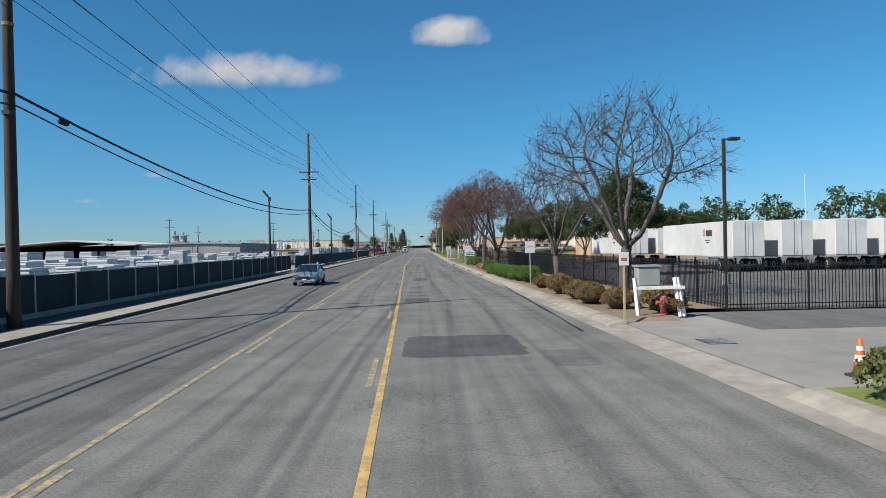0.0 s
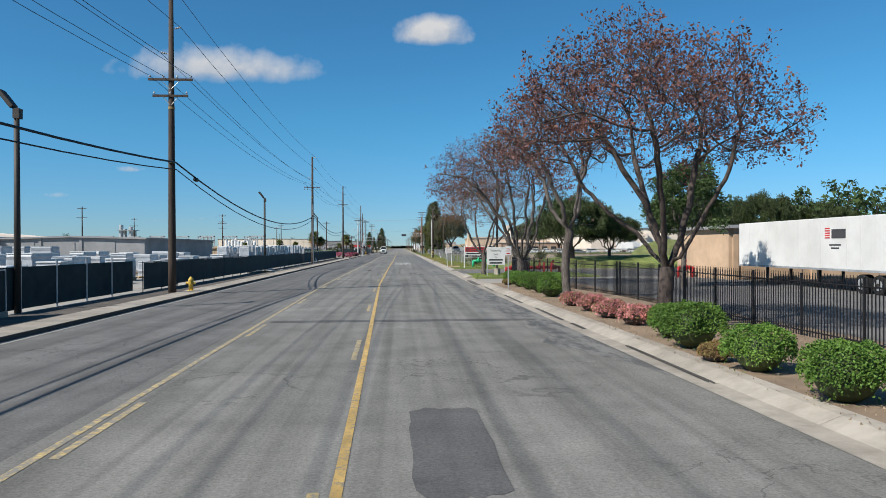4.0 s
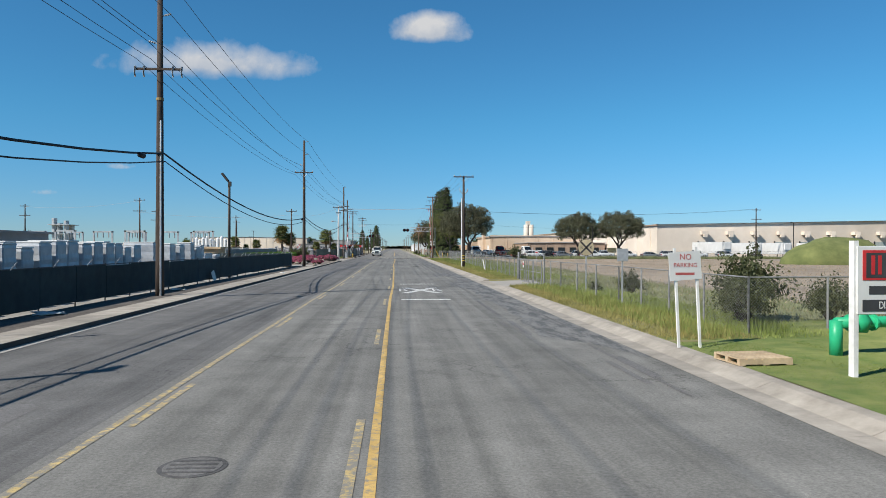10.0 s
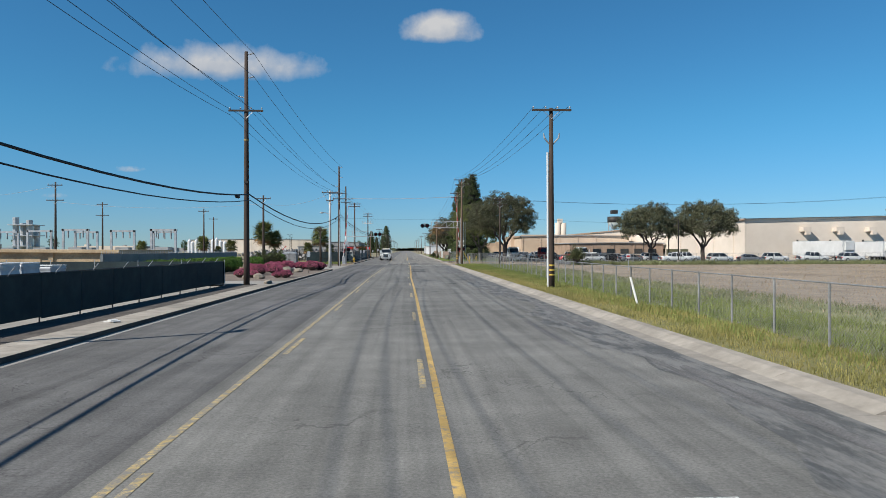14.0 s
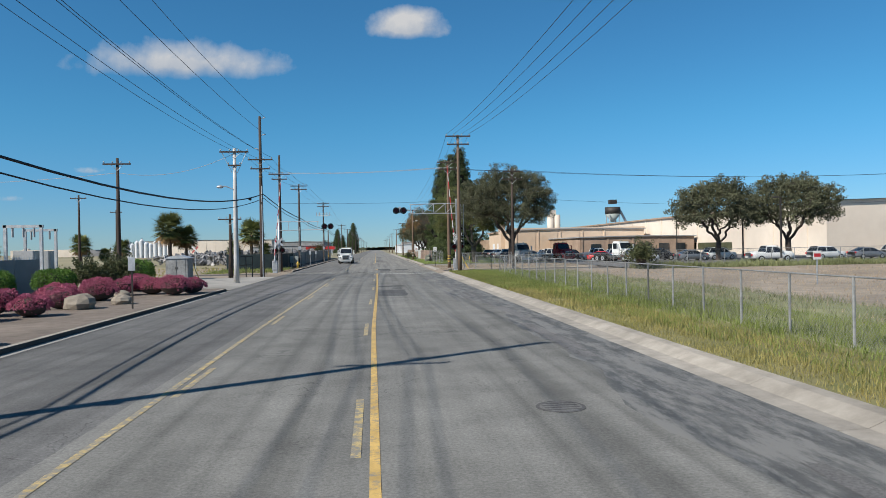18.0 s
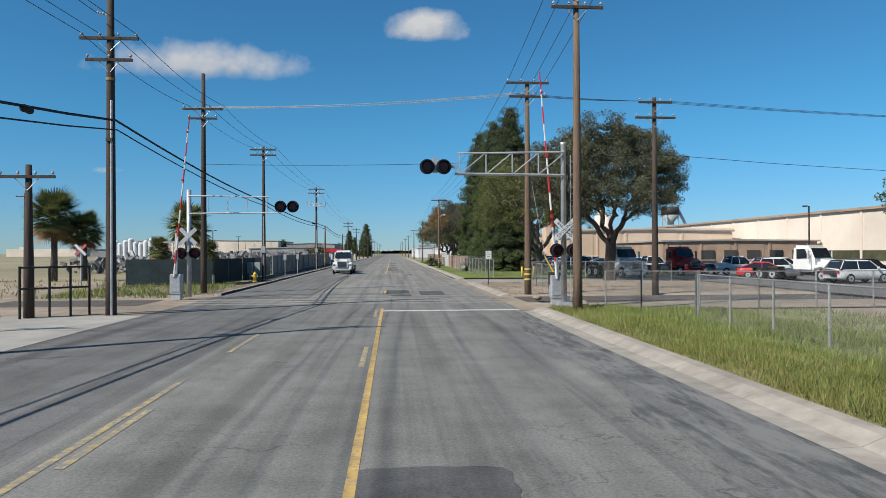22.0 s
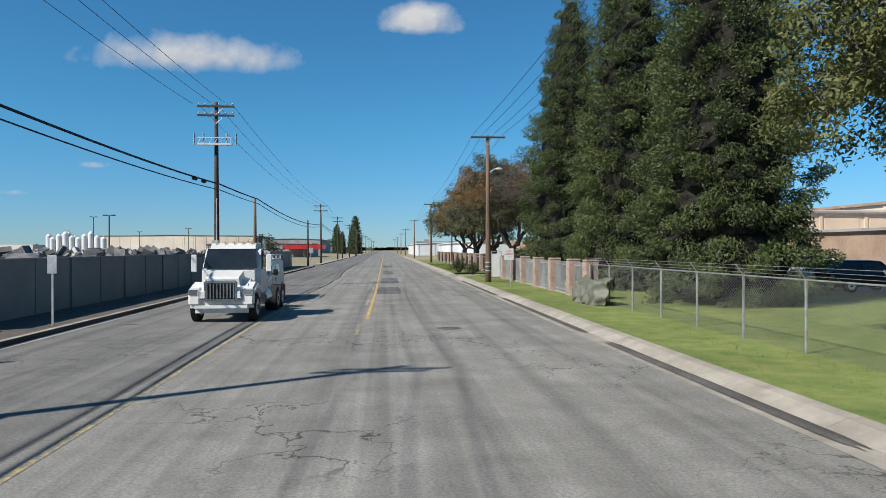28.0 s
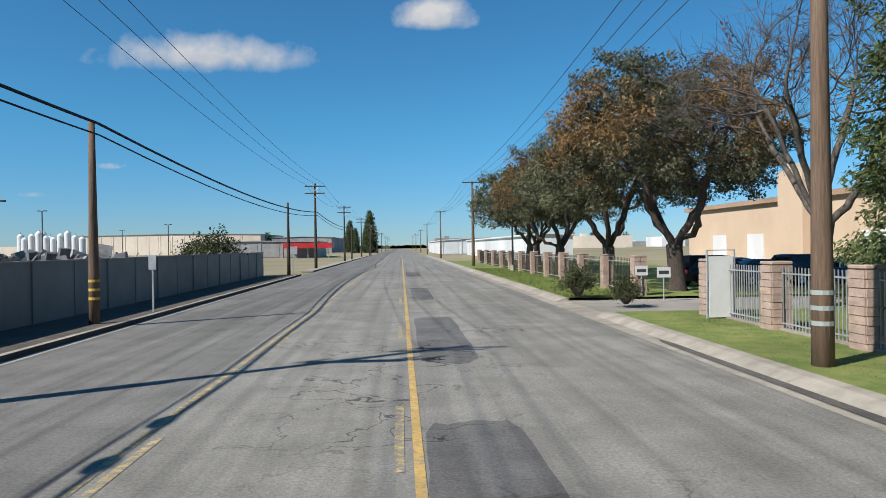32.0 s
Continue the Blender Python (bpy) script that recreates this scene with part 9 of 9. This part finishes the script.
pl = shed("factory", "long peach plant building behind oak trees", 34.5, 372, 70, 412, 6.9, M_PEACH, M_ROOF, False, 0.3)
part("stair_tower", Build().box((33.4, 385.5, 0), (34.6, 389.5, 9.2)), M_PEACH, pl)
part("eave_trim", Build().box((34.05, 371.6, 6.45), (34.4, 412.4, 6.95)), M_BROWNB, pl)
part("parapet", Build().box((34.4, 371.7, 6.9), (70.2, 371.9, 7.3)), M_PEACH, pl)
for y in (376, 394, 402):
    part("dock_door", Build().box((34.42, y, 0.3), (34.5, y + 3.2, 3.4)), M_SILO, pl)
shed("white_store", "long white steel store beside the oaks", 16.5, 430, 24, 520, 4.2, M_SILO, M_SILO, False, 0.3)
shed("white_store", "white steel store further down the road", 10.5, 545, 26, 640, 4.6, M_SILO, M_SILO, False, 0.4)
tk = thing("hopper_tank", "grey steel hopper tank on tall legs", "tank", at=(89.3, 450, 0))
for s in (-1.3, 1.3):
    for k in (-1.3, 1.3):
        part("leg", Build().tube([(s, k, 0), (s, k, 11)], 0.16, 6), M_STEEL, tk)
part("cone", Build().tube([(0, 0, 8.6), (0, 0, 11)], [0.4, 2.0], 16), M_GREYG, tk, smooth=True)
part("drum", Build().tube([(0, 0, 11), (0, 0, 13)], 2.0, 16), M_DARKSTEEL, tk, smooth=True)
part("top_house", Build().box((-0.9, -0.9, 14), (0.9, 0.9, 15.2)), M_DARKSTEEL, tk)
part("chute", Build().tube([(1.8, 0, 12.5), (4.2, 0, 7.5)], 0.35, 8), M_STEEL, tk)
tk.matrix_basis = tk.matrix_basis @ Matrix.Diagonal((1.45, 1.45, 1.3, 1))
sl = thing("concrete_silo", "two beige concrete silos joined together", "silo", "silos", (61.7, 434, 0))
for s in (-1.1, 1.1):
    part("shaft", Build().tube([(s, 0, 0), (s, 0, 9.6)], 1.15, 16), M_BEIGE, sl, smooth=True)
part("head_house", Build().box((-1.2, -1, 9.6), (0.6, 1, 10.8)), M_BEIGE, sl)
sl.matrix_basis = sl.matrix_basis @ Matrix.Diagonal((1.06, 1.06, 1.41, 1))
shed("block_building", "tan concrete block building by the lorry park", 23.5, 93.5, 40, 102.8, 4.15, M_TANB, M_ROOF, False, 0.1)
g = random.Random(3)
for i in range(40):
    sd_ = g.choice((-1, 1))
    x0 = sd_ * g.uniform(40, 420) - (30 if sd_ < 0 else 0)
    y0 = g.uniform(760, 1300)
    w, d, h = g.uniform(18, 60), g.uniform(15, 40), g.uniform(4, 8.5)
    b = Build().box((x0 - w / 2, y0, 0), (x0 + w / 2, y0 + d, h)).box((x0 - w / 3, y0 + 2, h), (x0 - w / 4, y0 + 6, h + 1.5))
    solid("far_building", b, g.choice((M_BEIGE, M_SILO, M_ROOF, M_TANB)), "far-off low industrial building on the skyline", "building", "skyline buildings")
for i in range(7):
    w = g.uniform(60, 160)
    x0 = -500 + i * 160
    b = Build()
    n = 60
    pts = [(x0 + w * 2 * k / n, 3.0 + 4 * abs(math.sin(k * 1.7 + i)) * g.uniform(0.4, 1)) for k in range(n + 1)]
    for k in range(n):
        b.quad((pts[k][0], 1400, -1), (pts[k + 1][0], 1400, -1), (pts[k + 1][0], 1400, pts[k + 1][1]), (pts[k][0], 1400, pts[k][1]))
    solid("backdrop_trees", b, M_FARGREEN, "hazy far line of trees on the horizon", "trees", kind="structure")
